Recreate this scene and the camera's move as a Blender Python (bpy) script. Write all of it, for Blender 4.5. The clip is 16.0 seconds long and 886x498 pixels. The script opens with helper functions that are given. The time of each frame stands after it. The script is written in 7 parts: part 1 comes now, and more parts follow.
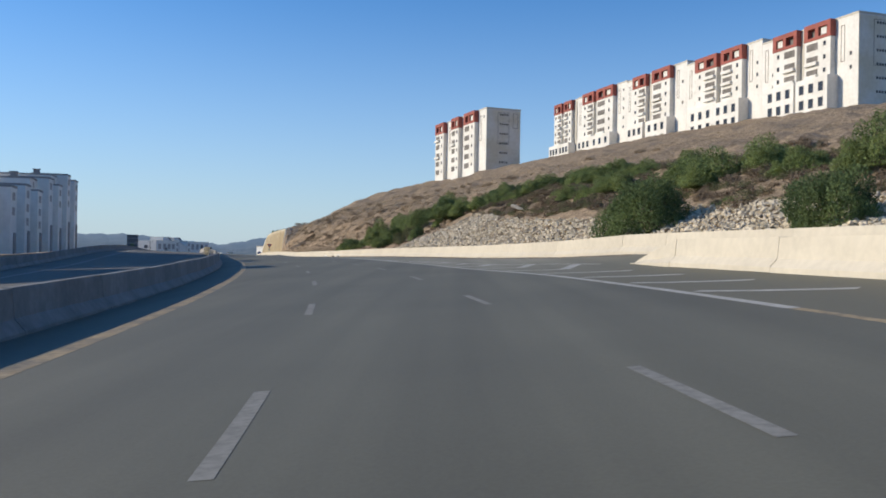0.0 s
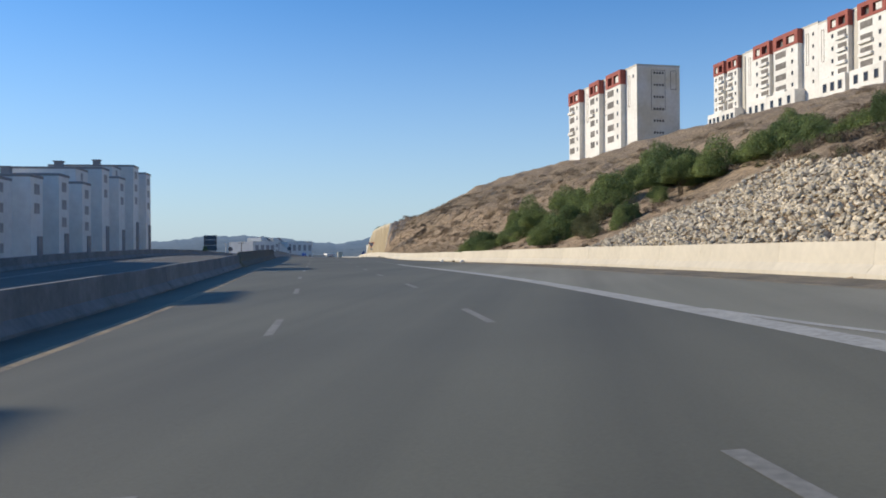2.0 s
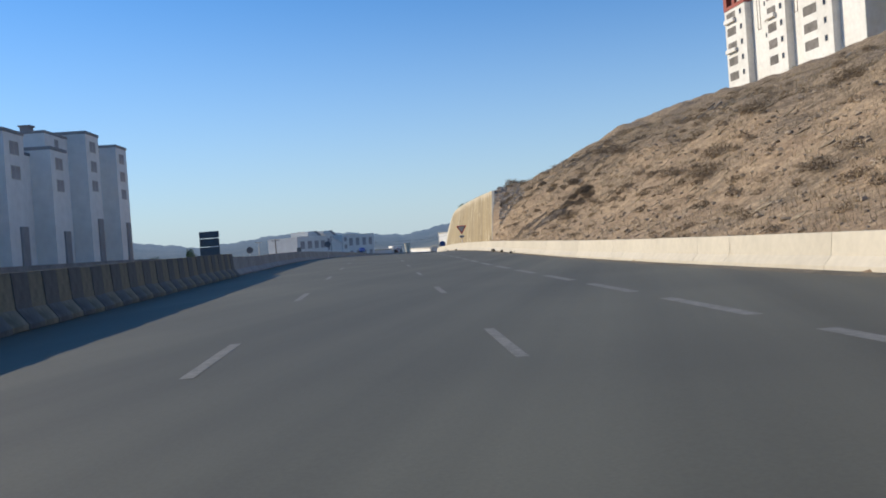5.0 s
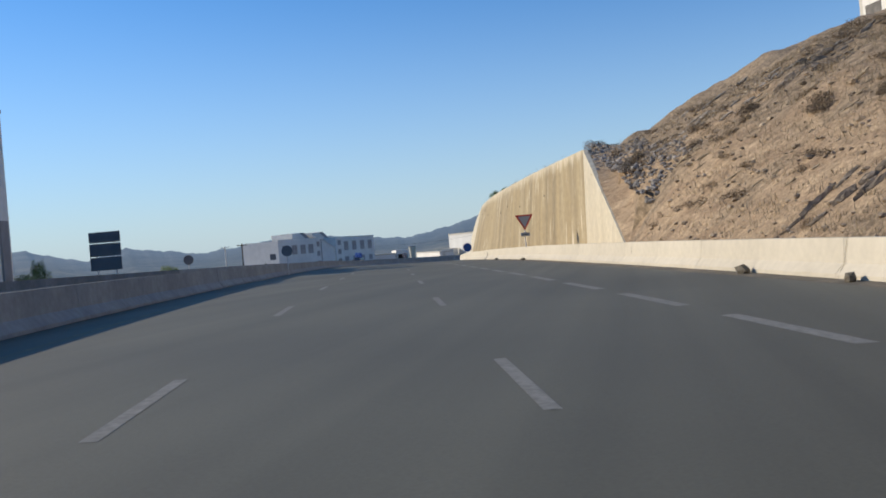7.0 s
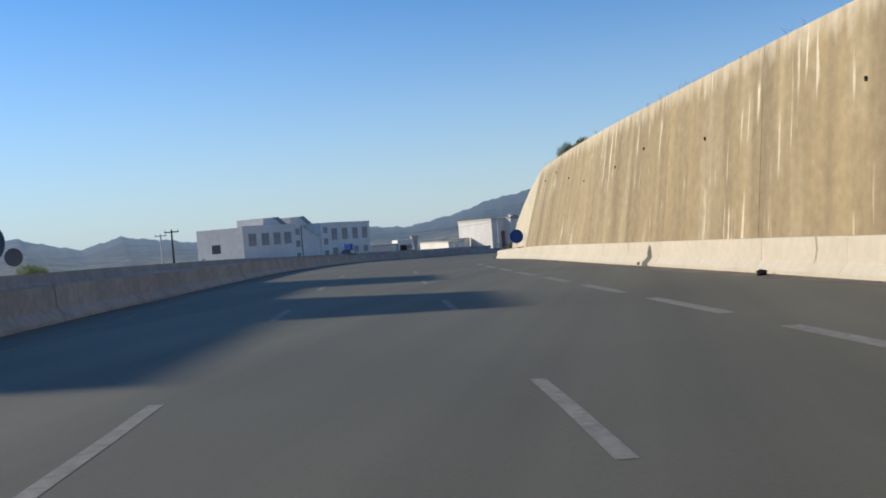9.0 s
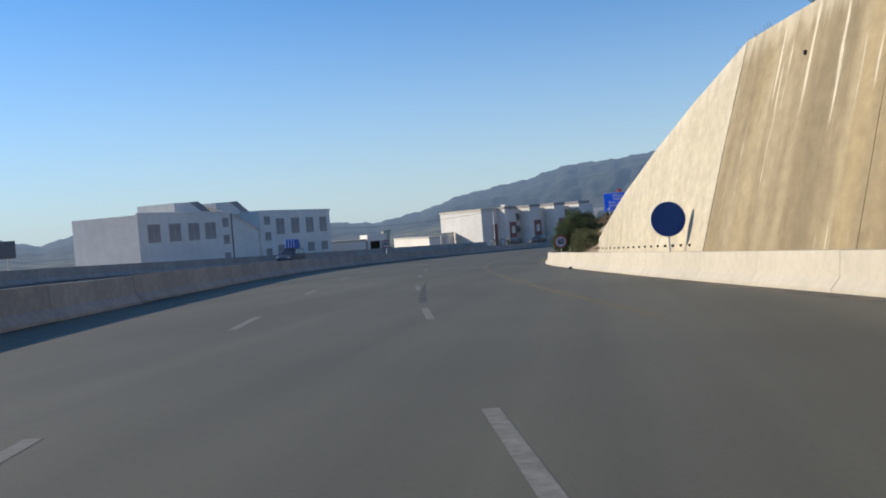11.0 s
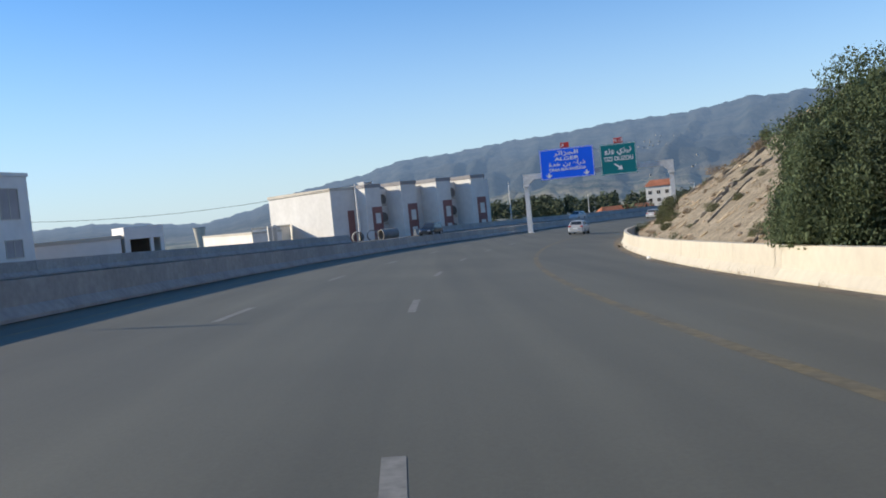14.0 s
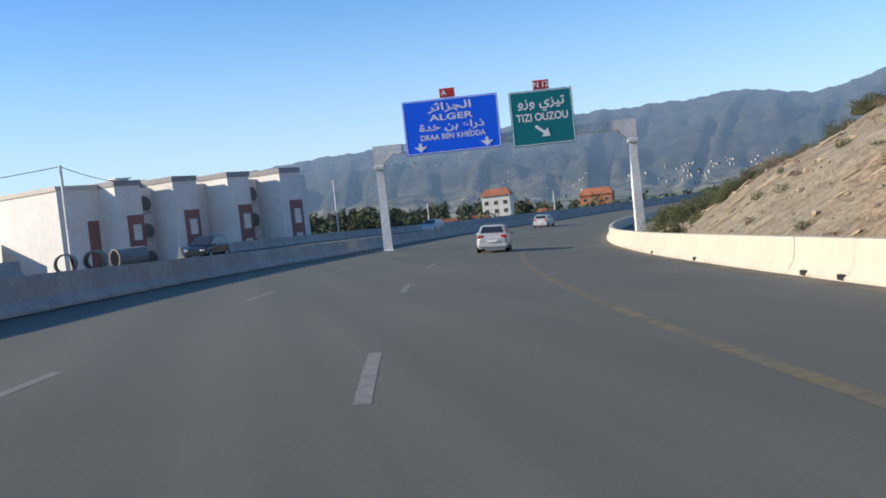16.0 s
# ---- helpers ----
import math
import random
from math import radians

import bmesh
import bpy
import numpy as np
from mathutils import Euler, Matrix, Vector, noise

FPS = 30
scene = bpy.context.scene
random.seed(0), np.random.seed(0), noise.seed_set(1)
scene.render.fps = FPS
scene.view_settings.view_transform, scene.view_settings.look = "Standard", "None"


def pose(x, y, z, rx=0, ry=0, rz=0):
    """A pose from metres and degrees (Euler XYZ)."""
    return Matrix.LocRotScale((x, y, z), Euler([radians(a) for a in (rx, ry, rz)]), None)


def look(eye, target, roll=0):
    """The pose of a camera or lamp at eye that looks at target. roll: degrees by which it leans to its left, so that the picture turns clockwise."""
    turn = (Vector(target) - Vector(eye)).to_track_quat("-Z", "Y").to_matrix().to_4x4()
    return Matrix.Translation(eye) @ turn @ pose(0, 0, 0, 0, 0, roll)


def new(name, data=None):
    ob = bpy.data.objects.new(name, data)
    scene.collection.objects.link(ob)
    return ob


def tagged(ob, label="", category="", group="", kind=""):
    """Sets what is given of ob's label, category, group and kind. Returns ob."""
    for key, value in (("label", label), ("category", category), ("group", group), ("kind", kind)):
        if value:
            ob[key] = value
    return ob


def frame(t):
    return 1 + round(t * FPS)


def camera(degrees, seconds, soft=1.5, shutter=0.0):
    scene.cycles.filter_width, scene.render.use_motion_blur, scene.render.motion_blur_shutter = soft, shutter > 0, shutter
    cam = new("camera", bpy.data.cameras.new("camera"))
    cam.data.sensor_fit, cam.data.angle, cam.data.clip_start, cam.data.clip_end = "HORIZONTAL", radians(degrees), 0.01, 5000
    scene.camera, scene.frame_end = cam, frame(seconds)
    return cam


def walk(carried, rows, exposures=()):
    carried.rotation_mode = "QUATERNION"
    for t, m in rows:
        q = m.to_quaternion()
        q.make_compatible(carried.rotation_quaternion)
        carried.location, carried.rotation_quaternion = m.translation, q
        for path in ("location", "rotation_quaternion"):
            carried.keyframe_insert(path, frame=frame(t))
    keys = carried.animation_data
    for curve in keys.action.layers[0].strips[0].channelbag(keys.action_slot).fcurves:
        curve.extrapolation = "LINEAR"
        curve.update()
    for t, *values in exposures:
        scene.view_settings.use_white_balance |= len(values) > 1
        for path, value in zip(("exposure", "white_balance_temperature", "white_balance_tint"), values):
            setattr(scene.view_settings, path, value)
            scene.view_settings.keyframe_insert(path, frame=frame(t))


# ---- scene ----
cam = camera(53.71, 16.0, soft=1.8)
PATH = [
    (0.0, look((0.000, 0.000, 1.299), (0.0069, 9.9998, 1.3798), 0.998)),
    (0.5, look((-1.093, 12.547, 1.457), (-1.4093, 22.5420, 1.5379), 0.898)),
    (1.0, look((-2.548, 25.051, 1.621), (-3.2056, 35.0296, 1.6755), 0.643)),
    (1.5, look((-4.407, 37.490, 1.769), (-5.3935, 47.4409, 1.7908), 0.159)),
    (2.0, look((-6.676, 49.849, 1.898), (-7.9737, 59.7640, 1.9158), -0.374)),
    (2.5, look((-9.335, 62.127, 1.998), (-10.9343, 71.9986, 1.9897), -0.748)),
    (3.0, look((-12.322, 74.325, 2.071), (-14.1475, 84.1567, 2.0426), -1.141)),
    (3.5, look((-15.538, 86.450, 2.117), (-17.5231, 96.2512, 2.0803), -1.564)),
    (4.0, look((-18.859, 98.526, 2.137), (-20.9029, 108.3148, 2.0721), -2.272)),
    (4.5, look((-22.203, 110.569, 2.135), (-24.2530, 120.3567, 2.0385), -3.181)),
    (5.0, look((-25.536, 122.586, 2.128), (-27.5864, 132.3724, 2.0168), -4.082)),
    (5.5, look((-28.854, 134.570, 2.135), (-30.9168, 144.3548, 2.0398), -4.743)),
    (6.0, look((-32.171, 146.516, 2.165), (-34.2384, 156.2995, 2.1092), -4.982)),
    (6.5, look((-35.532, 158.404, 2.200), (-37.6091, 168.1859, 2.1187), -4.805)),
    (7.0, look((-38.929, 170.231, 2.246), (-40.9998, 180.0135, 2.1667), -4.721)),
    (7.5, look((-42.297, 181.989, 2.275), (-44.3666, 191.7721, 2.1532), -4.591)),
    (8.0, look((-45.590, 193.710, 2.256), (-47.6589, 203.4921, 2.1126), -4.569)),
    (8.5, look((-48.814, 205.397, 2.199), (-50.8819, 215.1800, 2.0410), -4.575)),
    (9.0, look((-52.090, 217.042, 2.103), (-54.1559, 226.8238, 1.9075), -4.477)),
    (9.5, look((-55.346, 228.661, 1.973), (-57.3857, 238.4486, 1.7486), -4.424)),
    (10.0, look((-58.517, 240.283, 1.847), (-60.4736, 250.0874, 1.6251), -4.351)),
    (10.5, look((-61.570, 251.914, 1.717), (-63.4193, 261.7393, 1.4845), -4.337)),
    (11.0, look((-64.486, 263.556, 1.560), (-66.2143, 273.4021, 1.2953), -4.428)),
    (11.5, look((-67.238, 275.209, 1.349), (-68.8227, 285.0775, 1.0332), -4.660)),
    (12.0, look((-69.769, 286.879, 1.073), (-71.1554, 296.7747, 0.6948), -5.037)),
    (12.5, look((-72.010, 298.575, 0.753), (-73.1046, 308.5055, 0.3316), -5.502)),
    (13.0, look((-73.928, 310.302, 0.438), (-74.7017, 320.2621, -0.0063), -5.708)),
    (13.5, look((-75.441, 322.047, 0.093), (-75.8238, 332.0299, -0.3571), -5.678)),
    (14.0, look((-76.380, 333.822, -0.274), (-76.2473, 343.8109, -0.7322), -5.704)),
    (14.5, look((-76.677, 345.623, -0.643), (-76.0017, 355.5903, -1.0882), -5.894)),
    (15.0, look((-76.336, 357.422, -1.004), (-75.1227, 367.3374, -1.4577), -5.934)),
    (15.5, look((-75.394, 369.189, -1.352), (-73.6474, 379.0250, -1.8081), -5.934)),
    (16.0, look((-73.897, 380.907, -1.698), (-71.6530, 390.6400, -2.1729), -6.162)),
]
walk(cam, PATH, exposures=[(0.0, 0.08, 6700, 10), (3.5, 0.10, 6750, 10), (7.0, 0.06, 6800, 10), (9.5, 0.06, 6900, 10), (12.0, 0.14, 6850, 10), (16.0, 0.48, 6900, 10)])

# ---- world, sun, exposure ----
SUN_FROM = Vector((-0.895, 0.10, 0.395)).normalized()
world = bpy.data.worlds.new("sky")
scene.world = world
world.use_nodes = True
wn = world.node_tree
sky = wn.nodes.new("ShaderNodeTexSky")
sky.sky_type = 'NISHITA'
sky.sun_disc = False
sky.sun_elevation = math.asin(SUN_FROM.z)
sky.sun_rotation = math.atan2(SUN_FROM.x, SUN_FROM.y)
sky.altitude = 1200.0
sky.air_density = 1.0
sky.dust_density = 0.04
sky.ozone_density = 6.0
wn.nodes["Background"].inputs[1].default_value = 0.145
# a layer of dry-season haze that thickens evenly towards the horizon all round
way = wn.nodes.new("ShaderNodeTexCoord")
height = wn.nodes.new("ShaderNodeSeparateXYZ")
wn.links.new(way.outputs["Generated"], height.inputs[0])
clear = wn.nodes.new("ShaderNodeMapRange")
clear.inputs["From Min"].default_value, clear.inputs["From Max"].default_value = 0.0, 0.32
clear.inputs["To Min"].default_value, clear.inputs["To Max"].default_value = 0.97, 0.0
wn.links.new(height.outputs["Z"], clear.inputs["Value"])
thick = wn.nodes.new("ShaderNodeMath")
thick.operation = 'POWER'
thick.inputs[1].default_value = 1.6
wn.links.new(clear.outputs["Result"], thick.inputs[0])
haze = wn.nodes.new("ShaderNodeMix")
haze.data_type = 'RGBA'
haze.inputs["B"].default_value = (3.0, 3.84, 4.48, 1)
wn.links.new(thick.outputs[0], haze.inputs["Factor"])
blue = wn.nodes.new("ShaderNodeHueSaturation")
blue.inputs["Saturation"].default_value = 1.12
blue.inputs["Value"].default_value = 1.12
wn.links.new(sky.outputs[0], blue.inputs["Color"])
wn.links.new(blue.outputs["Color"], haze.inputs["A"])
wn.links.new(haze.outputs["Result"], wn.nodes["Background"].inputs[0])
sun = new("sun", bpy.data.lights.new("sun", 'SUN'))
sun.data.energy = 4.4
sun.data.angle = radians(0.55)
sun.data.color = (1.0, 0.915, 0.77)
sun.matrix_world = look(SUN_FROM * 50, (0, 0, 0))
scene.view_settings.exposure = 0.0

# ---- materials ----
def mat(name, color, rough=0.8, metal=0.0, vary=0.15, scale=1.0, fine=12.0, bump=0.0, bump_scale=30.0,
        color2=None, mix_scale=0.4, spec=0.4, emit=None, emit_strength=0.0, object_random=0.0, coord='Object'):
    m = bpy.data.materials.new(name)
    m.use_nodes = True
    nt = m.node_tree
    b = nt.nodes["Principled BSDF"]
    b.inputs["Roughness"].default_value = rough
    b.inputs["Metallic"].default_value = metal
    b.inputs["Specular IOR Level"].default_value = spec
    tc = nt.nodes.new("ShaderNodeTexCoord")
    n1 = nt.nodes.new("ShaderNodeTexNoise"); n1.inputs["Scale"].default_value = mix_scale * scale; n1.inputs["Detail"].default_value = 6
    n2 = nt.nodes.new("ShaderNodeTexNoise"); n2.inputs["Scale"].default_value = fine * scale; n2.inputs["Detail"].default_value = 5
    for n in (n1, n2):
        nt.links.new(tc.outputs[coord], n.inputs["Vector"])
    c2 = color2 if color2 else tuple(c * (1 - vary * 1.5) for c in color)
    r1 = nt.nodes.new("ShaderNodeValToRGB")
    r1.color_ramp.elements[0].position = 0.38; r1.color_ramp.elements[0].color = (*c2, 1)
    r1.color_ramp.elements[1].position = 0.62; r1.color_ramp.elements[1].color = (*color, 1)
    nt.links.new(n1.outputs["Fac"], r1.inputs["Fac"])
    hsv = nt.nodes.new("ShaderNodeHueSaturation")
    mr = nt.nodes.new("ShaderNodeMapRange")
    mr.inputs["From Min"].default_value = 0.3; mr.inputs["From Max"].default_value = 0.7
    mr.inputs["To Min"].default_value = 1 - vary; mr.inputs["To Max"].default_value = 1 + vary
    nt.links.new(n2.outputs["Fac"], mr.inputs["Value"])
    nt.links.new(r1.outputs["Color"], hsv.inputs["Color"])
    val = mr.outputs["Result"]
    if object_random:
        oi = nt.nodes.new("ShaderNodeObjectInfo")
        m2 = nt.nodes.new("ShaderNodeMapRange")
        m2.inputs["To Min"].default_value = 1 - object_random; m2.inputs["To Max"].default_value = 1 + object_random
        nt.links.new(oi.outputs["Random"], m2.inputs["Value"])
        mm = nt.nodes.new("ShaderNodeMath"); mm.operation = 'MULTIPLY'
        nt.links.new(val, mm.inputs[0]); nt.links.new(m2.outputs["Result"], mm.inputs[1])
        val = mm.outputs[0]
    nt.links.new(val, hsv.inputs["Value"])
    nt.links.new(hsv.outputs["Color"], b.inputs["Base Color"])
    if bump:
        n3 = nt.nodes.new("ShaderNodeTexNoise"); n3.inputs["Scale"].default_value = bump_scale; n3.inputs["Detail"].default_value = 8
        nt.links.new(tc.outputs[coord], n3.inputs["Vector"])
        bp = nt.nodes.new("ShaderNodeBump"); bp.inputs["Strength"].default_value = bump; bp.inputs["Distance"].default_value = 0.1
        nt.links.new(n3.outputs["Fac"], bp.inputs["Height"]); nt.links.new(bp.outputs["Normal"], b.inputs["Normal"])
    if emit:
        b.inputs["Emission Color"].default_value = (*emit, 1)
        b.inputs["Emission Strength"].default_value = emit_strength
    return m


def island_random(m, amount):
    """Adds a value shift per loose piece of a joined mesh."""
    nt = m.node_tree
    b = nt.nodes["Principled BSDF"]
    src = b.inputs["Base Color"].links[0].from_socket
    g = nt.nodes.new("ShaderNodeNewGeometry")
    mr = nt.nodes.new("ShaderNodeMapRange"); mr.inputs["To Min"].default_value = 1 - amount; mr.inputs["To Max"].default_value = 1 + amount
    nt.links.new(g.outputs["Random Per Island"], mr.inputs["Value"])
    h = nt.nodes.new("ShaderNodeHueSaturation")
    nt.links.new(src, h.inputs["Color"]); nt.links.new(mr.outputs["Result"], h.inputs["Value"]); nt.links.new(h.outputs["Color"], b.inputs["Base Color"])
    return m



def noise_node(nt, vector, scale, detail=5, rough=0.55):
    n = nt.nodes.new("ShaderNodeTexNoise")
    n.inputs["Scale"].default_value = scale
    n.inputs["Detail"].default_value = detail
    n.inputs["Roughness"].default_value = rough
    nt.links.new(vector, n.inputs["Vector"])
    return n.outputs["Fac"]


def ranged(nt, value, lo, hi, a=0.0, b=1.0):
    r = nt.nodes.new("ShaderNodeMapRange")
    for k, v in (("From Min", lo), ("From Max", hi), ("To Min", a), ("To Max", b)):
        r.inputs[k].default_value = v
    nt.links.new(value, r.inputs["Value"])
    return r.outputs["Result"]


def calc(nt, op, a, b):
    m = nt.nodes.new("ShaderNodeMath")
    m.operation = op
    m.use_clamp = op == 'ADD'
    for i, q in enumerate((a, b)):
        if isinstance(q, (int, float)):
            m.inputs[i].default_value = q
        else:
            nt.links.new(q, m.inputs[i])
    return m.outputs[0]


def blend(nt, fac, a, b):
    mx = nt.nodes.new("ShaderNodeMix")
    mx.data_type = 'RGBA'
    nt.links.new(fac, mx.inputs["Factor"])
    for k, q in (("A", a), ("B", b)):
        if isinstance(q, tuple):
            mx.inputs[k].default_value = (*q, 1)
        else:
            nt.links.new(q, mx.inputs[k])
    return mx.outputs["Result"]


def scaled(nt, vector, x, y, z, shift=0.0):
    mp = nt.nodes.new("ShaderNodeMapping")
    mp.inputs["Scale"].default_value = (x, y, z)
    mp.inputs["Location"].default_value = (shift, shift * 0.7, 0)
    nt.links.new(vector, mp.inputs["Vector"])
    return mp.outputs["Vector"]


def bare(name, rough):
    m = bpy.data.materials.new(name)
    m.use_nodes = True
    b = m.node_tree.nodes["Principled BSDF"]
    b.inputs["Roughness"].default_value = rough
    b.inputs["Specular IOR Level"].default_value = 0.25
    return m, m.node_tree, b


def bumped(nt, b, height, strength, distance):
    bp = nt.nodes.new("ShaderNodeBump")
    bp.inputs["Strength"].default_value = strength
    bp.inputs["Distance"].default_value = distance
    nt.links.new(height, bp.inputs["Height"])
    nt.links.new(bp.outputs["Normal"], b.inputs["Normal"])


def attribute(nt, name):
    at = nt.nodes.new("ShaderNodeAttribute")
    at.attribute_name = name
    return at.outputs["Vector"]


def times_value(nt, color, value):
    h = nt.nodes.new("ShaderNodeHueSaturation")
    nt.links.new(color, h.inputs["Color"])
    nt.links.new(value, h.inputs["Value"])
    return h.outputs["Color"]


def stained(name, base, dark, pale, run):
    """Concrete with run-off streaks; the attribute holds length along the wall, height, share of the height."""
    m, nt, b = bare(name, 0.92)
    v = attribute(nt, "along")
    tc = nt.nodes.new("ShaderNodeTexCoord").outputs["Object"]
    oi = nt.nodes.new("ShaderNodeObjectInfo").outputs["Random"]
    col = blend(nt, ranged(nt, noise_node(nt, scaled(nt, v, 0.45, 0.03, 0), 1.0, 4), 0.38, 0.62), base, dark)
    col = blend(nt, ranged(nt, noise_node(nt, scaled(nt, v, 0.8, 0.06, 0, 4.0), 1.0, 4, 0.5), 0.48, 0.68, 0.0, 0.6), col, dark)
    col = blend(nt, ranged(nt, noise_node(nt, scaled(nt, v, 0.6, 0.06, 0, 9.0), 1.0, 6), 0.52, 0.66, 0.0, 0.6), col, pale)
    runs = ranged(nt, noise_node(nt, scaled(nt, v, 3.6, 0.16, 0, 2.0), 1.0, 3, 0.5), 0.60, 0.645)
    where = ranged(nt, noise_node(nt, scaled(nt, v, 0.16, 0.20, 0, 6.0), 1.0, 3), 0.47, 0.56)
    col = blend(nt, calc(nt, 'MULTIPLY', runs, where), col, run)
    sep = nt.nodes.new("ShaderNodeSeparateXYZ")
    nt.links.new(v, sep.inputs[0])
    edge_ = ranged(nt, calc(nt, 'ADD', ranged(nt, sep.outputs["Z"], 0.80, 1.0), ranged(nt, noise_node(nt, scaled(nt, v, 1.4, 0.12, 0, 3.0), 1.0, 4), 0.3, 0.7, -0.55, 0.25)), 0.3, 0.9, 0.0, 0.7)
    col = blend(nt, edge_, col, run)
    val = calc(nt, 'MULTIPLY', ranged(nt, noise_node(nt, tc, 2.5, 6), 0.3, 0.7, 0.88, 1.12), ranged(nt, oi, 0.0, 1.0, 0.93, 1.07))
    nt.links.new(times_value(nt, col, val), b.inputs["Base Color"])
    bumped(nt, b, noise_node(nt, tc, 7.0, 8), 0.2, 0.05)
    return m


def hill_ground(name):
    """Cut rock, dead grass and pale scree, mixed by what grows where; the attribute holds grass and paleness."""
    m, nt, b = bare(name, 0.97)
    v = attribute(nt, "cover")
    tc = nt.nodes.new("ShaderNodeTexCoord").outputs["Object"]
    sep = nt.nodes.new("ShaderNodeSeparateXYZ")
    nt.links.new(v, sep.inputs[0])
    def dot(d):
        q = nt.nodes.new("ShaderNodeVectorMath")
        q.operation = 'DOT_PRODUCT'
        nt.links.new(tc, q.inputs[0])
        q.inputs[1].default_value = d
        return q.outputs["Value"]
    cx = nt.nodes.new("ShaderNodeCombineXYZ")
    nt.links.new(dot((0.09, -0.06, 0.05)), cx.inputs[0])
    nt.links.new(dot((0.5, 0.8, 0.2)), cx.inputs[1])
    nt.links.new(dot((-0.3, -0.2, 1.1)), cx.inputs[2])
    strata = noise_node(nt, cx.outputs[0], 1.3, 7, 0.65)
    patch = noise_node(nt, tc, 0.16, 7, 0.62)
    fine = noise_node(nt, tc, 2.4, 8, 0.72)
    grit = noise_node(nt, tc, 9.0, 6, 0.7)
    rock = blend(nt, ranged(nt, strata, 0.36, 0.64), (0.275, 0.192, 0.122), (0.425, 0.312, 0.20))
    scree = blend(nt, ranged(nt, strata, 0.36, 0.64), (0.215, 0.177, 0.124), (0.325, 0.270, 0.193))
    col = blend(nt, sep.outputs["Y"], rock, scree)
    grass = blend(nt, ranged(nt, fine, 0.38, 0.62), (0.20, 0.148, 0.099), (0.32, 0.24, 0.158))
    gf = ranged(nt, calc(nt, 'ADD', sep.outputs["X"], ranged(nt, patch, 0.30, 0.70, -0.75, 0.75)), 0.35, 0.65)
    col = blend(nt, gf, col, grass)
    val = calc(nt, 'MULTIPLY', ranged(nt, fine, 0.3, 0.7, 0.62, 1.38), ranged(nt, grit, 0.32, 0.68, 0.6, 1.4))
    nt.links.new(times_value(nt, col, val), b.inputs["Base Color"])
    bumped(nt, b, calc(nt, 'ADD', calc(nt, 'MULTIPLY', fine, 0.7), calc(nt, 'ADD', calc(nt, 'MULTIPLY', strata, 0.14), calc(nt, 'MULTIPLY', grit, 0.15))), 0.6, 0.30)
    return m


def hazed_hill_scrub(name):
    """Distant scrub, fields and woods; the air's blue haze is put in as emission."""
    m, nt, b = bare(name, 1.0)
    tc = nt.nodes.new("ShaderNodeTexCoord").outputs["Object"]
    sep = nt.nodes.new("ShaderNodeSeparateXYZ")
    nt.links.new(tc, sep.inputs[0])
    away = nt.nodes.new("ShaderNodeVectorMath")
    away.operation = 'DISTANCE'
    nt.links.new(tc, away.inputs[0])
    away.inputs[1].default_value = (-60, 280, 0)
    low = calc(nt, 'MULTIPLY', ranged(nt, sep.outputs["Z"], 60.0, -5.0), ranged(nt, away.outputs["Value"], 1300.0, 2300.0, 1.0, 0.0))
    woods = noise_node(nt, tc, 0.012, 8, 0.7)
    fields = noise_node(nt, scaled(nt, tc, 0.0035, 0.006, 0.006), 1.0, 5, 0.6)
    high_c = blend(nt, ranged(nt, woods, 0.40, 0.60), (0.008, 0.013, 0.012), (0.036, 0.035, 0.027))
    low_c = blend(nt, ranged(nt, woods, 0.42, 0.58), (0.055, 0.075, 0.036), (0.24, 0.20, 0.125))
    col = blend(nt, calc(nt, 'MULTIPLY', low, ranged(nt, fields, 0.30, 0.55)), high_c, low_c)
    nt.links.new(col, b.inputs["Base Color"])
    spurs = noise_node(nt, scaled(nt, tc, 0.0055, 0.0026, 0.003), 1.0, 7, 0.6)
    bumped(nt, b, spurs, 0.5, 90.0)
    # haze painted as a blue glow that strengthens with distance
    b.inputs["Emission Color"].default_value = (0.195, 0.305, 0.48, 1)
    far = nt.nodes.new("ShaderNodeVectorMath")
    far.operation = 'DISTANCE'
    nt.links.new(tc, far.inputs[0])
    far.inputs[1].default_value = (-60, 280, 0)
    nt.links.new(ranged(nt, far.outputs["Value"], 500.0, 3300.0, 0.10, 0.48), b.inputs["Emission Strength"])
    return m


def streaked(m, turn, amount):
    """Worn wheel tracks: long faint streaks along one direction."""
    nt = m.node_tree
    b = nt.nodes["Principled BSDF"]
    src = b.inputs["Base Color"].links[0].from_socket
    tc = nt.nodes.new("ShaderNodeTexCoord")
    mp = nt.nodes.new("ShaderNodeMapping")
    mp.inputs["Rotation"].default_value = (0, 0, radians(turn)); mp.inputs["Scale"].default_value = (0.9, 0.02, 1)
    nt.links.new(tc.outputs["Object"], mp.inputs["Vector"])
    n = nt.nodes.new("ShaderNodeTexNoise"); n.inputs["Scale"].default_value = 1.0; n.inputs["Detail"].default_value = 5
    nt.links.new(mp.outputs["Vector"], n.inputs["Vector"])
    r = nt.nodes.new("ShaderNodeMapRange")
    r.inputs["From Min"].default_value = 0.3; r.inputs["From Max"].default_value = 0.7; r.inputs["To Min"].default_value = 1 - amount; r.inputs["To Max"].default_value = 1 + amount
    nt.links.new(n.outputs["Fac"], r.inputs["Value"])
    h = nt.nodes.new("ShaderNodeHueSaturation")
    nt.links.new(src, h.inputs["Color"]); nt.links.new(r.outputs["Result"], h.inputs["Value"]); nt.links.new(h.outputs["Color"], b.inputs["Base Color"])
    return m


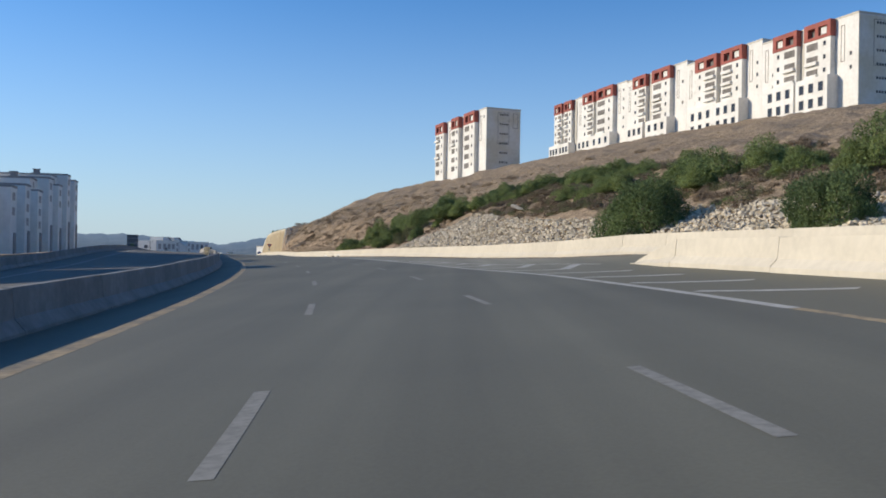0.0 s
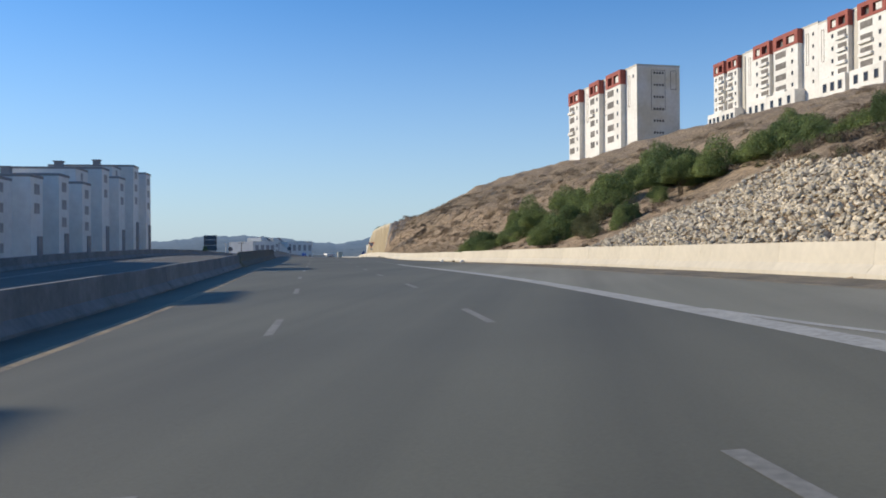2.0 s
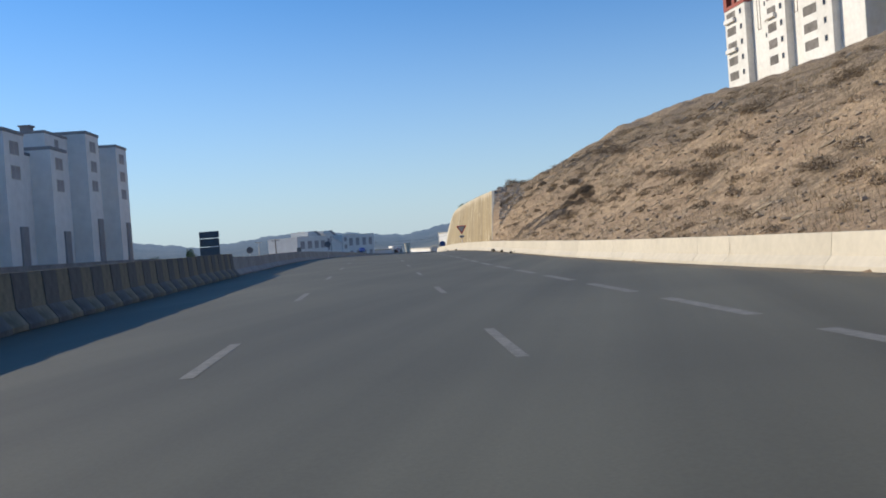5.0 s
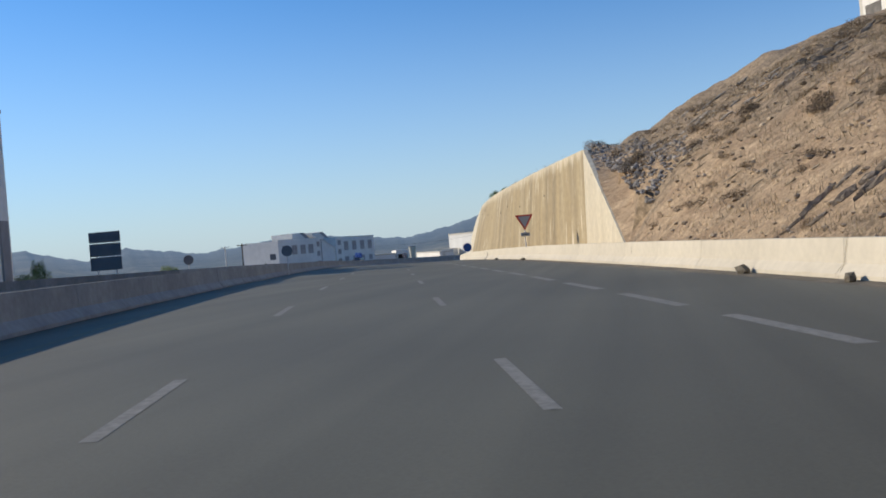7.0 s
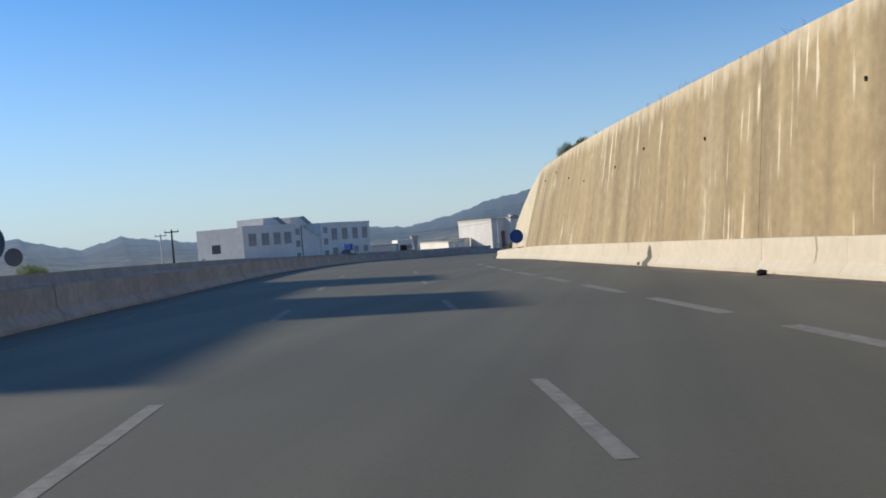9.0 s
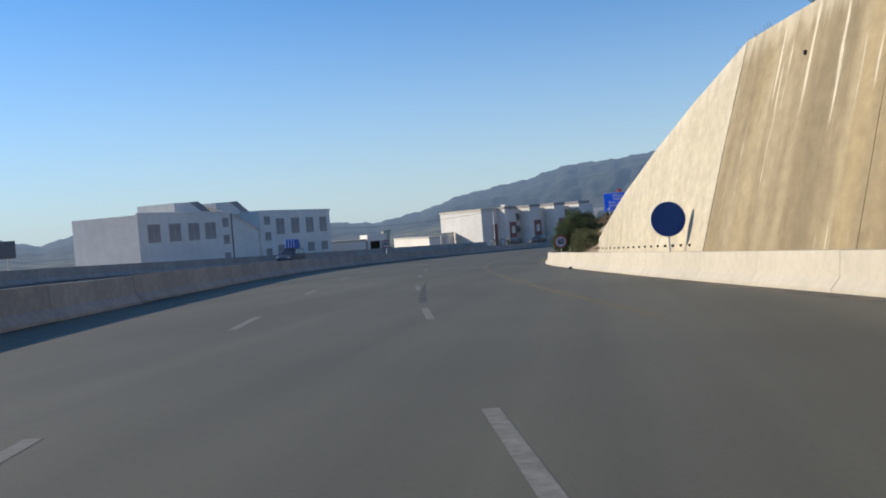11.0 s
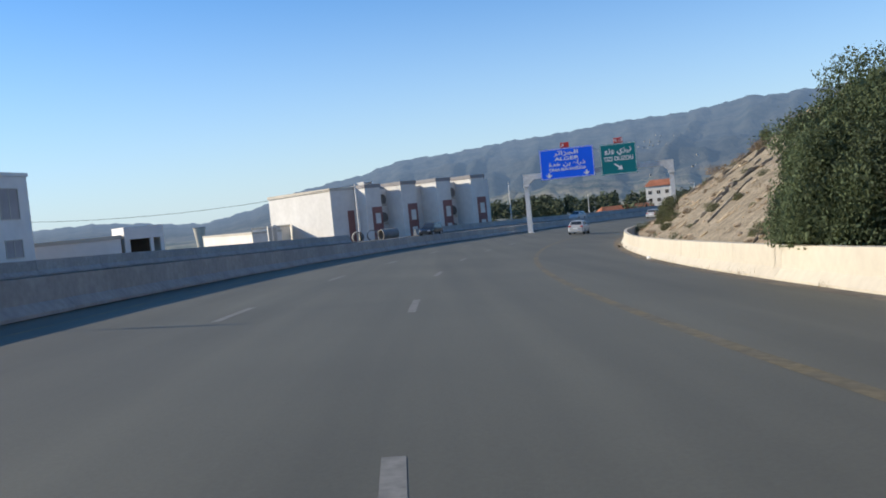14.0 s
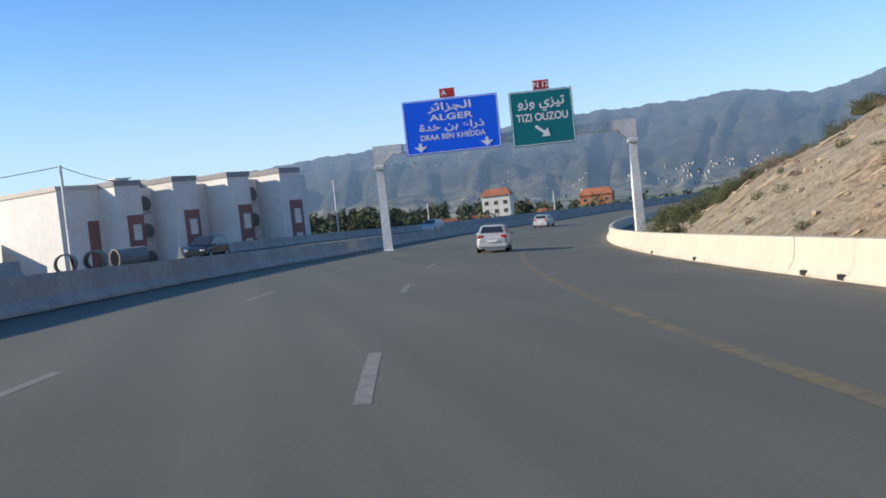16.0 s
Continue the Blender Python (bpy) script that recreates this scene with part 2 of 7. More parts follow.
M = {}
M["asphalt"] = mat("asphalt", (0.126, 0.119, 0.085), 0.75, vary=0.08, fine=30, mix_scale=0.12, color2=(0.106, 0.100, 0.072), bump=0.06, bump_scale=60, spec=0.45)
streaked(M["asphalt"], -12, 0.16)
M["asphalt_pale"] = mat("asphalt_dusty", (0.235, 0.220, 0.172), 0.8, vary=0.08, fine=30, mix_scale=0.12, color2=(0.205, 0.195, 0.150), bump=0.06, bump_scale=60, spec=0.3)
streaked(M["asphalt_pale"], -12, 0.16)
# dust lies on the shoulder past the gore's nose and thins out again further on
dust = M["asphalt_pale"].node_tree
sides = dust.nodes.new("ShaderNodeSeparateXYZ")
dust.links.new(dust.nodes.new("ShaderNodeTexCoord").outputs["Object"], sides.inputs[0])
lies = calc(dust, 'MULTIPLY', ranged(dust, sides.outputs["Y"], 22.0, 44.0, 0.15, 1.0), ranged(dust, sides.outputs["Y"], 116.0, 92.0))
surface = dust.nodes["Principled BSDF"].inputs["Base Color"]
dust.links.new(blend(dust, lies, (0.122, 0.115, 0.083), surface.links[0].from_socket), surface)
M["asphalt_old"] = mat("asphalt_old", (0.15, 0.14, 0.12), 0.85, vary=0.14, fine=18, mix_scale=0.1, color2=(0.12, 0.112, 0.097), bump=0.25, bump_scale=60)
M["dirt"] = mat("roadside_dirt", (0.20, 0.165, 0.12), 0.95, vary=0.25, fine=6, mix_scale=0.8, color2=(0.125, 0.11, 0.085), bump=0.5, bump_scale=20)
M["line_white"] = mat("line_white", (0.225, 0.215, 0.188), 0.8, vary=0.2, fine=11, mix_scale=2.6, color2=(0.195, 0.186, 0.162))
M["line_fresh"] = mat("line_white_less_worn", (0.40, 0.385, 0.345), 0.8, vary=0.2, fine=11, mix_scale=1.4, color2=(0.33, 0.318, 0.285))
M["line_yellow"] = mat("line_yellow", (0.31, 0.235, 0.135), 0.75, vary=0.3, fine=9, mix_scale=1.2, color2=(0.18, 0.148, 0.10))
M["line_faint"] = mat("line_faint_yellow", (0.185, 0.142, 0.068), 0.75, vary=0.25, fine=7, mix_scale=0.9, color2=(0.135, 0.114, 0.072))
M["barrier_black"] = mat("barrier_black_paint", (0.165, 0.155, 0.14), 0.85, vary=0.2, fine=5, mix_scale=1.0)
M["barrier"] = mat("barrier_concrete", (0.57, 0.51, 0.405), 0.85, vary=0.06, fine=4, mix_scale=0.35, color2=(0.51, 0.455, 0.36), bump=0.06, bump_scale=25, object_random=0.05)
M["barrier_grey"] = mat("barrier_grey_concrete", (0.25, 0.24, 0.222), 0.9, vary=0.12, fine=5, mix_scale=0.7, color2=(0.195, 0.188, 0.176), bump=0.15, bump_scale=25, object_random=0.06)
M["barrier_pale"] = mat("barrier_pale_grey_concrete", (0.36, 0.343, 0.312), 0.9, vary=0.12, fine=5, mix_scale=0.7, color2=(0.30, 0.288, 0.265), bump=0.12, bump_scale=25, object_random=0.06)
M["barrier_yellow"] = mat("barrier_yellow_paint", (0.27, 0.24, 0.165), 0.85, vary=0.25, fine=5, mix_scale=1.0)
M["wall"] = stained("retaining_concrete", (0.385, 0.30, 0.175), (0.265, 0.21, 0.132), (0.45, 0.37, 0.24), (0.66, 0.58, 0.44))
M["wall_pale"] = stained("pale_concrete", (0.56, 0.492, 0.365), (0.505, 0.44, 0.325), (0.59, 0.525, 0.40), (0.62, 0.56, 0.44))
M["soil"] = hill_ground("hill_soil")
M["stone"] = island_random(mat("pale_rock", (0.54, 0.46, 0.34), 0.9, vary=0.2, fine=7, mix_scale=1.5, color2=(0.38, 0.325, 0.24), bump=0.4, bump_scale=12, object_random=0.25), 0.30)
M["rock"] = island_random(mat("grey_rock", (0.40, 0.31, 0.215), 0.95, vary=0.3, fine=4, mix_scale=1.0, color2=(0.31, 0.24, 0.17), bump=0.5, bump_scale=8), 0.35)
M["rock_pale"] = island_random(mat("pale_grey_rock", (0.30, 0.26, 0.20), 0.95, vary=0.3, fine=4, mix_scale=1.0, color2=(0.22, 0.19, 0.145), bump=0.5, bump_scale=8), 0.35)
M["dry_grass"] = island_random(mat("dry_grass", (0.43, 0.335, 0.215), 0.95, vary=0.2, fine=2), 0.3)
M["dry_shrub"] = island_random(mat("dry_shrub", (0.29, 0.215, 0.14), 0.95, vary=0.25, fine=2), 0.3)
M["leaf"] = island_random(mat("leaf_green", (0.225, 0.275, 0.095), 0.65, vary=0.25, fine=1.5, mix_scale=0.9, color2=(0.155, 0.205, 0.072)), 0.40)
M["leaf_olive"] = island_random(mat("leaf_olive", (0.165, 0.17, 0.085), 0.8, vary=0.25, fine=1.5, mix_scale=0.9, color2=(0.115, 0.125, 0.06)), 0.40)
M["leaf_tree"] = island_random(mat("leaf_tree", (0.125, 0.16, 0.078), 0.8, vary=0.25, fine=1.5, mix_scale=0.6, color2=(0.088, 0.115, 0.06)), 0.40)
M["scrub_dark"] = island_random(mat("dark_dead_scrub", (0.225, 0.17, 0.118), 0.95, vary=0.25, fine=2), 0.3)
M["leaf_dark"] = island_random(mat("leaf_dark", (0.15, 0.20, 0.075), 0.8, vary=0.25, fine=1.5, mix_scale=0.6, color2=(0.10, 0.145, 0.06)), 0.40)
M["bark"] = mat("bark", (0.12, 0.09, 0.06), 0.95, vary=0.3, fine=8, bump=0.5)
M["white_wall"] = mat("white_render", (0.74, 0.71, 0.65), 0.9, vary=0.06, fine=1.2, mix_scale=0.15, color2=(0.66, 0.63, 0.57))
M["cream_wall"] = mat("cream_render", (0.55, 0.50, 0.42), 0.9, vary=0.05, fine=1.2, mix_scale=0.15, color2=(0.49, 0.45, 0.38))
M["grey_wall"] = mat("grey_render", (0.80, 0.775, 0.73), 0.9, vary=0.06, fine=0.8, mix_scale=0.12, color2=(0.72, 0.695, 0.655))
M["grey_dark"] = mat("dark_render", (0.30, 0.285, 0.28), 0.9, vary=0.08, fine=0.8, mix_scale=0.2)
M["red_wall"] = mat("red_render", (0.34, 0.10, 0.075), 0.85, vary=0.1, fine=1.0, mix_scale=0.3)
M["window"] = mat("dark_glass", (0.035, 0.035, 0.04), 0.2, vary=0.2, fine=2, spec=0.5)
# for open recesses: their shade is put into this dark colour
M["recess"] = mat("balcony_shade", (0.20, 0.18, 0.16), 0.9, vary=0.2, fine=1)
M["frame_line"] = mat("moulding_brown", (0.22, 0.17, 0.13), 0.8)
M["shutter"] = mat("window_shutter", (0.38, 0.345, 0.335), 0.7, vary=0.1)
M["shutter_red"] = mat("window_brown_red", (0.27, 0.125, 0.11), 0.7, vary=0.1)
M["steel"] = mat("galvanised_steel", (0.76, 0.735, 0.69), 0.6, metal=0.0, vary=0.15, fine=4)
M["sign_blue"] = mat("sign_blue", (0.004, 0.135, 0.90), 0.55, vary=0.03, spec=0.2)
M["sign_navy"] = mat("sign_navy", (0.012, 0.06, 0.26), 0.55, vary=0.05, spec=0.2)
M["sign_green"] = mat("sign_green", (0.004, 0.18, 0.195), 0.55, vary=0.03, spec=0.2)
M["sign_red"] = mat("sign_red", (0.55, 0.04, 0.03), 0.5, vary=0.03)
M["sign_red_dull"] = mat("sign_red_faded", (0.40, 0.075, 0.065), 0.6, vary=0.08)
M["sign_face"] = mat("sign_greyed_white", (0.62, 0.63, 0.66), 0.6, vary=0.06)
M["sign_white"] = mat("sign_white", (0.82, 0.82, 0.80), 0.5, vary=0.03)
M["sign_black"] = mat("sign_black", (0.02, 0.02, 0.022), 0.5, vary=0.05)
M["sign_back"] = mat("sign_back_grey", (0.155, 0.17, 0.185), 0.6, vary=0.1)
M["roof_tile"] = mat("roof_tile_orange", (0.42, 0.155, 0.08), 0.85, vary=0.2, fine=2)
M["tyre"] = mat("tyre_rubber", (0.02, 0.02, 0.02), 0.9)
M["glass"] = mat("car_glass", (0.03, 0.035, 0.04), 0.08, vary=0.05, spec=0.8)
M["lamp_red"] = mat("tail_lamp_red", (0.45, 0.02, 0.015), 0.3)
M["lamp_clear"] = mat("head_lamp_clear", (0.6, 0.6, 0.6), 0.15)
M["car_white"] = mat("car_paint_silver", (0.46, 0.46, 0.45), 0.3, vary=0.02, spec=0.6)
M["car_black"] = mat("car_paint_black", (0.02, 0.022, 0.025), 0.25, vary=0.02, spec=0.6)
M["car_blue"] = mat("truck_paint_dark", (0.05, 0.06, 0.09), 0.4, vary=0.05)
M["tarp_blue"] = mat("tarpaulin_blue", (0.03, 0.12, 0.50), 0.6, vary=0.1)
M["rock_bed"] = island_random(mat("rock_bed", (0.35, 0.275, 0.185), 0.95, vary=0.3, fine=5, mix_scale=0.8, color2=(0.28, 0.225, 0.16), bump=0.6, bump_scale=9), 0.25)
M["sign_dull"] = mat("sign_dull_white", (0.40, 0.40, 0.41), 0.6, vary=0.08)
M["village"] = island_random(mat("village_walls", (0.50, 0.46, 0.41), 0.9, vary=0.1, fine=0.1), 0.35)
M["white_block"] = mat("clean_white_render", (0.69, 0.67, 0.63), 0.9, vary=0.05, fine=1.2, mix_scale=0.2, color2=(0.63, 0.61, 0.57))
M["beige_wall"] = mat("beige_render", (0.74, 0.69, 0.61), 0.9, vary=0.05, fine=1.2, mix_scale=0.15, color2=(0.67, 0.585, 0.44))
M["rock_rib"] = island_random(mat("grey_brown_rock", (0.27, 0.215, 0.16), 0.95, vary=0.3, fine=5, mix_scale=0.9, color2=(0.20, 0.162, 0.125), bump=0.6, bump_scale=9), 0.3)
M["rock_blue"] = island_random(mat("blue_grey_rock", (0.30, 0.27, 0.24), 0.9, vary=0.3, fine=3, mix_scale=0.8, color2=(0.21, 0.19, 0.17), bump=0.6, bump_scale=9), 0.3)
M["leaf_far"] = island_random(mat("far_tree_leaf", (0.085, 0.105, 0.06), 0.9, vary=0.2, fine=0.2), 0.35)
M["hills"] = hazed_hill_scrub("far_hill_scrub")

M["tar_dark"] = mat("tar_seal_dark", (0.055, 0.052, 0.045), 0.75, vary=0.2, fine=6, mix_scale=1.2, color2=(0.075, 0.07, 0.06))
M["tar"] = mat("tar_seal", (0.098, 0.092, 0.073), 0.75, vary=0.2, fine=6, mix_scale=1.2, color2=(0.116, 0.11, 0.086))


def translucent(m, share):
    """Leaves let part of the light through."""
    nt = m.node_tree
    b = nt.nodes["Principled BSDF"]
    tr = nt.nodes.new("ShaderNodeBsdfTranslucent")
    nt.links.new(b.inputs["Base Color"].links[0].from_socket, tr.inputs["Color"])
    mx = nt.nodes.new("ShaderNodeMixShader")
    mx.inputs[0].default_value = share
    nt.links.new(b.outputs[0], mx.inputs[1])
    nt.links.new(tr.outputs[0], mx.inputs[2])
    nt.links.new(mx.outputs[0], nt.nodes["Material Output"].inputs["Surface"])


for k in ("leaf", "leaf_dark", "leaf_olive", "leaf_tree", "dry_grass"):
    translucent(M[k], 0.4)

# ---- mesh helpers ----
class Mesh:
    """Collects vertices and faces for one mesh."""
    def __init__(self):
        self.v, self.f, self.m = [], [], []

    def add(self, verts, faces, mi=0):
        o = len(self.v)
        self.v += [tuple(p) for p in verts]
        self.f += [tuple(i + o for i in f) for f in faces]
        self.m += [mi] * len(faces)
        return self

    def box(self, x0, x1, y0, y1, z0, z1, mi=0, bev=0.0):
        if bev <= 0:
            v = [(x, y, z) for z in (z0, z1) for y in (y0, y1) for x in (x0, x1)]
            f = [(0, 2, 3, 1), (4, 5, 7, 6), (0, 1, 5, 4), (2, 6, 7, 3), (0, 4, 6, 2), (1, 3, 7, 5)]
            return self.add(v, f, mi)
        b = bev
        ring = [(x0 + b, y0), (x1 - b, y0), (x1, y0 + b), (x1, y1 - b), (x1 - b, y1), (x0 + b, y1), (x0, y1 - b), (x0, y0 + b)]
        cx, cy = (x0 + x1) / 2, (y0 + y1) / 2
        inner = [(cx + (x - cx) * (1 - b / max(x1 - cx, 1e-4)), cy + (y - cy) * (1 - b / max(y1 - cy, 1e-4))) for x, y in ring]
        levels = [(z0, inner), (z0 + b, ring), (z1 - b, ring), (z1, inner)]
        v = [(x, y, z) for z, r in levels for x, y in r]
        f = [(l * 8 + i, l * 8 + (i + 1) % 8, l * 8 + 8 + (i + 1) % 8, l * 8 + 8 + i) for l in range(3) for i in range(8)]
        f += [tuple(range(7, -1, -1)), tuple(range(24, 32))]
        return self.add(v, f, mi)

    def tube(self, p0, p1, r0, r1=None, n=10, mi=0, caps=True):
        p0, p1 = Vector(p0), Vector(p1)
        r1 = r0 if r1 is None else r1
        d = (p1 - p0).normalized()
        a = d.orthogonal().normalized()
        b = d.cross(a)
        v = [p + (a * math.cos(t) + b * math.sin(t)) * r for p, r in ((p0, r0), (p1, r1)) for t in [2 * math.pi * i / n for i in range(n)]]
        f = [(i, (i + 1) % n, n + (i + 1) % n, n + i) for i in range(n)]
        if caps:
            f += [tuple(range(n - 1, -1, -1)), tuple(range(n, 2 * n))]
        return self.add(v, f, mi)

    def prism(self, poly, y0, y1, mi=0):
        """A polygon in x, z pulled from y0 to y1."""
        n = len(poly)
        v = [(x, y, z) for y in (y0, y1) for x, z in poly]
        f = [tuple(range(n)), tuple(range(2 * n - 1, n - 1, -1))] + [(i, n + i, n + (i + 1) % n, (i + 1) % n) for i in range(n)]
        return self.add(v, f, mi)

    def data(self, name, mats, smooth=False):
        me = bpy.data.meshes.new(name)
        me.from_pydata(self.v, [], self.f)
        for m in (mats if isinstance(mats, (list, tuple)) else [mats]):
            me.materials.append(m)
        if any(self.m):
            me.polygons.foreach_set("material_index", self.m)
        if smooth:
            me.polygons.foreach_set("use_smooth", [True] * len(me.polygons))
        me.update()
        return me


def part(name, mesh, material, parent=None, label="", smooth=False, m=None):
    """Links a Mesh (or mesh data) as one object, under a parent if one is given."""
    me = mesh.data(name, material, smooth) if isinstance(mesh, Mesh) else mesh
    ob = new(name, me)
    if parent is not None:
        ob.parent = parent
    if m is not None:
        ob.matrix_basis = m
    if label:
        ob["label"] = label
    return ob


def thing(name, label, category, m=None, group="", kind=""):
    ob = new(name)
    ob.empty_display_size = 0.3
    if m is not None:
        ob.matrix_basis = m
    return tagged(ob, label, category, group, kind)

# ---- the road's line ----
HEAD = [(-160, -21.0), (-60, -5.8), (0, 3.95), (40, 10.5), (80, 15.77), (120, 15.84), (160, 16.18), (200, 16.15), (240, 15.93),
        (280, 13.74), (320, 9.18), (360, -0.82), (392, -8.78), (450, -22.5), (500, -33.0), (560, -42.0), (640, -46.0), (1000, -46.0)]
GRADE = [(-160, -2.3), (-60, -0.9), (0, -0.08), (40, 0.42), (80, 0.73), (120, 0.845), (160, 0.95), (200, 1.007), (240, 0.68), (280, 0.19),
         (320, -0.723), (360, -1.9), (392, -2.8), (450, -4.35), (520, -5.6), (600, -6.3), (1000, -7.0)]
BANK = [(-160, 4.3), (0, 4.28), (40, 3.32), (80, 1.96), (120, -0.49), (160, -1.61), (240, -1.21), (280, -1.42), (320, -2.6), (392, -3.06), (480, -3.0), (640, 0), (1000, 0)]
S0 = -160
SS = np.arange(S0, 1000.5, 1.0)
HD = np.radians(np.interp(SS, *zip(*HEAD)))


def smoothed(table, width):
    y = np.interp(SS, *zip(*table))
    return np.convolve(np.pad(y, width, mode='edge'), np.ones(2 * width + 1) / (2 * width + 1), 'valid')


RZ = smoothed(GRADE, 10)
RB = np.tan(np.radians(smoothed(BANK, 8)))
_mid = (HD[1:] + HD[:-1]) / 2
RX = np.r_[0, np.cumsum(-np.sin(_mid))]
RY = np.r_[0, np.cumsum(np.cos(_mid))]
RX += -0.98 - RX[-S0]
RY += -0.045 - RY[-S0]


# how far the right shoulder rises above the lanes' cross slope
SHOULDER = ((-150, 35, 43, 60, 80, 92, 115, 128, 170, 200, 225, 250, 280, 325, 340, 395, 415, 1000),
            (0.20, 0.20, 0.11, 0.05, 0.05, 0.10, 0.18, 0.18, 0.11, 0.14, 0.19, 0.12, 0.03, 0.0, -0.05, -0.06, 0.0, 0.0))


def cross(s, w):
    """The height of the surface across the road, over the left dashed line; numbers or arrays."""
    return np.interp(s, SS, RB) * np.clip(w, -19.0, 13.5) + np.interp(s, *SHOULDER) * np.clip((w - 7.0) / 4.5, 0.0, 1.4) ** 2


def road(s, w, h=0.0):
    """The place at the length s along the road, w metres to the right of the left dashed line, h over the surface."""
    x, y, z, a = (float(np.interp(s, SS, q)) for q in (RX, RY, RZ, HD))
    return Vector((x + math.cos(a) * w, y + math.sin(a) * w, z + float(cross(s, w)) + h))


def heading(s):
    return float(np.interp(s, SS, HD))


def road_pose(s, w, h=0.0, turn=0.0):
    """A pose whose y runs along the road."""
    p = road(s, w, h)
    return Matrix.Translation(p) @ Matrix.Rotation(heading(s) + radians(turn), 4, 'Z')


def to_road(X, Y):
    """s and w of many places."""
    S, W = np.empty(X.shape), np.empty(X.shape)
    for i in range(0, len(X), 4000):
        x, y = X[i:i + 4000, None], Y[i:i + 4000, None]
        k = ((x - RX[None, ::2]) ** 2 + (y - RY[None, ::2]) ** 2).argmin(1) * 2
        dx, dy = X[i:i + 4000] - RX[k], Y[i:i + 4000] - RY[k]
        S[i:i + 4000] = SS[k] - dx * np.sin(HD[k]) + dy * np.cos(HD[k])
        W[i:i + 4000] = dx * np.cos(HD[k]) + dy * np.sin(HD[k])
    return S, W


def ribbon(name, s0, s1, w0, w1, material, step=2.0, h=0.0, cols=1, label="", kind="structure", parent=None, category=""):
    """A strip that follows the road."""
    n = max(1, int(round((s1 - s0) / step)))
    me = Mesh()
    fw0 = w0 if callable(w0) else (lambda s: w0)
    fw1 = w1 if callable(w1) else (lambda s: w1)
    for i in range(n + 1):
        s = s0 + (s1 - s0) * i / n
        for j in range(cols + 1):
            me.v.append(tuple(road(s, fw0(s) + (fw1(s) - fw0(s)) * j / cols, h)))
    c = cols + 1
    me.f = [(i * c + j, i * c + j + 1, (i + 1) * c + j + 1, (i + 1) * c + j) for i in range(n) for j in range(cols)]
    me.m = [0] * len(me.f)
    ob = part(name, me, material, parent, label)
    if parent is None:
        tagged(ob, label, category, kind=kind)
    return ob

# ---- ground ----
HILL_W = (12.6, 16, 22, 29, 38, 50, 68, 125)
HILL_A = {-160: (0.2, 0.8, 2.5, 4.2, 6.2, 8.6, 12.1, 22), 15: (0.3, 1.0, 3.0, 4.9, 6.9, 9.5, 13.1, 25.2), 61: (0.5, 2.7, 5.4, 7.3, 9.4, 11.9, 15.3, 27.8),
          98: (0.4, 1.8, 4.8, 7.9, 10.8, 14.2, 19.4, 27.9), 116: (0.4, 1.7, 5.0, 8.3, 11.3, 14.5, 19.4, 29.2), 135: (0.4, 1.6, 5.2, 8.7, 11.8, 15, 20.1, 31.4),
          160: (0.4, 1.9, 5.8, 9.0, 12, 15.5, 21.1, 33.5), 184: (0.4, 2.3, 6.5, 9.3, 12.3, 16, 22, 35.3), 200: (0.2, 3.0, 7.0, 9.8, 12.7, 16.3, 22.6, 36)}
HILL_B = {214: (-0.2, 4.1, 7.9, 10.7, 13.1, 16.7, 23, 36.2), 226: (-0.4, 4.5, 7.8, 11.2, 13.5, 17.4, 23.5, 37), 236: (-0.4, 7.0, 7.6, 10.8, 14.7, 17.2, 22.7, 36.4),
          260: (-0.4, 7.3, 8.6, 10.5, 16, 20.2, 23.8, 36), 300: (-0.4, 7.3, 8.2, 9.4, 14.6, 22, 27, 36)}
HILL_C = {332: (0.3, 2.2, 6.8, 9.7, 12.8, 16.5, 21.5, 30), 391: (0.3, 2.8, 6.3, 9.4, 12.5, 15.8, 20.5, 29), 422: (0.3, 2.6, 5.8, 8.7, 11.6, 14.6, 18.1, 25),
          446: (0.1, 0.8, 2.5, 4.2, 6.2, 8.4, 10.8, 15), 475: (0, 0, 0.3, 0.5, 0.8, 1.1, 1.7, 3), 1000: (0, 0, 0.3, 0.5, 0.8, 1.1, 1.7, 3)}
HILL = {**HILL_A, **HILL_B, **HILL_C}


BARRIER_OFFSET = ((-150, 0, 20, 33, 50, 60, 95, 150, 300, 330, 392, 900), (3.4, 3.0, 2.3, 1.6, 1.0, 0.8, 0.6, 0.1, -0.1, 0.0, 0.3, 0.3))


WALL_FOOT = ((214, 233.6, 301, 319.5), (13.6, 16.4, 13.0, 13.0))
WALL_LEAN = ((233.6, 301, 319.5), (0.035, 0.30, 0.10))


def hill_height(S, W):
    """The height over the road on the hill's side."""
    keys = sorted(HILL)
    cols = np.array([np.interp(W, HILL_W, HILL[k]) for k in keys])
    k = np.clip(np.searchsorted(keys, S) - 1, 0, len(keys) - 2)
    a, b = np.array(keys)[k], np.array(keys)[k + 1]
    f = np.clip((S - a) / (b - a), 0, 1)
    f = f * f * (3 - 2 * f)
    i = np.arange(len(S))
    return cols[k, i] * (1 - f) + cols[k + 1, i] * f


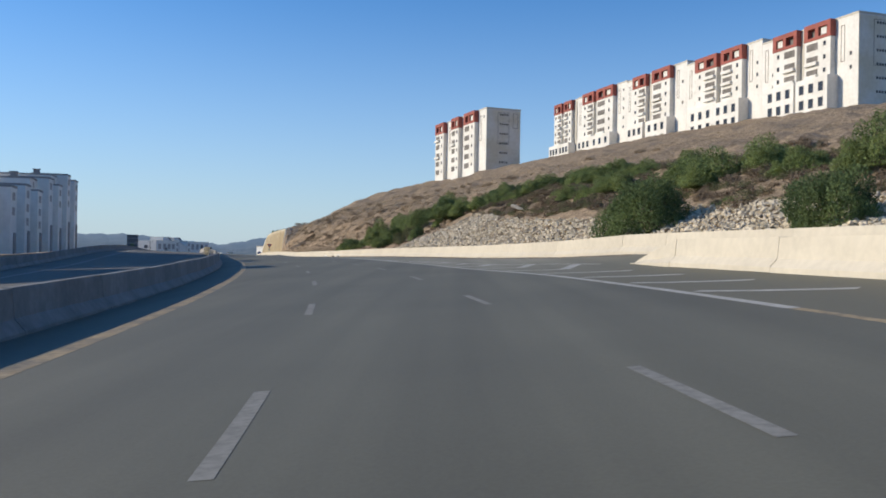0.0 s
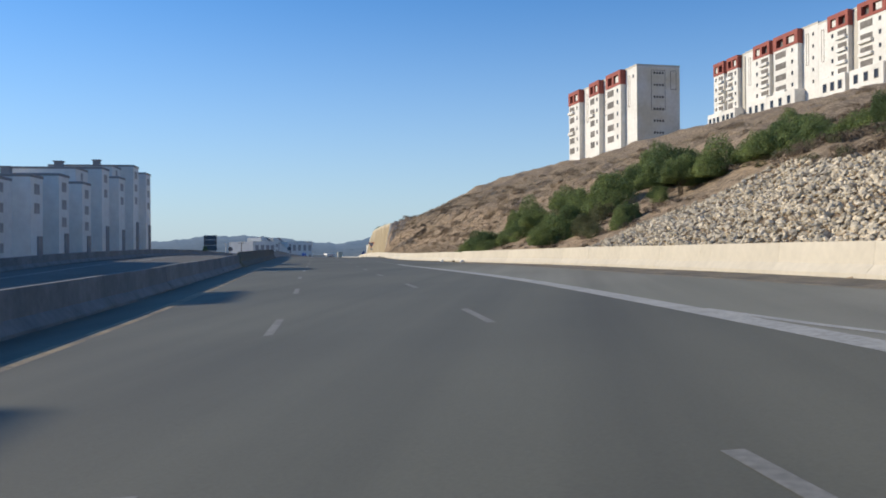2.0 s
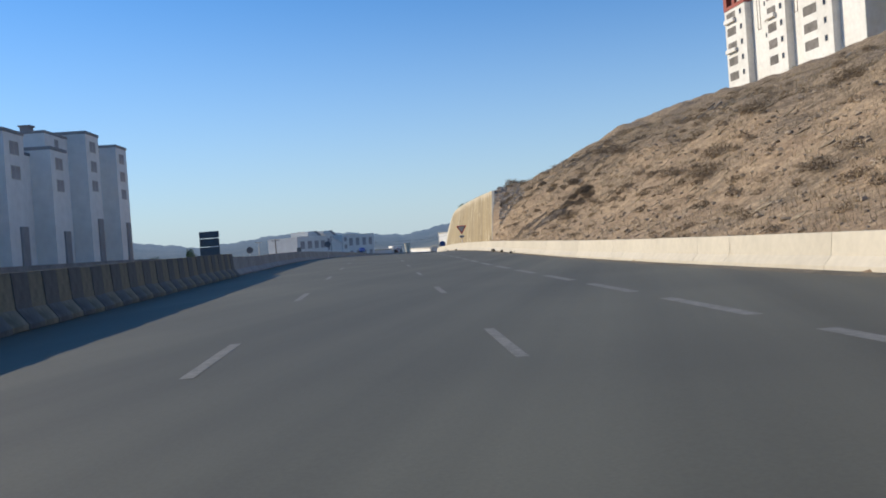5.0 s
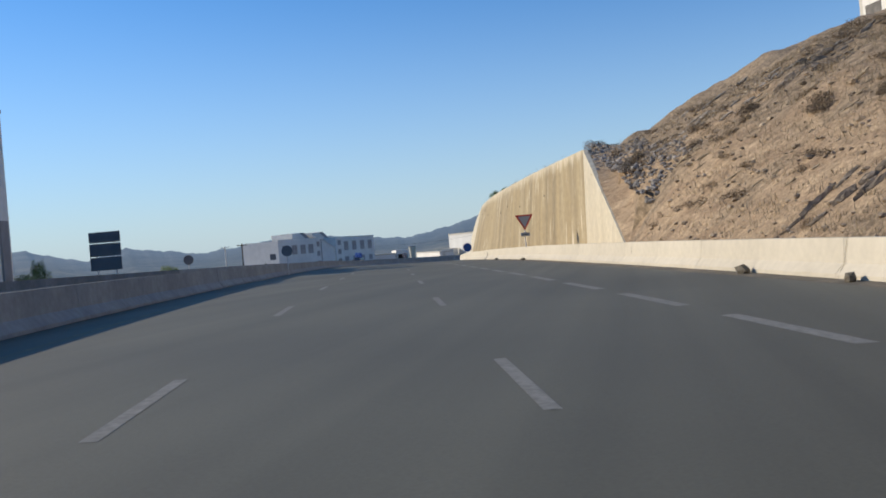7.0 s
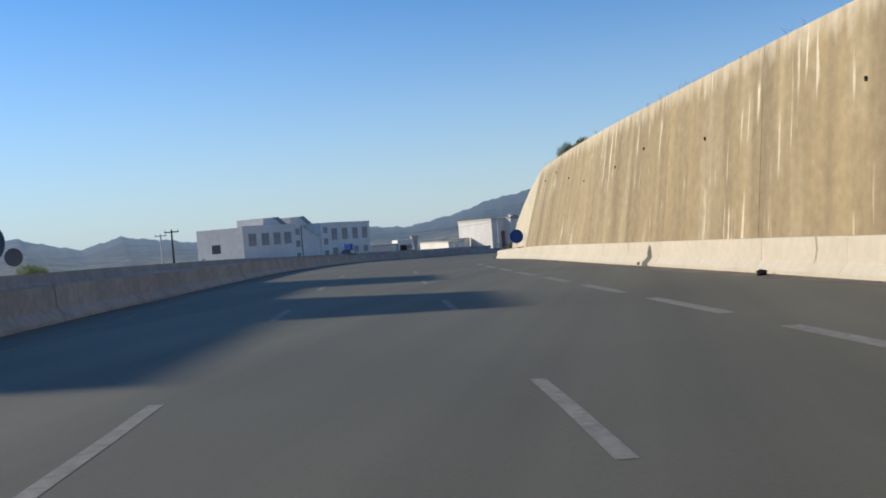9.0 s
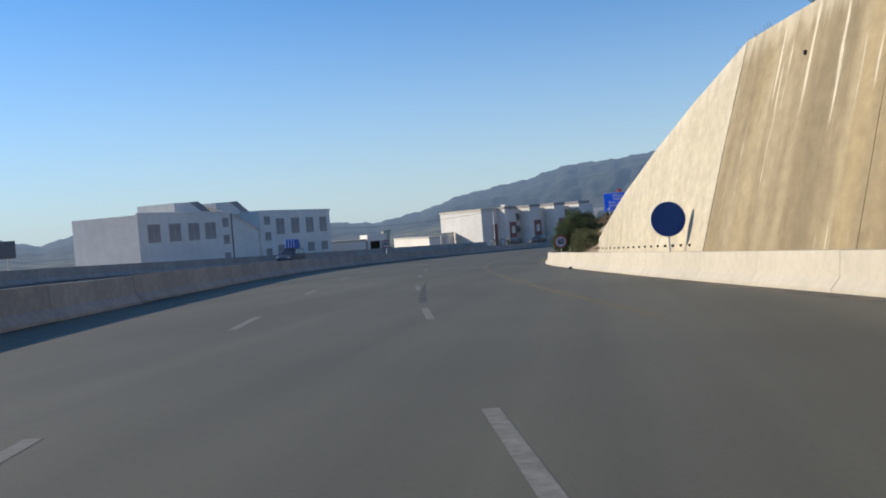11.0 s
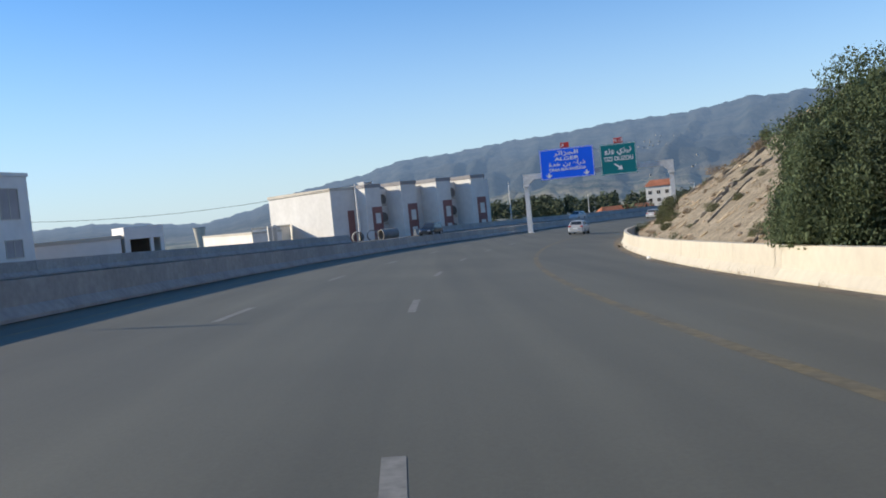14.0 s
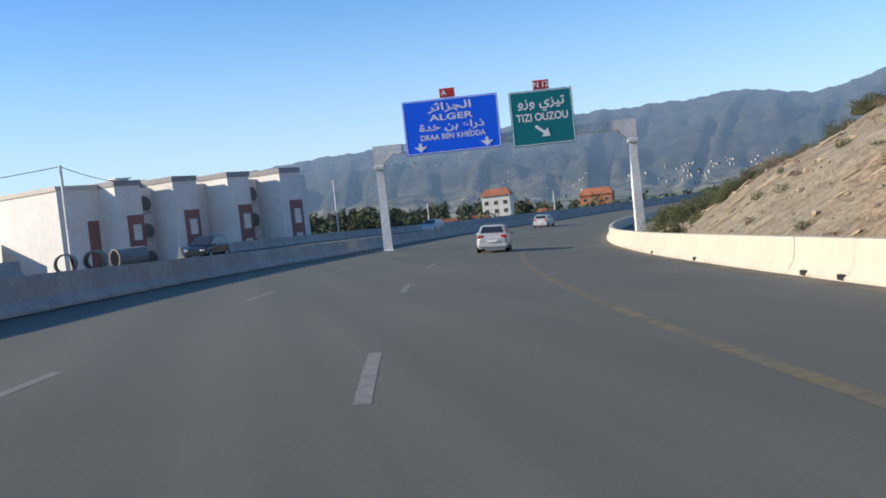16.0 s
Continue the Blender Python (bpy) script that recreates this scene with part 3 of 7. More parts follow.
def rough(X, Y, size, octaves=4):
    """Fractal noise over many places, from sums of turned waves."""
    out, amp = np.zeros(X.shape), 1.0
    rng = np.random.RandomState(7)
    for o in range(octaves):
        for _ in range(5):
            a, p, q = rng.uniform(0, 2 * math.pi), rng.uniform(0, 6.28), rng.uniform(0.7, 1.4)
            out += amp * 0.4 * np.sin((X * math.cos(a) + Y * math.sin(a)) * 6.28 * q / size + p + 1.3 * np.sin((Y * math.cos(a) - X * math.sin(a)) * 4.1 / size + q * 9))
        size, amp = size / 2.1, amp * 0.5
    return out


def terrain(X, Y):
    """The ground's height at many places."""
    S, W = to_road(X, Y)
    S = np.clip(S, -159, 999)
    z = np.interp(S, SS, RZ) + cross(S, W)
    right = hill_height(S, W - np.interp(S, *BARRIER_OFFSET))
    base, lean = np.interp(S, *WALL_FOOT), np.interp(S, *WALL_LEAN)
    in_wall = (S > 212.5) & (S < 319.9)
    clamp = np.where(W < base + lean * np.interp(S, (214, 233.6, 301, 319.5), (0.5, 7.3, 7.7, 1.4)) + 1.0, -0.3, 99)
    right = np.where(in_wall, np.minimum(right, clamp), right)
    right = right - 0.6 * np.exp(-((S - 357.5) / 0.8) ** 2) * np.clip((W - 13.8) / 1.2, 0, 1) * np.clip((27 - W) / 5, 0, 1)
    bumps = rough(X, Y, 9.0, 4) * np.clip((W - 13.2) / 8, 0, 1) * np.interp(right, (0, 2, 8, 30), (0.05, 0.2, 0.36, 0.25))
    left = np.interp(W, (-420, -200, -120, -60, -27, -21.5, -20), (-22, -14, -9, -3.2, -0.4, -0.12, -0.1)) + rough(X, Y, 30.0, 3) * np.interp(W, (-200, -60, -24), (1.2, 0.5, 0.0))
    h = np.where(W - np.interp(S, *BARRIER_OFFSET) > 12.3, right + bumps, np.where(W < -20, left, -0.14))
    return z + h


def ground_z(x, y):
    return float(terrain(np.array([x]), np.array([y]))[0])


xs = np.concatenate([np.arange(-330, -130, 6.0), np.arange(-130, 60, 0.9), np.arange(60, 330, 5.0)])
ys = np.concatenate([np.arange(-150, 0, 4.0), np.arange(0, 480, 0.9), np.arange(480, 760, 5.0)])
GX, GY = np.meshgrid(xs, ys)
GZ = terrain(GX.ravel(), GY.ravel())
gm = Mesh()
gm.v = list(zip(GX.ravel().tolist(), GY.ravel().tolist(), GZ.tolist()))
nx = len(xs)
gm.f = [(j * nx + i, j * nx + i + 1, (j + 1) * nx + i + 1, (j + 1) * nx + i) for j in range(len(ys) - 1) for i in range(nx - 1)]
gm.m = [0] * len(gm.f)
ground = tagged(part("ground", gm, M["soil"], smooth=True), "dry brown hillside soil with loose rock and dead grass", "hillside", kind="structure")
GS, GW = to_road(GX.ravel(), GY.ravel())
GH = GZ - np.interp(np.clip(GS, -159, 999), SS, RZ)
cover = np.zeros((len(GZ), 3), np.float32)
cover[:, 0] = np.where(GS < 325, np.interp(GH, (2, 5, 8, 11), (0.28, 0.38, 0.78, 1.25)) + np.interp(GS, (90, 130), (0.3, 0.0)), np.interp(GH, (2, 8, 14, 20), (0.1, 0.18, 0.4, 0.6)) + np.interp(GS, (334, 368), (0.9, 0.0)))
cover[:, 0] = np.where(GW < 0, 0.6, cover[:, 0])
cover[:, 1] = np.interp(GS, (318, 345), (0.0, 1.0))
ground.data.attributes.new("cover", 'FLOAT_VECTOR', 'POINT').data.foreach_set("vector", cover.ravel())

# the valley and the far hills, one sheet round the place out to the horizon
RIDGE = [(-180, 3.0), (-80, 4.0), (-50, 5.4), (-40.6, 5.7), (-37.9, 4.85), (-35.4, 4.35), (-33.2, 4.9), (-30.9, 5.25), (-28.8, 4.9), (-23.5, 4.9), (-18, 4.6), (-11.2, 4.25),
         (-4, 3.75), (1.8, 3.25), (3.6, 2.7), (8.5, 1.95), (11.5, 1.1), (14.5, 0.55), (20, 1.1), (23, 1.1), (28, 0.6), (32.5, 1.3), (35, 0.65), (38.4, 1.55), (50, 1.2), (90, 1.0), (180, 3.0)]
AZ = np.radians(np.arange(-180, 180, 0.25))
RR = np.concatenate([np.array([230, 330, 450, 600, 800, 1000]), np.arange(1150, 3800, 75.0), np.array([3800, 4200])])
AA, BB = np.meshgrid(AZ, RR)
FX, FY = -60 - np.sin(AA) * BB, 280 + np.cos(AA) * BB


def ridges(a, r):
    """Spurs that run down from the crest, as a share of the height; a in degrees, r in metres."""
    b = a + 1.6 * np.sin(r / 310.0 + a * 0.9) + 0.7 * np.sin(r / 140.0 + a * 2.3)
    big = 1 - 2 * np.abs(np.sin(b * 0.62 + 0.8 * np.sin(b * 0.21)))
    small = 1 - 2 * np.abs(np.sin(b * 1.9 + 1.1 * np.sin(b * 0.47 + 1.0)))
    return big * 0.6 + small * 0.28


def far_height(x, y):
    """The height of the valley and the mountains beyond it, at many places."""
    dx, dy = x + 60, y - 280
    r, a = np.hypot(dx, dy), np.degrees(np.arctan2(-dx, dy))
    crest = np.interp(a, *zip(*RIDGE))
    crest = crest + 0.035 * np.sin(a * 4.3) + 0.03 * np.sin(a * 9.7 + 1.0) + 0.02 * np.sin(a * 23.0 + 2.0)
    top = np.tan(np.radians(crest)) * 3300
    shape = np.interp(r, (230, 700, 1300, 2000, 3300, 3700, 4200), (0.0, 0.0, 0.03, 0.22, 1.0, 0.97, 0.75))
    z = np.interp(r, (230, 330, 600, 1500, 4200), (-9, -11, -18, -24, -24)) + (top + 24) * shape
    z = z + rough(x, y, 1000.0, 3) * 45 * np.interp(r, (600, 1500, 3200, 3400), (0.0, 0.45, 0.2, 0.05)) * np.clip(crest / 4, 0.15, 1)
    return z + ridges(a, r) * np.clip(crest / 4, 0.0, 1.0) ** 2 * 0.5 * np.interp(r, (1150, 1500, 2000, 2600, 3100, 3320), (0.0, 14.0, 34.0, 40.0, 20.0, 0.0))


FZ = far_height(FX.ravel(), FY.ravel()).reshape(FX.shape)
fm = Mesh()
fm.v = list(zip(FX.ravel().tolist(), FY.ravel().tolist(), FZ.ravel().tolist()))
na = len(AZ)
fm.f = [(j * na + i, j * na + (i + 1) % na, (j + 1) * na + (i + 1) % na, (j + 1) * na + i) for j in range(len(RR) - 1) for i in range(na)]
fm.f = [f[::-1] for f in fm.f]
fm.m = [0] * len(fm.f)
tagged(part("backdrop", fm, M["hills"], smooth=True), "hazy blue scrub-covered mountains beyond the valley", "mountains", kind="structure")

# ---- carriageways ----
def barrier_right(s):
    """The foot of the right barrier's face."""
    return float(np.interp(s, (-150, 0, 20, 33, 50, 60, 95, 150, 190, 250, 300, 330, 392, 900), (15.0, 14.6, 13.9, 13.2, 12.6, 12.4, 12.2, 11.7, 11.55, 11.6, 11.4, 11.2, 11.9, 11.9)))


ROAD_A, ROAD_B = -150, 900
ribbon("road_opposite", ROAD_A, ROAD_B, -19.6, -5.0, M["asphalt_old"], 2.0, -0.004, 4, "faded grey asphalt of the opposite carriageway", category="road")


def dashes(name, w, s0, s1, period, length, width, material, label, lift=0.003):
    s = s0
    while s < s1:
        o = ribbon(name, s, s + length, (lambda q: (w(q) if callable(w) else w) - width / 2), (lambda q: (w(q) if callable(w) else w) + width / 2), material, 0.5, lift, 1, label, category="road marking")
        o["group"] = label
        s += period


def shift(s):
    """How far the painted lines wander."""
    return float(np.interp(s, (0, 50, 90, 140, 195, 230, 262, 322, 400), (0, 0, -0.38, -0.1, 0.05, 0.5, 0.4, -0.05, 0.0)))


for line in (0.0, 3.5):
    dashes("lane_dash", lambda q, k=line: k + shift(q), -18.4, 355, 11.75, 3.05, 0.15, M["line_white"], "worn white lane dash on the asphalt")
    dashes("lane_dash", lambda q, k=line: k + shift(q), 359.3, 620, 13.05, 3.05, 0.15, M["line_white"], "worn white lane dash on the asphalt")


def stripe(name, s0, s1, w, half, material, label):
    ribbon(name, s0, s1, lambda s: w(s) - half, lambda s: w(s) + half, material, 0.5, 0.003, 1, label, category="road marking")


EDGE = ((-150, 10, 17.6, 25, 27.5, 30, 34, 37.4, 42, 50, 59, 81, 112, 127, 171, 187, 200, 222, 252, 275, 284, 300, 322, 392, 900),
        (7.4, 7.45, 7.55, 7.54, 7.49, 7.3, 6.9, 6.62, 6.54, 6.57, 6.62, 6.84, 6.9, 7.05, 7.2, 7.45, 7.5, 7.75, 7.8, 7.6, 7.3, 7.13, 6.98, 7.05, 7.05))


def edge(s):
    """The painted line at the right of the lanes."""
    return float(np.interp(s, *EDGE))


ribbon("road", ROAD_A, 118, -5.0, lambda s: edge(s) + 0.1, M["asphalt"], 0.5, 0.0, 12, "worn grey asphalt motorway carriageway", category="road")
ribbon("road", 118, ROAD_B, -5.0, lambda s: barrier_right(s) + 0.4, M["asphalt"], 0.5, 0.0, 24, "worn grey asphalt motorway carriageway", category="road")
ribbon("road_shoulder", ROAD_A, 118, lambda s: edge(s) + 0.1, lambda s: barrier_right(s) + 0.4, M["asphalt_pale"], 0.5, 0.0, 26, "paler dusty asphalt of the hard shoulder", category="road")
stripe("edge_line", ROAD_A, 12.6, edge, 0.10, M["line_yellow"], "faded yellow edge line on the asphalt")
stripe("edge_line", 12.62, 58, edge, 0.12, M["line_fresh"], "worn white edge line on the asphalt")
stripe("edge_line", 58, 121, lambda s: edge(s) + 0.06, 0.24, M["line_fresh"], "worn white edge line on the asphalt")
dashes("edge_dash", edge, 125.4, 275, 5.83, 3.85, 0.28, M["line_white"], "worn white edge dash on the asphalt")
stripe("edge_line", 285, 620, edge, 0.11, M["line_faint"], "almost worn-off yellow edge line on the asphalt")
stripe("edge_line", ROAD_A, 112, lambda s: -3.27, 0.17, M["line_yellow"], "faded yellow edge line beside the median")
stripe("edge_line", 166, 620, lambda s: -3.38, 0.07, M["line_faint"], "almost worn-off yellow edge line beside the median")
stripe("shoulder_line", 48, 112, lambda s: float(np.interp(s, (48, 54, 58, 66, 77, 93, 112), (11.9, 11.63, 11.35, 10.95, 10.7, 10.9, 11.2))), 0.07, M["line_yellow"], "faded yellow shoulder line by the barrier")
dashes("lane_dash", -12.0, -10, 500, 11.75, 3.0, 0.14, M["line_white"], "worn white lane dash on the opposite carriageway")
stripe("edge_line", ROAD_A, 620, lambda s: -16.2, 0.08, M["line_fresh"], "white edge line of the opposite carriageway")
ribbon("verge", 34, 470, lambda s: barrier_right(s) - float(np.interp(s, (34, 54, 66, 77, 93, 106), (0.5, 0.8, 1.3, 1.5, 1.2, 0.55))), lambda s: barrier_right(s) + 0.1, M["dirt"], 0.5, 0.002, 3, "dusty grit strip along the barrier foot", category="verge")

ribbon("tar_line", 292, 307, lambda s: 3.80 + (s - 300) * 0.016 - 0.09 * (307 - s) / 15, lambda s: 3.80 + (s - 300) * 0.016 + 0.02 + 0.10 * (307 - s) / 15, M["tar_dark"], 0.5, 0.003, 1, "dark tar-sealed crack along the lane", category="road marking")

ribbon("tar_line", 319, 340, lambda s: float(np.interp(s, (319, 325, 330, 340), (5.3, 5.40, 5.42, 5.1))) - 0.035, lambda s: float(np.interp(s, (319, 325, 330, 340), (5.3, 5.40, 5.42, 5.1))) + 0.035, M["tar"], 0.5, 0.003, 1, "thin dark sealed crack along the lane", category="road marking")

# dark oil blots
for s0, s1, w, half in ((53.8, 54.9, 9.35, 0.10), (56.4, 56.9, 9.25, 0.12), (47.9, 48.6, 4.15, 0.13), (47.0, 47.5, 4.7, 0.13)):
    ribbon("oil_stain", s0, s1, lambda s, a=s0, b=s1, c=w, h=half: c - h * math.sin(math.pi * (s - a) / (b - a)) - 0.01, lambda s, a=s0, b=s1, c=w, h=half: c + h * math.sin(math.pi * (s - a) / (b - a)) + 0.01, M["tar"], 0.1, 0.002, 1, "small dark oil stain on the asphalt", category="stain")

# painted chevrons of the gore
def outer(s):
    return float(np.interp(s, (28, 32.3, 36.4, 38.5, 40.7, 44.5, 48.7, 52.7, 55, 58, 61, 66), (11.2, 10.5, 9.8, 9.1, 8.7, 8.35, 8.15, 7.92, 7.8, 7.55, 7.15, 6.8)))


def gore_stripe(pts, width):
    """A painted bar with square ends that lies on the road from one (s, w) to another."""
    a, b = Vector(pts[0]), Vector(pts[1])
    d = (b - a).normalized()
    n = Vector((-d.y, d.x)) * width / 2
    me = Mesh()
    count = max(2, int((b - a).length / 0.4))
    for i in range(count + 1):
        c = a + (b - a) * i / count
        for q in (c - n, c, c + n):
            me.v.append(tuple(road(q.x, q.y, 0.006)))
    me.f = [(i * 3 + j, i * 3 + 3 + j, i * 3 + 4 + j, i * 3 + 1 + j) for i in range(count) for j in range(2)]
    me.m = [0] * len(me.f)
    return tagged(part("gore_stripe", me, M["line_fresh"]), "worn white gore stripe on the asphalt", "road marking", "gore stripes", "structure")


ribbon("gore_line", 31.5, 64, lambda s: outer(s) - 0.09, lambda s: outer(s) + 0.09, M["line_fresh"], 0.5, 0.005, 1, "worn white outer line of the gore", category="road marking")
for k in range(11):
    s = 17.1 + k * 3.9
    w = edge(s) + 0.28
    if s < 31:
        gore_stripe(((s, w), (s - 1.25 * (9.8 - w), 9.8)), 0.30)
        continue
    mid = edge(s) + 0.55 * (outer(s) - edge(s))
    apex = s - 1.35 * (mid - w)
    end = (apex, mid)
    while end[1] < outer(end[0]) - 0.1 and end[0] < apex + 6:
        end = (end[0] + 0.05, end[1] + 0.05 / 1.9)
    gore_stripe(((s, w), (apex, mid)), 0.26)
    gore_stripe(((apex - 0.1, mid), end), 0.46)

# ---- barriers ----
SEC_ONE = [(-0.32, -0.05), (-0.32, 0.08), (-0.13, 0.29), (-0.08, 0.81), (0.13, 0.81), (0.17, -0.05)]
SEC_TWO = [(-0.32, 0), (-0.32, 0.08), (-0.13, 0.30), (-0.08, 0.84), (0.08, 0.84), (0.13, 0.30), (0.32, 0.08), (0.32, 0)]


def barrier_unit(section, length, bev=0.008):
    """One cast unit, its length along y, with softened ends."""
    me = Mesh()
    n = len(section)
    cx = sum(x for x, z in section) / n
    rows = [(0.0, 1 - bev * 2), (bev, 1.0), (length - bev, 1.0), (length, 1 - bev * 2)]
    for y, k in rows:
        me.v += [(cx + (x - cx) * k, y, z * (k if z > 0.2 else 1)) for x, z in section]
    me.f = [(r * n + i, r * n + (i + 1) % n, (r + 1) * n + (i + 1) % n, (r + 1) * n + i) for r in range(3) for i in range(n)]
    me.f += [tuple(range(n - 1, -1, -1)), tuple(range(3 * n, 4 * n))]
    me.m = [0] * len(me.f)
    return me


def barrier_run(name, w, s0, s1, unit, section, material, label, seed, jitter=0.012):
    rnd = random.Random(seed)
    root = thing(name, label, "concrete barrier", kind="structure")
    data = barrier_unit(section, (unit / 2 if unit < 2 else unit) - 0.008).data("barrier_unit", material)
    s = s0
    while s < s1:
        a, b = road(s, w(s)), road(s + unit, w(s + unit))
        d = b - a
        m = Matrix.Translation(a + Vector((0, 0, rnd.uniform(-jitter, jitter)))) @ Matrix.Rotation(math.atan2(-d.x, d.y) + rnd.uniform(-jitter, jitter) / 4, 4, 'Z') @ Matrix.Rotation(math.atan2(d.z, d.xy.length), 4, 'X')
        part("barrier_unit", data, None, root, m=m @ Matrix.Diagonal((1, d.length / unit, 1, 1)))
        s += unit
    return root


def median(s):
    return float(np.interp(s, (0, 25, 60, 270, 300), (-5.2, -5.15, -5.0, -5.0, -4.88)))


barrier_run("median_barrier", median, -140, 112, 6.0, SEC_TWO, M["barrier_grey"], "grey concrete median barrier with sloping foot", 1)
barrier_run("median_barrier", median, 166, 700, 6.0, SEC_TWO, M["barrier_pale"], "pale grey concrete median barrier with sloping foot", 2)
SEC_TALL = [(x * 1.15, z * 1.27) for x, z in SEC_TWO]
barrier_run("striped_barrier", lambda s: -4.95, 112.6, 166, 1.5, SEC_TALL, M["barrier_yellow"], "taller median barrier of yellow and black striped units", 6)
barrier_run("striped_barrier", lambda s: -4.93, 113.35, 166, 1.5, SEC_TALL, M["barrier_black"], "taller median barrier of yellow and black striped units", 6)
barrier_run("right_barrier", lambda s: barrier_right(s) + 0.32, -140, 640, 4.0, SEC_ONE, M["barrier"], "cream concrete roadside barrier in joined units", 3, 0.004)
barrier_run("gore_barrier", lambda s: 11.17, -142.2, 25, 6.0, SEC_ONE, M["barrier"], "cream concrete barrier ending at the gore", 4)
barrier_run("outer_barrier", lambda s: -19.4, 454, 700, 6.0, SEC_TWO, M["barrier_pale"], "pale grey concrete barrier beyond the opposite carriageway", 7)
barrier_run("outer_barrier", lambda s: -19.4, -140, 268, 6.0, SEC_TWO, M["barrier_grey"], "grey concrete barrier beyond the opposite carriageway", 5)
barrier_run("outer_barrier", lambda s: -19.4, 268, 434, 6.0, SEC_TWO, M["barrier_pale"], "pale grey concrete barrier beyond the opposite carriageway", 8)
nose = Mesh()
for s_, k in ((25.8, 1.0), (27.4, 0.62), (29.1, 0.10)):
    a = road(s_, 11.17)
    h_ = heading(s_)
    nose.v += [(a.x + math.cos(h_) * x, a.y + math.sin(h_) * x, a.z + z * k) for x, z in SEC_ONE]
nose.f = [(r * 6 + i, r * 6 + (i + 1) % 6, r * 6 + 6 + (i + 1) % 6, r * 6 + 6 + i) for r in range(2) for i in range(6)] + [(5, 4, 3, 2, 1, 0), (12, 13, 14, 15, 16, 17)]
nose.m = [0] * len(nose.f)
tagged(part("barrier_nose", nose, M["barrier"]), "sloping worn nose of the gore barrier", "concrete barrier", kind="structure")

# fine cracks and worn joints down the right barrier's face
rnd = random.Random(44)
right_root = bpy.data.objects["right_barrier"]
for k in range(19):
    s = 133 + k * 15.3 + rnd.uniform(-3, 3)
    p, q = road(s, barrier_right(s) + 0.32), road(s + 1, barrier_right(s + 1) + 0.32)
    d = q - p
    me = Mesh()
    lo = rnd.choice((0.02, 0.3, 0.45))
    for j in range(7):
        f = lo + (0.98 - lo) * j / 6
        x = -0.137 + 0.05 * (f * 0.84 - 0.30) / 0.54 if f * 0.84 > 0.30 else -0.325 + 0.19 * max(0.0, f * 0.84 - 0.08) / 0.22
        y = 0.05 * math.sin(j * 1.3 + k) * 0.5
        me.v += [(x - 0.006, y - 0.006 - 0.006 * (j % 2), f * 0.84), (x - 0.006, y + 0.006 + 0.006 * ((j + 1) % 2), f * 0.84)]
    me.f = [(2 * j, 2 * j + 2, 2 * j + 3, 2 * j + 1) for j in range(6)]
    me.m = [0] * 6
    part("crack", me, M["dirt"], right_root, m=Matrix.Translation(p) @ Matrix.Rotation(math.atan2(-d.x, d.y), 4, 'Z'))

# ---- retaining wall ----
rw = thing("retaining_wall", "tall leaning concrete retaining wall with ochre run-off stains", "retaining wall", kind="structure")
W0, W1, WN, WF = 233.6, 301.0, 214.0, 319.5


def wall_top(s):
    return float(np.interp(s, (WN, W0, W1, 313.7, WF), (0.2, 6.98, 7.70, 3.57, 1.49)))


def wall_w(s, h):
    return float(np.interp(s, *WALL_FOOT)) + float(np.interp(s, *WALL_LEAN)) * h


def wall_panel(name, s0, s1, material, n, label="", inset=0.0):
    """A leaning slab between two lengths, its crown following the wall's top."""
    me = Mesh()
    for i in range(n + 1):
        s = s0 + (s1 - s0) * i / n
        h = wall_top(s)
        for q in (inset, 0.30):
            for k in (0, 0.5, 1):
                p = road(s, wall_w(s, h * k) + q, 0)
                me.v.append((p.x, p.y, p.z + h * k - (0.3 if k == 0 else 0)))
    for i in range(n):
        a, b = i * 6, (i + 1) * 6
        me.f += [(a, b, b + 1, a + 1), (a + 1, b + 1, b + 2, a + 2), (a + 2, b + 2, b + 5, a + 5), (a + 5, b + 5, b + 4, a + 4), (a + 4, b + 4, b + 3, a + 3)]
    e = n * 6
    me.f += [(0, 1, 4, 3), (1, 2, 5, 4), (e, e + 3, e + 4, e + 1), (e + 1, e + 4, e + 5, e + 2)]
    me.m = [0] * len(me.f)
    ob = part(name, me, material, rw, label)
    along = [(s0 + (s1 - s0) * (i // 6) / n, wall_top(s0 + (s1 - s0) * (i // 6) / n) * (0, 0.5, 1)[i % 3], (0, 0.5, 1)[i % 3]) for i in range(len(me.v))]
    ob.data.attributes.new("along", 'FLOAT_VECTOR', 'POINT').data.foreach_set("vector", [c for q in along for c in q])
    return ob


cuts = [W0 + (W1 - W0) * i / 7 for i in range(8)]
for a, b in zip(cuts, cuts[1:]):
    wall_panel("wall_panel", a, b - 0.025, M["wall"], 3)
for a, b in ((WN, 223.5), (223.5, W0)):
    wall_panel("wing_wall", a, b - 0.025, M["wall_pale"], 3, "pale clean sloping concrete wing wall", -0.01)
for a, b in ((W1, 313.7), (313.7, WF)):
    wall_panel("wing_wall", a, b - 0.025, M["wall_pale"], 3, "pale clean sloping concrete wing wall", -0.01)
for s in np.arange(302.4, 319.2, 1.05):
    p = road(s, wall_w(s, 0.98))
    part("weep_hole", Mesh().tube((p.x - 0.05, p.y, p.z + 0.98), (p.x + 0.2, p.y, p.z + 1.01), 0.045, n=8), M["sign_black"], rw, "dark weep hole")
rnd = random.Random(4)
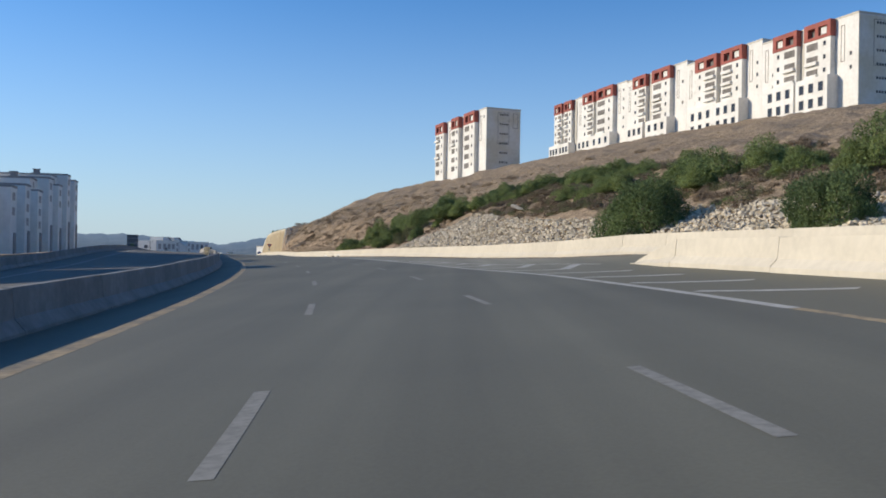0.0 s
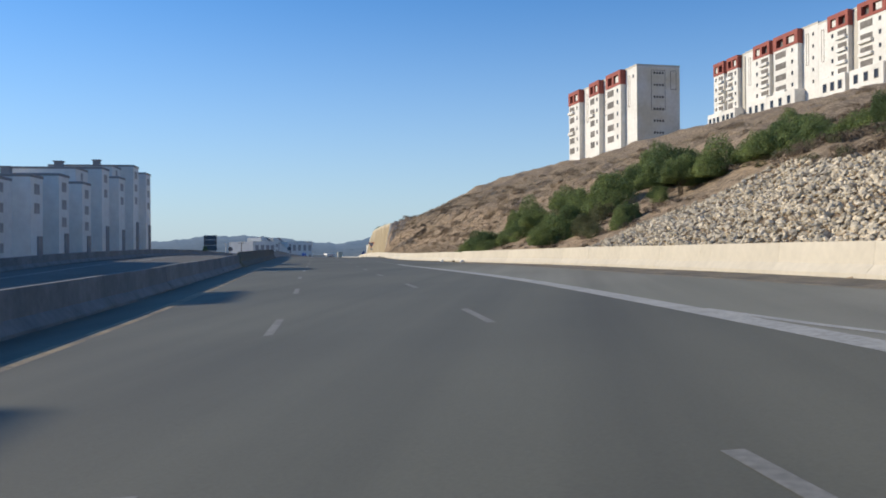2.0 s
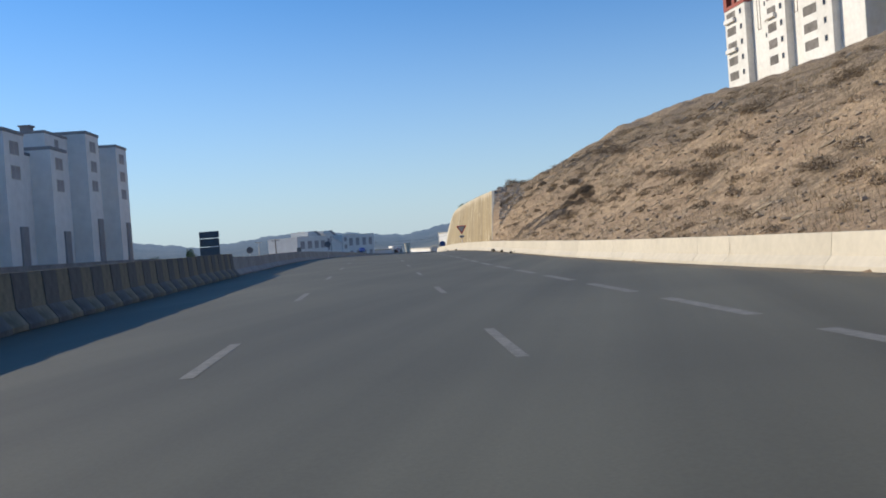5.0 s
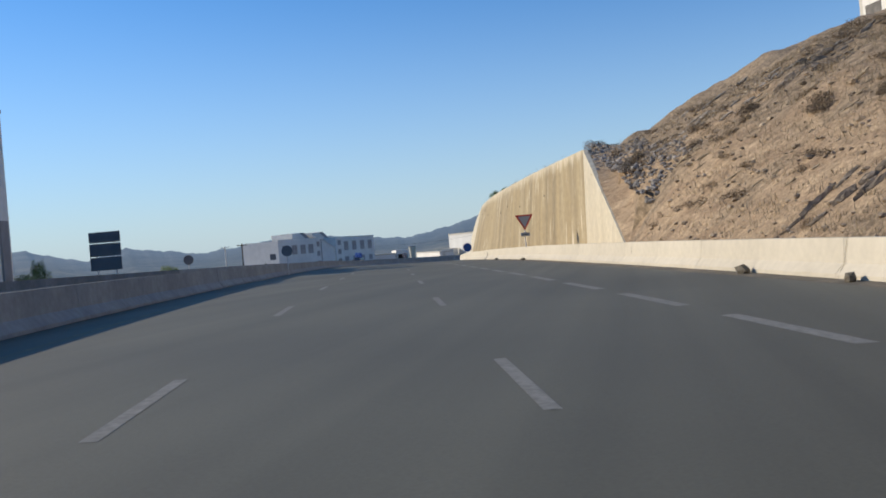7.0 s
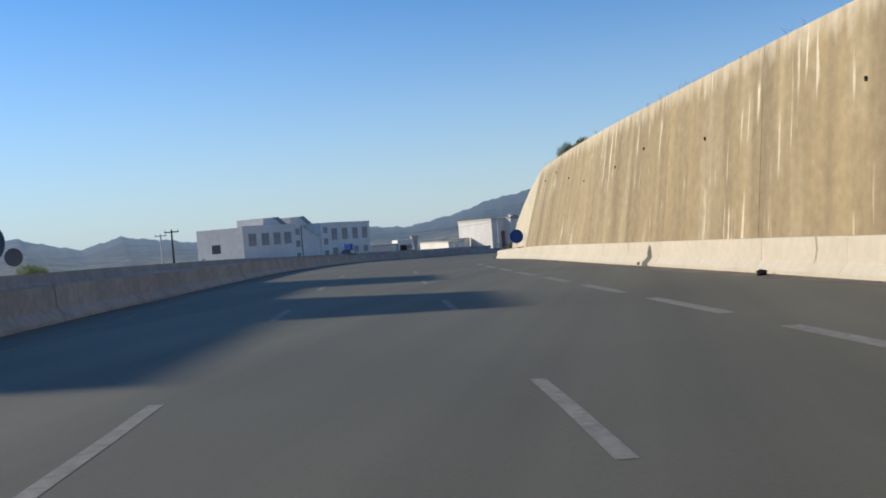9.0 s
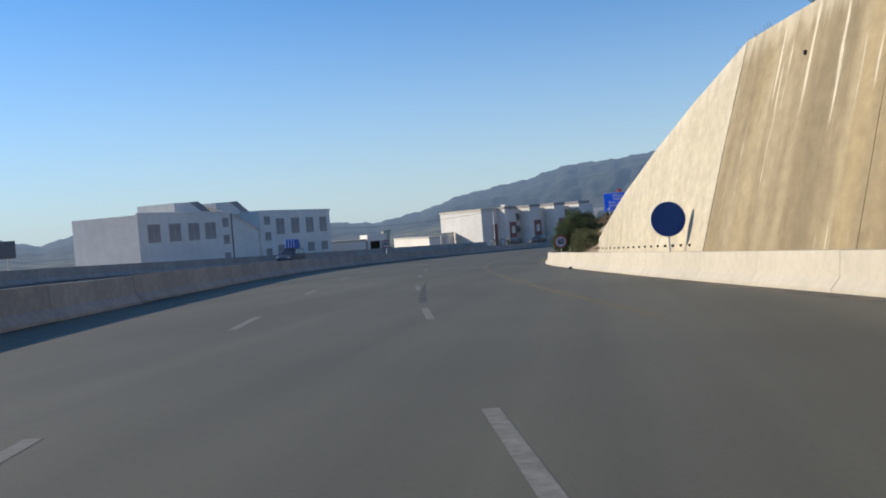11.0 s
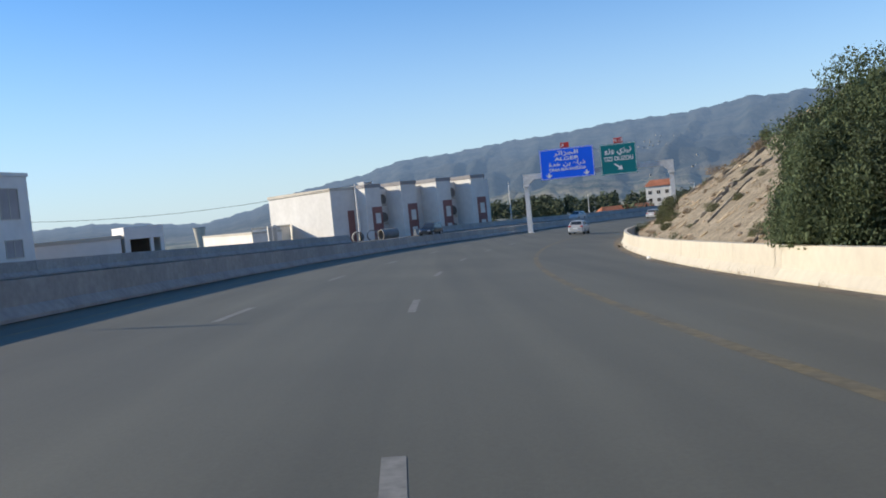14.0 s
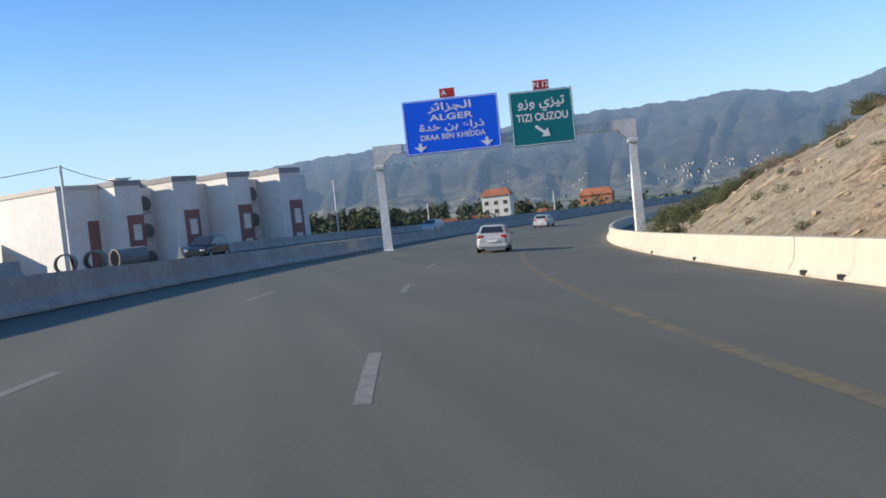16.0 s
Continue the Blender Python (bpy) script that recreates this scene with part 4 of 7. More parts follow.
for s in (246.5, 258.0, 266.2, 271.4, 279.0, 284.3, 290.6, 296.0):
    k = rnd.uniform(0.62, 0.86)
    h = wall_top(s) * k
    p = road(s, wall_w(s, h))
    part("weep_hole", Mesh().tube((p.x - 0.05, p.y, p.z + h), (p.x + 0.2, p.y, p.z + h + 0.02), 0.07, n=8), M["sign_black"], rw, "dark weep hole")

# soil banked up behind the wall's crown
me = Mesh()
fill_s = np.linspace(WN - 1, WF - 0.05, 72)
for s in fill_s:
    h = wall_top(s)
    w = wall_w(s, h) + 0.07
    for dw, f in ((0.0, 0.0), (1.2, 0.5), (2.6, 1.0)):
        p = road(s, w + dw)
        z0 = p.z + h - 0.02
        me.v.append((p.x, p.y, z0 + (max(ground_z(p.x, p.y) + 0.03, z0) - z0) * f))
me.f = [(i * 3 + j, i * 3 + j + 1, i * 3 + 4 + j, i * 3 + 3 + j) for i in range(len(fill_s) - 1) for j in range(2)]
me.m = [0] * len(me.f)
tagged(part("backfill", me, M["soil"], smooth=True), "stony soil banked behind the wall's crown", "hillside", kind="structure")

# ---- apartment blocks on the hill ----
def facing(corner, d, z):
    """Local x runs along the facade, y out of it."""
    return Matrix.Translation((corner[0], corner[1], z)) @ Matrix.Rotation(math.atan2(d[1], d[0]), 4, 'Z')


def frame_strip(x0, x1, z0, z1, y, t=0.12, out=0.06):
    me = Mesh()
    for a in ((x0, x0 + t, z0, z1), (x1 - t, x1, z0, z1), (x0 + t, x1 - t, z0, z0 + t), (x0 + t, x1 - t, z1 - t, z1)):
        me.box(a[0], a[1], y, y + out, a[2], a[3])
    return me


WIN = {}


def ring_mesh(w, h, t_, y0, y1):
    """One closed frame round an opening."""
    me = Mesh()
    for y in (y0, y1):
        for a, b in ((w / 2 + t_, h / 2 + t_), (w / 2, h / 2)):
            me.v += [(-a, y, -b), (a, y, -b), (a, y, b), (-a, y, b)]
    for i in range(4):
        j = (i + 1) % 4
        me.f += [(i, j, 4 + j, 4 + i), (8 + i, 12 + i, 12 + j, 8 + j), (i, 8 + i, 8 + j, j), (4 + i, 4 + j, 12 + j, 12 + i)]
    me.m = [0] * len(me.f)
    return me


def window(root, x, y, z, w, h, material, m=None, mullion=True):
    """A window with its frame, out along y, its middle at the given place."""
    key = (round(w, 2), round(h, 2), material.name)
    if key not in WIN:
        WIN[key] = (Mesh().box(-w / 2 + 0.002, w / 2 - 0.002, -0.25, 0.012, -h / 2 + 0.002, h / 2 - 0.002).data("window", material),
                    ring_mesh(w, h, 0.07, -0.05, 0.06).data("frame", M["cream_wall"]),
                    Mesh().box(-0.04, 0.04, 0.012, 0.035, -h / 2, h / 2).data("mullion", M["cream_wall"]))
    ob = part("window", WIN[key][0], None, root, m=(m if m is not None else Matrix.Translation((x, y, z))))
    part("frame", WIN[key][1], None, ob)
    if w > 1.2 and mullion:
        part("mullion", WIN[key][2], None, ob)
    return ob


def hill_block(corner, d, length, depth, z0, z1, bays, podium, seed, near_end, label):
    rnd = random.Random(seed)
    root = thing("apartment_block", label, "apartment block", facing(corner, d, z0), "hilltop apartment blocks")
    H = z1 - z0
    me = Mesh().box(0, length, -depth, 0, -6, H)
    part("wall", me, M["white_wall"], root)
    me = Mesh()
    for a in ((0, length, -0.25, 0.08), (0, length, -depth - 0.08, -depth + 0.25)):
        me.box(a[0] - 0.08, a[1] + 0.08, a[2], a[3], H, H + 0.45)
    for x in (0, length):
        me.box(x - 0.08, x + 0.25 if x == 0 else x + 0.08, -depth + 0.25, -0.25, H, H + 0.45)
    part("parapet", me, M["cream_wall"], root)
    floors = int((H - 3.2) / 2.95)
    for n_bay, (x0, x1) in enumerate(bays):
        b = x1 - x0
        side = (lambda f: f) if n_bay % 2 == 0 or not podium else (lambda f: 1 - f)
        part("bay", Mesh().box(x0, x1, 0.0, 1.4, -4, H - 3.4), M["white_wall"], root)
        me = Mesh().box(x0 - 0.1, x1 + 0.1, 0.0, 1.55, H - 3.4, H - 2.75).box(x0 - 0.1, x1 + 0.1, 0.0, 1.55, H - 0.75, H + 0.3)
        me.box(x0 - 0.1, x0 + b * 0.12, 0.0, 1.55, H - 2.75, H - 0.75).box(x0 + b * 0.45, x0 + b * 0.58, 0.0, 1.55, H - 2.75, H - 0.75).box(x0 + b * 0.86, x1 + 0.1, 0.0, 1.55, H - 2.75, H - 0.75)
        part("red_storey", me, M["red_wall"], root, "brick-red painted top storey")
        # back of the loggia, its shade painted in
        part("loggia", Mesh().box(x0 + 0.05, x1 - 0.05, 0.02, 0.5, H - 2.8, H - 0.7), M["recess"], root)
        window(root, x0 + b * side(0.28), 1.2, H - 1.75, b * 0.2, 1.4, M["white_wall"])
        low = 7.4 if podium else 1.5
        for f in range(floors):
            z = H - 3.4 - 2.95 * (f + 0.5)
            if z < low:
                break
            bx = x0 + b * side(0.70)
            # opening drawn as a flush dark box that carries the shade as colour
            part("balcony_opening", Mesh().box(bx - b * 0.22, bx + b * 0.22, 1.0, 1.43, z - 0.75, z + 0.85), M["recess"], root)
            if rnd.random() < (0.85 if podium else 0.3):
                part("balcony", Mesh().box(bx - b * 0.24, bx + b * 0.24, 1.43, 2.05, z - 1.25, z - 0.45, bev=0.04), M["white_wall"], root)
            window(root, x0 + b * side(0.22), 1.4, z + 0.2, 0.75, 0.95, M["window"])
        if podium:
            part("podium", Mesh().box(x0 - 1.0, x1 + 1.0, 0.0, 3.0, -6, 7.6, bev=0.08), M["white_wall"], root)
            for r in (1.9, 5.3):
                for c in (0.2, 0.5, 0.8):
                    window(root, x0 - 1.0 + (b + 2) * c, 3.0, r, 1.45, 2.0, M["window"], None, False)
    edges = [0.0] + [v for bay in bays for v in bay] + [length]
    for g0, g1 in zip(edges[::2], edges[1::2]):
        if g1 - g0 > 4.5:
            m0 = (g0 + g1) / 2
            part("moulding", frame_strip(m0 + 0.6, m0 + 1.7, H - 9.5, H - 1.6, 0.0), M["frame_line"], root, "thin brown moulded frame")
            for f in range(floors):
                z = H - 2.2 - 2.95 * f
                if z > (7.5 if podium else 2) and rnd.random() < 0.6:
                    window(root, m0 - 1.2, 0.0, z, 0.6, 0.8, M["window"])
        elif g1 - g0 > 1.2:
            part("panel", Mesh().box(g0 + 0.15, g1 - 0.15, 0.0, 0.25, -2, H - 0.4), M["cream_wall"], root, "beige recessed panel")
    if near_end:
        part("end_wall", Mesh().box(-0.06, 0.0, -depth + 0.05, -0.05, -6, H - 0.3), M["beige_wall"], root, "beige end wall")
        slot = Mesh().box(-0.11, -0.03, 0, 0.42, -0.28, 0.28).data("vent", M["window"])
        for f in range(6):
            z = H - 1.6 - 2.95 * f
            for c in range(4):
                part("vent", slot, None, root, m=Matrix.Translation((0, -depth * 0.62 + c * 0.75, z)))
        me = Mesh()
        for y0, y1, za, zb in ((-depth * 0.66, -depth * 0.33, H - 10.8, H - 0.9), (-depth * 0.92, -depth * 0.78, H - 5.6, H - 0.9)):
            for a in ((y0, y0 + 0.1, za, zb), (y1 - 0.1, y1, za, zb), (y0 + 0.1, y1 - 0.1, za, za + 0.1), (y0 + 0.1, y1 - 0.1, zb - 0.1, zb)):
                me.box(-0.1, -0.02, a[0], a[1], a[2], a[3])
        part("moulding", me, M["frame_line"], root, "thin brown moulded frame")
    for k in range(3):
        x = length * (k + 0.5) / 3
        part("roof_hut", Mesh().box(x - 1.2, x + 1.2, -depth * 0.7, -depth * 0.4, H, H + 1.1, bev=0.05), M["cream_wall"], root)
    return root


hill_block((12.9, 269.0), (-0.35, 0.94), 44.5, 11.5, 26.5, 47.0, [(6.3, 15.2), (20.0, 26.5), (34.0, 42.0)], False, 11, True,
           "white apartment block with brick-red top storeys on the hilltop")
fd = Vector((-0.31, 0.95)).normalized()
bx, by = 87.2, 184.5
sections = [(0, 31, 54.3, [(6.6, 14.6), (17.2, 25.2)], True), (31, 63, 55.6, [(6.0, 14.5), (16.5, 26)], False), (63, 96, 56.9, [(6.5, 16), (19.5, 27)], False),
            (96, 130, 57.4, [(6.5, 17.5), (19.5, 27.5)], False), (130, 147, 57.2, [(2.0, 8), (10, 16)], False)]
for k, (a, b, top, bays, near) in enumerate(sections):
    hill_block((bx + fd.x * a, by + fd.y * a), fd, b - a - 0.05, 12, 34.6, top, bays, True, 20 + k, near,
               "white terraced apartment block with red top storeys and podium windows")

# ---- grey blocks beside the opposite carriageway ----
def grey_block(corner, top, base, seed, bay=5.6, label="pale grey stepped apartment block in shade"):
    rnd = random.Random(seed)
    d = (0.256, -0.966)
    root = thing("grey_apartment_block", label, "apartment block", facing(corner, d, base), "grey blocks beside the road")
    H = top - base
    part("stair_tower", Mesh().box(0, bay, -9, 0, 0, H - 0.45), M["grey_wall"], root)
    part("roof_cap", Mesh().box(-0.12, bay + 0.12, -9.1, 0.12, H - 0.45, H, bev=0.05), M["grey_dark"], root, "dark grey roof edge")
    part("wall", Mesh().box(bay, 13.9, -16, -2.7, 0, H - 1.2), M["grey_wall"], root)
    part("roof_cap", Mesh().box(bay + 0.01, 14.0, -16.1, -2.6, H - 1.2, H - 0.8, bev=0.05), M["grey_dark"], root, "dark grey roof edge")
    for f in range(2 + rnd.randint(0, 1)):
        window(root, bay * 0.5, 0.0, H - 2.2 - 2.95 * f, 2.3, 1.5, M["shutter"])
    for f in range(5):
        window(root, bay + 4.2, -2.7, H - 2.4 - 2.95 * f, 1.2, 1.3, M["shutter"])
    if rnd.random() < 0.7:
        # the stair recess is a projecting box here, its shade painted dark
        part("panel", Mesh().box(bay * 0.15, bay * 0.5, 0.0, 0.25, H * 0.25, H * 0.55), M["grey_dark"], root, "dark recessed stair panel")
    part("roof_hut", Mesh().box(bay + 2, bay + 3.4, -8, -6.6, H - 0.8, H + 0.6).box(bay + 1.8, bay + 3.6, -8.2, -6.4, H + 0.6, H + 0.8), M["grey_dark"], root)
    return root


for k, top in enumerate((21.5, 22.0, 18.2, 18.9, 14.9, 15.2, 13.9)):
    grey_block((-107.9 + 0.256 * 13.9 * k, 258.1 - 0.966 * 13.9 * k), top, -7.0, 40 + k)
for k, (s, top) in enumerate(((140.3, 19.6), (124.8, 20.0), (110.2, 18.2), (94.2, 18.9), (73.3, 18.6))):
    p = road(s, -40.4)
    grey_block((p.x, p.y), top, -6.0, 60 + k)

# ---- school ----
def school():
    root = thing("school_building", "pale grey two-storey school with skylight roofs", "school", facing((-117.4, 359.0), (0.204, 0.979), -5.0))
    # local y points away from the road here
    def bx_(name, x0, x1, y0, y1, z0, z1, m, lab=""):
        return part(name, Mesh().box(x0, x1, y0, y1, z0, z1), M[m], root, lab)
    bx_("wall", 0, 18.6, 0, 10, -3, 10.6, "grey_wall")
    bx_("wall", 18.6, 25, 3.5, 10, -3, 9.6, "grey_wall")
    bx_("wall", 25, 28.6, -0.4, 10, -3, 10.8, "grey_wall")
    bx_("wall", 28.6, 46.3, 0, 10, -3, 10.7, "grey_wall")
    for x0, x1 in ((-0.1, 18.7), (28.7, 46.4)):
        bx_("parapet", x0, x1, -0.1, 0.15, 10.55, 10.85, "grey_wall")
    for x0 in (10.6, 19.6):
        part("skylight_roof", Mesh().prism([(x0, 10.5), (x0 + 8.4, 10.5), (x0 + 5.0, 12.35), (x0, 12.2)], 3.0, 9.0), M["white_wall"], root, "white wedge-shaped skylight roof")
        part("skylight", Mesh().prism([(x0 + 6.5, 10.62), (x0 + 8.3, 10.62), (x0 + 4.95, 12.42), (x0 + 3.3, 12.32)], 2.93, 9.05), M["grey_dark"], root, "dark sloping roof glazing")
    turn = Matrix.Rotation(math.pi, 4, 'Z')
    def win(x, y, z, w, h, m):
        window(root, 0, 0, 0, w, h, M[m], Matrix.Translation((x, y, z)) @ turn)
    for x in (2.7, 6.6, 10.3, 13.8):
        win(x, 0, 8.3, 2.1, 2.1, "shutter")
    for x in (30.9, 35.2, 39.6, 43.9):
        win(x, 0, 8.4, 2.1, 2.3, "shutter")
        win(x, 0, 4.9, 1.9, 1.3, "shutter")
    for z in (9.3, 7.0, 4.6):
        win(17.2, 0, z, 1.2, 1.15, "shutter")
        win(26.8, -0.4, z, 1.4, 1.15, "shutter")
    part("stair_wall", Mesh().prism([(18.65, -3.0), (24.95, -3.0), (24.95, 8.0), (18.65, 10.3)], -0.1, 3.4), M["grey_wall"], root)
    me = Mesh()
    me.add([(18.6, -0.25, 10.45), (25, -0.25, 8.15), (25, 4.6, 10.3), (18.6, 4.6, 12.1), (18.6, -0.25, 10.25), (25, -0.25, 7.95), (25, 4.6, 10.1), (18.6, 4.6, 11.9)],
           [(0, 1, 2, 3), (4, 7, 6, 5), (0, 4, 5, 1), (3, 2, 6, 7), (0, 3, 7, 4), (1, 5, 6, 2)])
    part("stair_roof", me, M["white_wall"], root, "white sloping stair roof")
    part("drain_pipe", Mesh().tube((18.5, -0.12, -2.0), (18.5, -0.12, 10.4), 0.09, n=8).tube((28.75, -0.14, -2.0), (28.75, -0.14, 10.4), 0.09, n=8), M["grey_dark"], root)
    bx_("door", 26.2, 27.6, -0.5, -0.38, 0, 2.4, "window")


school()

# ---- white stepped block near the bend ----
def stepped_block():
    f, g = Vector((0.75, 0.66, 0)).normalized(), Vector((0.66, -0.75, 0)).normalized()
    root = thing("stepped_block", "white stepped apartment block with red-brown window panels", "apartment block", Matrix.Translation((-92.7, 484.0, -8.0)))
    ang = math.atan2(f.y, f.x)
    R = Matrix.Rotation(ang, 4, 'Z')

    def bx_(name, x0, x1, y0, y1, z0, z1, m, lab="", bev=0.0):
        return part(name, Mesh().box(x0, x1, y0, y1, z0, z1, bev=bev), M[m], root, lab, m=R)
    # local x along f, local -y towards the road
    bx_("wall", 0, 5.2, 0, 20, -2, 12.6, "white_block")
    bx_("parapet", -0.15, 5.2, -0.15, 20.1, 12.6, 13.1, "cream_wall")
    x, y = 5.2, 0.0
    for k in range(4):
        y1 = y - 3.0
        bx_("bay", x, x + 3.4, y1, 16, -2, 12.6, "white_block")
        bx_("parapet", x - 0.12, x + 3.5, y1 - 0.12, 16, 12.6, 13.2, "grey_dark", "dark coping")
        bx_("wall", x + 3.4, x + 5.6, y1 + 1.2, 16, -2, 12.3, "white_block")
        bx_("panel", x + 1.2, x + 3.38, y1 - 0.05, y1 + 0.1, 0.5, 9.2, "shutter_red", "red-brown window panel")
        turn = Matrix.Rotation(math.pi, 4, 'Z')
        for z in (7.2, 4.2):
            window(root, 0, 0, 0, 1.0, 1.7, M["white_block"], R @ Matrix.Translation((x + 2.35, y1 - 0.05, z)) @ turn)
        if k % 2 == 0:
            for z in (10.4, 7.2, 4.0):
                # solid disc on the wall, the opening's shade given by its colour
                me = Mesh().tube((x + 4.5, y1 + 1.25, z), (x + 4.5, y1 + 1.1, z), 0.95, n=18)
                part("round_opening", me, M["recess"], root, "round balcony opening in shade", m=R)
                bx_("balcony", x + 3.7, x + 5.3, y1 + 0.85, y1 + 1.15, z - 1.15, z - 0.75, "cream_wall", "", 0.05)
        x, y = x + 5.6, y1
    bx_("panel", 3.3, 4.7, -0.06, 0.1, 1.0, 9.0, "shutter_red", "red-brown window panel")
    part("roof_hut", Mesh().box(8.4, 8.55, 1.2, 2.8, 13.1, 13.7).box(10.0, 10.15, 1.2, 2.8, 13.1, 13.7).box(8.2, 10.4, 1.0, 3.0, 13.7, 13.85), M["grey_wall"], root, m=R)
    bx_("door", -0.02, 0.0, 17, 18.4, 5.0, 7.4, "shutter_red")


stepped_block()

def low_house(name, label, x, y, z, w, d, h, turn, wall="white_wall", roof=None, openings=3, group=""):
    root = thing(name, label, "house", pose(x, y, z, 0, 0, turn), group)
    part("wall", Mesh().box(-w / 2, w / 2, -d / 2, d / 2, -3, h), M[wall], root)
    if roof:
        me = Mesh()
        o = 0.5
        me.add([(-w / 2 - o, -d / 2 - o, h), (w / 2 + o, -d / 2 - o, h), (w / 2 + o, d / 2 + o, h), (-w / 2 - o, d / 2 + o, h), (-w / 2 + 1, 0, h + d * 0.28), (w / 2 - 1, 0, h + d * 0.28)],
               [(0, 1, 5, 4), (1, 2, 5), (2, 3, 4, 5), (3, 0, 4), (3, 2, 1, 0)])
        part("roof", me, M[roof], root, "orange tiled hip roof")
    else:
        part("parapet", Mesh().box(-w / 2 - 0.1, w / 2 + 0.1, -d / 2 - 0.1, d / 2 + 0.1, h, h + 0.35), M["cream_wall"], root)
    turned = Matrix.Rotation(math.pi, 4, 'Z')
    for f in range(max(1, int(h / 2.9))):
        for c in range(openings):
            window(root, 0, 0, 0, 1.3, 1.3, M["window"], Matrix.Translation((-w / 2 + w * (c + 0.5) / openings, -d / 2, 1.6 + 2.9 * f)) @ turned)
    return root


low_house("low_building", "low grey concrete building below the road", -110.6, 416.6, -7, 9.5, 5, 6.9, 24, "grey_wall", None, 3)


def unfinished_building(x, y, z, turn):
    """An unfinished concrete bay: columns, a deep roof band and a back wall coloured dark as inner shade."""
    root = thing("unfinished_building", "unfinished grey concrete bay with dark open front", "building", pose(x, y, z, 0, 0, turn))
    part("roof_band", Mesh().box(-1.85, 1.85, -2.0, 2.0, 6.75, 7.95, bev=0.02), M["grey_wall"], root)
    for x0, x1 in ((-1.85, -1.35), (0.55, 0.85), (1.5, 1.85)):
        part("column", Mesh().box(x0, x1, -2.0, -1.65, -2.0, 6.75), M["grey_wall"], root)
    part("back_wall", Mesh().box(-1.85, 1.85, 1.7, 2.0, -2.0, 6.75), M["recess"], root)
    for x0 in (-1.85, 1.65):
        part("side_wall", Mesh().box(x0, x0 + 0.2, -1.6, 1.7, -2.0, 6.75), M["grey_wall"], root)


unfinished_building(-104.6, 419.2, -7.0, 35)
low_house("low_building", "long low white building by the stepped block", -112.6, 500.4, -7, 42, 5, 5.6, -64.7, "white_wall", None, 1)
low_house("low_building", "small white annex by the stepped block", -104.5, 491, -7, 5, 6, 6.3, -8, "white_wall", None, 1)
cab = thing("utility_cabinet", "pair of tall narrow white utility cabinets", "cabinet", Matrix.Translation((-92.2, 422.5, ground_z(-92.2, 422.5))) @ Matrix.Rotation(radians(20), 4, 'Z'))
for x in (-0.45, 0.06):
    unit = part("cabinet_body", Mesh().box(x, x + 0.4, -0.2, 0.2, -0.1, -0.25 - ground_z(-92.2, 422.5), bev=0.02), M["white_wall"], cab)
    part("door", Mesh().box(x + 0.05, x + 0.35, -0.215, -0.198, 0.3, -0.45 - ground_z(-92.2, 422.5)), M["cream_wall"], unit)


def funnel_tower(x, y, top):
    """A pale concrete tower that widens towards its top."""
    root = thing("funnel_tower", "pale concrete water tower widening towards its top", "tower", pose(x, y, top))
    part("shaft", Mesh().tube((0, 0, -18), (0, 0, -5.5), 1.0, 1.1, n=16).tube((0, 0, -5.5), (0, 0, -0.25), 1.1, 1.9, n=16), M["cream_wall"], root)
    part("cap", Mesh().tube((0, 0, -0.25), (0, 0, 0), 1.98, n=16), M["grey_dark"], root)


funnel_tower(-147.0, 605.0, 1.45)
low_house("villa", "beige three-storey villa with orange tiled roof", 13.4, 669, -9.5, 9.5, 8.5, 9.8, -25, "white_wall", "roof_tile", 3)
low_house("shed_house", "low house with orange tiled roof", -4.5, 652, -9.3, 20, 7, 1.9, 10, "cream_wall", "roof_tile", 4)
low_house("villa", "orange painted villa with tiled roof", 59, 690, -9.5, 12, 9, 6.4, -30, "roof_tile", "roof_tile", 3)
low_house("low_building", "small white roadside house", 45, 672, -9.3, 8, 6, 2.8, -20, "white_wall", None, 2)
low_house("low_building", "small cream roadside house", 27, 660, -9.3, 6, 5, 2.2, -20, "cream_wall", "roof_tile", 2)

# ---- writing ----
def writing(parent, text, m, height, material, width=None, name="lettering", bold=0.02):
    cu = bpy.data.curves.new(name, 'FONT')
    cu.body = text
    cu.size = 1.0
    cu.align_x, cu.align_y = 'CENTER', 'CENTER'
    cu.extrude, cu.offset = 0.004, bold
    cu.materials.append(material)
    ob = new(name, cu)
    bpy.context.view_layer.update()
    sx = sy = height / 0.72
    if width:
        sx = width / max(ob.dimensions.x, 0.01)
    ob.parent = parent
    ob.matrix_basis = m @ Matrix.Diagonal((sx, sy, 1, 1))
    return ob


UPRIGHT = Matrix.Rotation(radians(90), 4, 'X')


def board(root, name, x0, x1, z0, z1, y, material, border=None, depth=0.08):
    """A flat panel in the local x, z plane whose face looks along -y."""
    p = part(name, Mesh().box(x0, x1, y, y + depth, z0, z1, bev=0.015), material, root)
    if border:
        t = 0.045
        me = Mesh()
        for a in ((x0 + 0.05, x1 - 0.05, z1 - 0.05 - t, z1 - 0.05), (x0 + 0.05, x1 - 0.05, z0 + 0.05, z0 + 0.05 + t), (x0 + 0.05, x0 + 0.05 + t, z0 + 0.05 + t, z1 - 0.05 - t), (x1 - 0.05 - t, x1 - 0.05, z0 + 0.05 + t, z1 - 0.05 - t)):
            me.box(a[0], a[1], y - 0.012, y + 0.01, a[2], a[3])
        part("border", me, border, p)
    return p


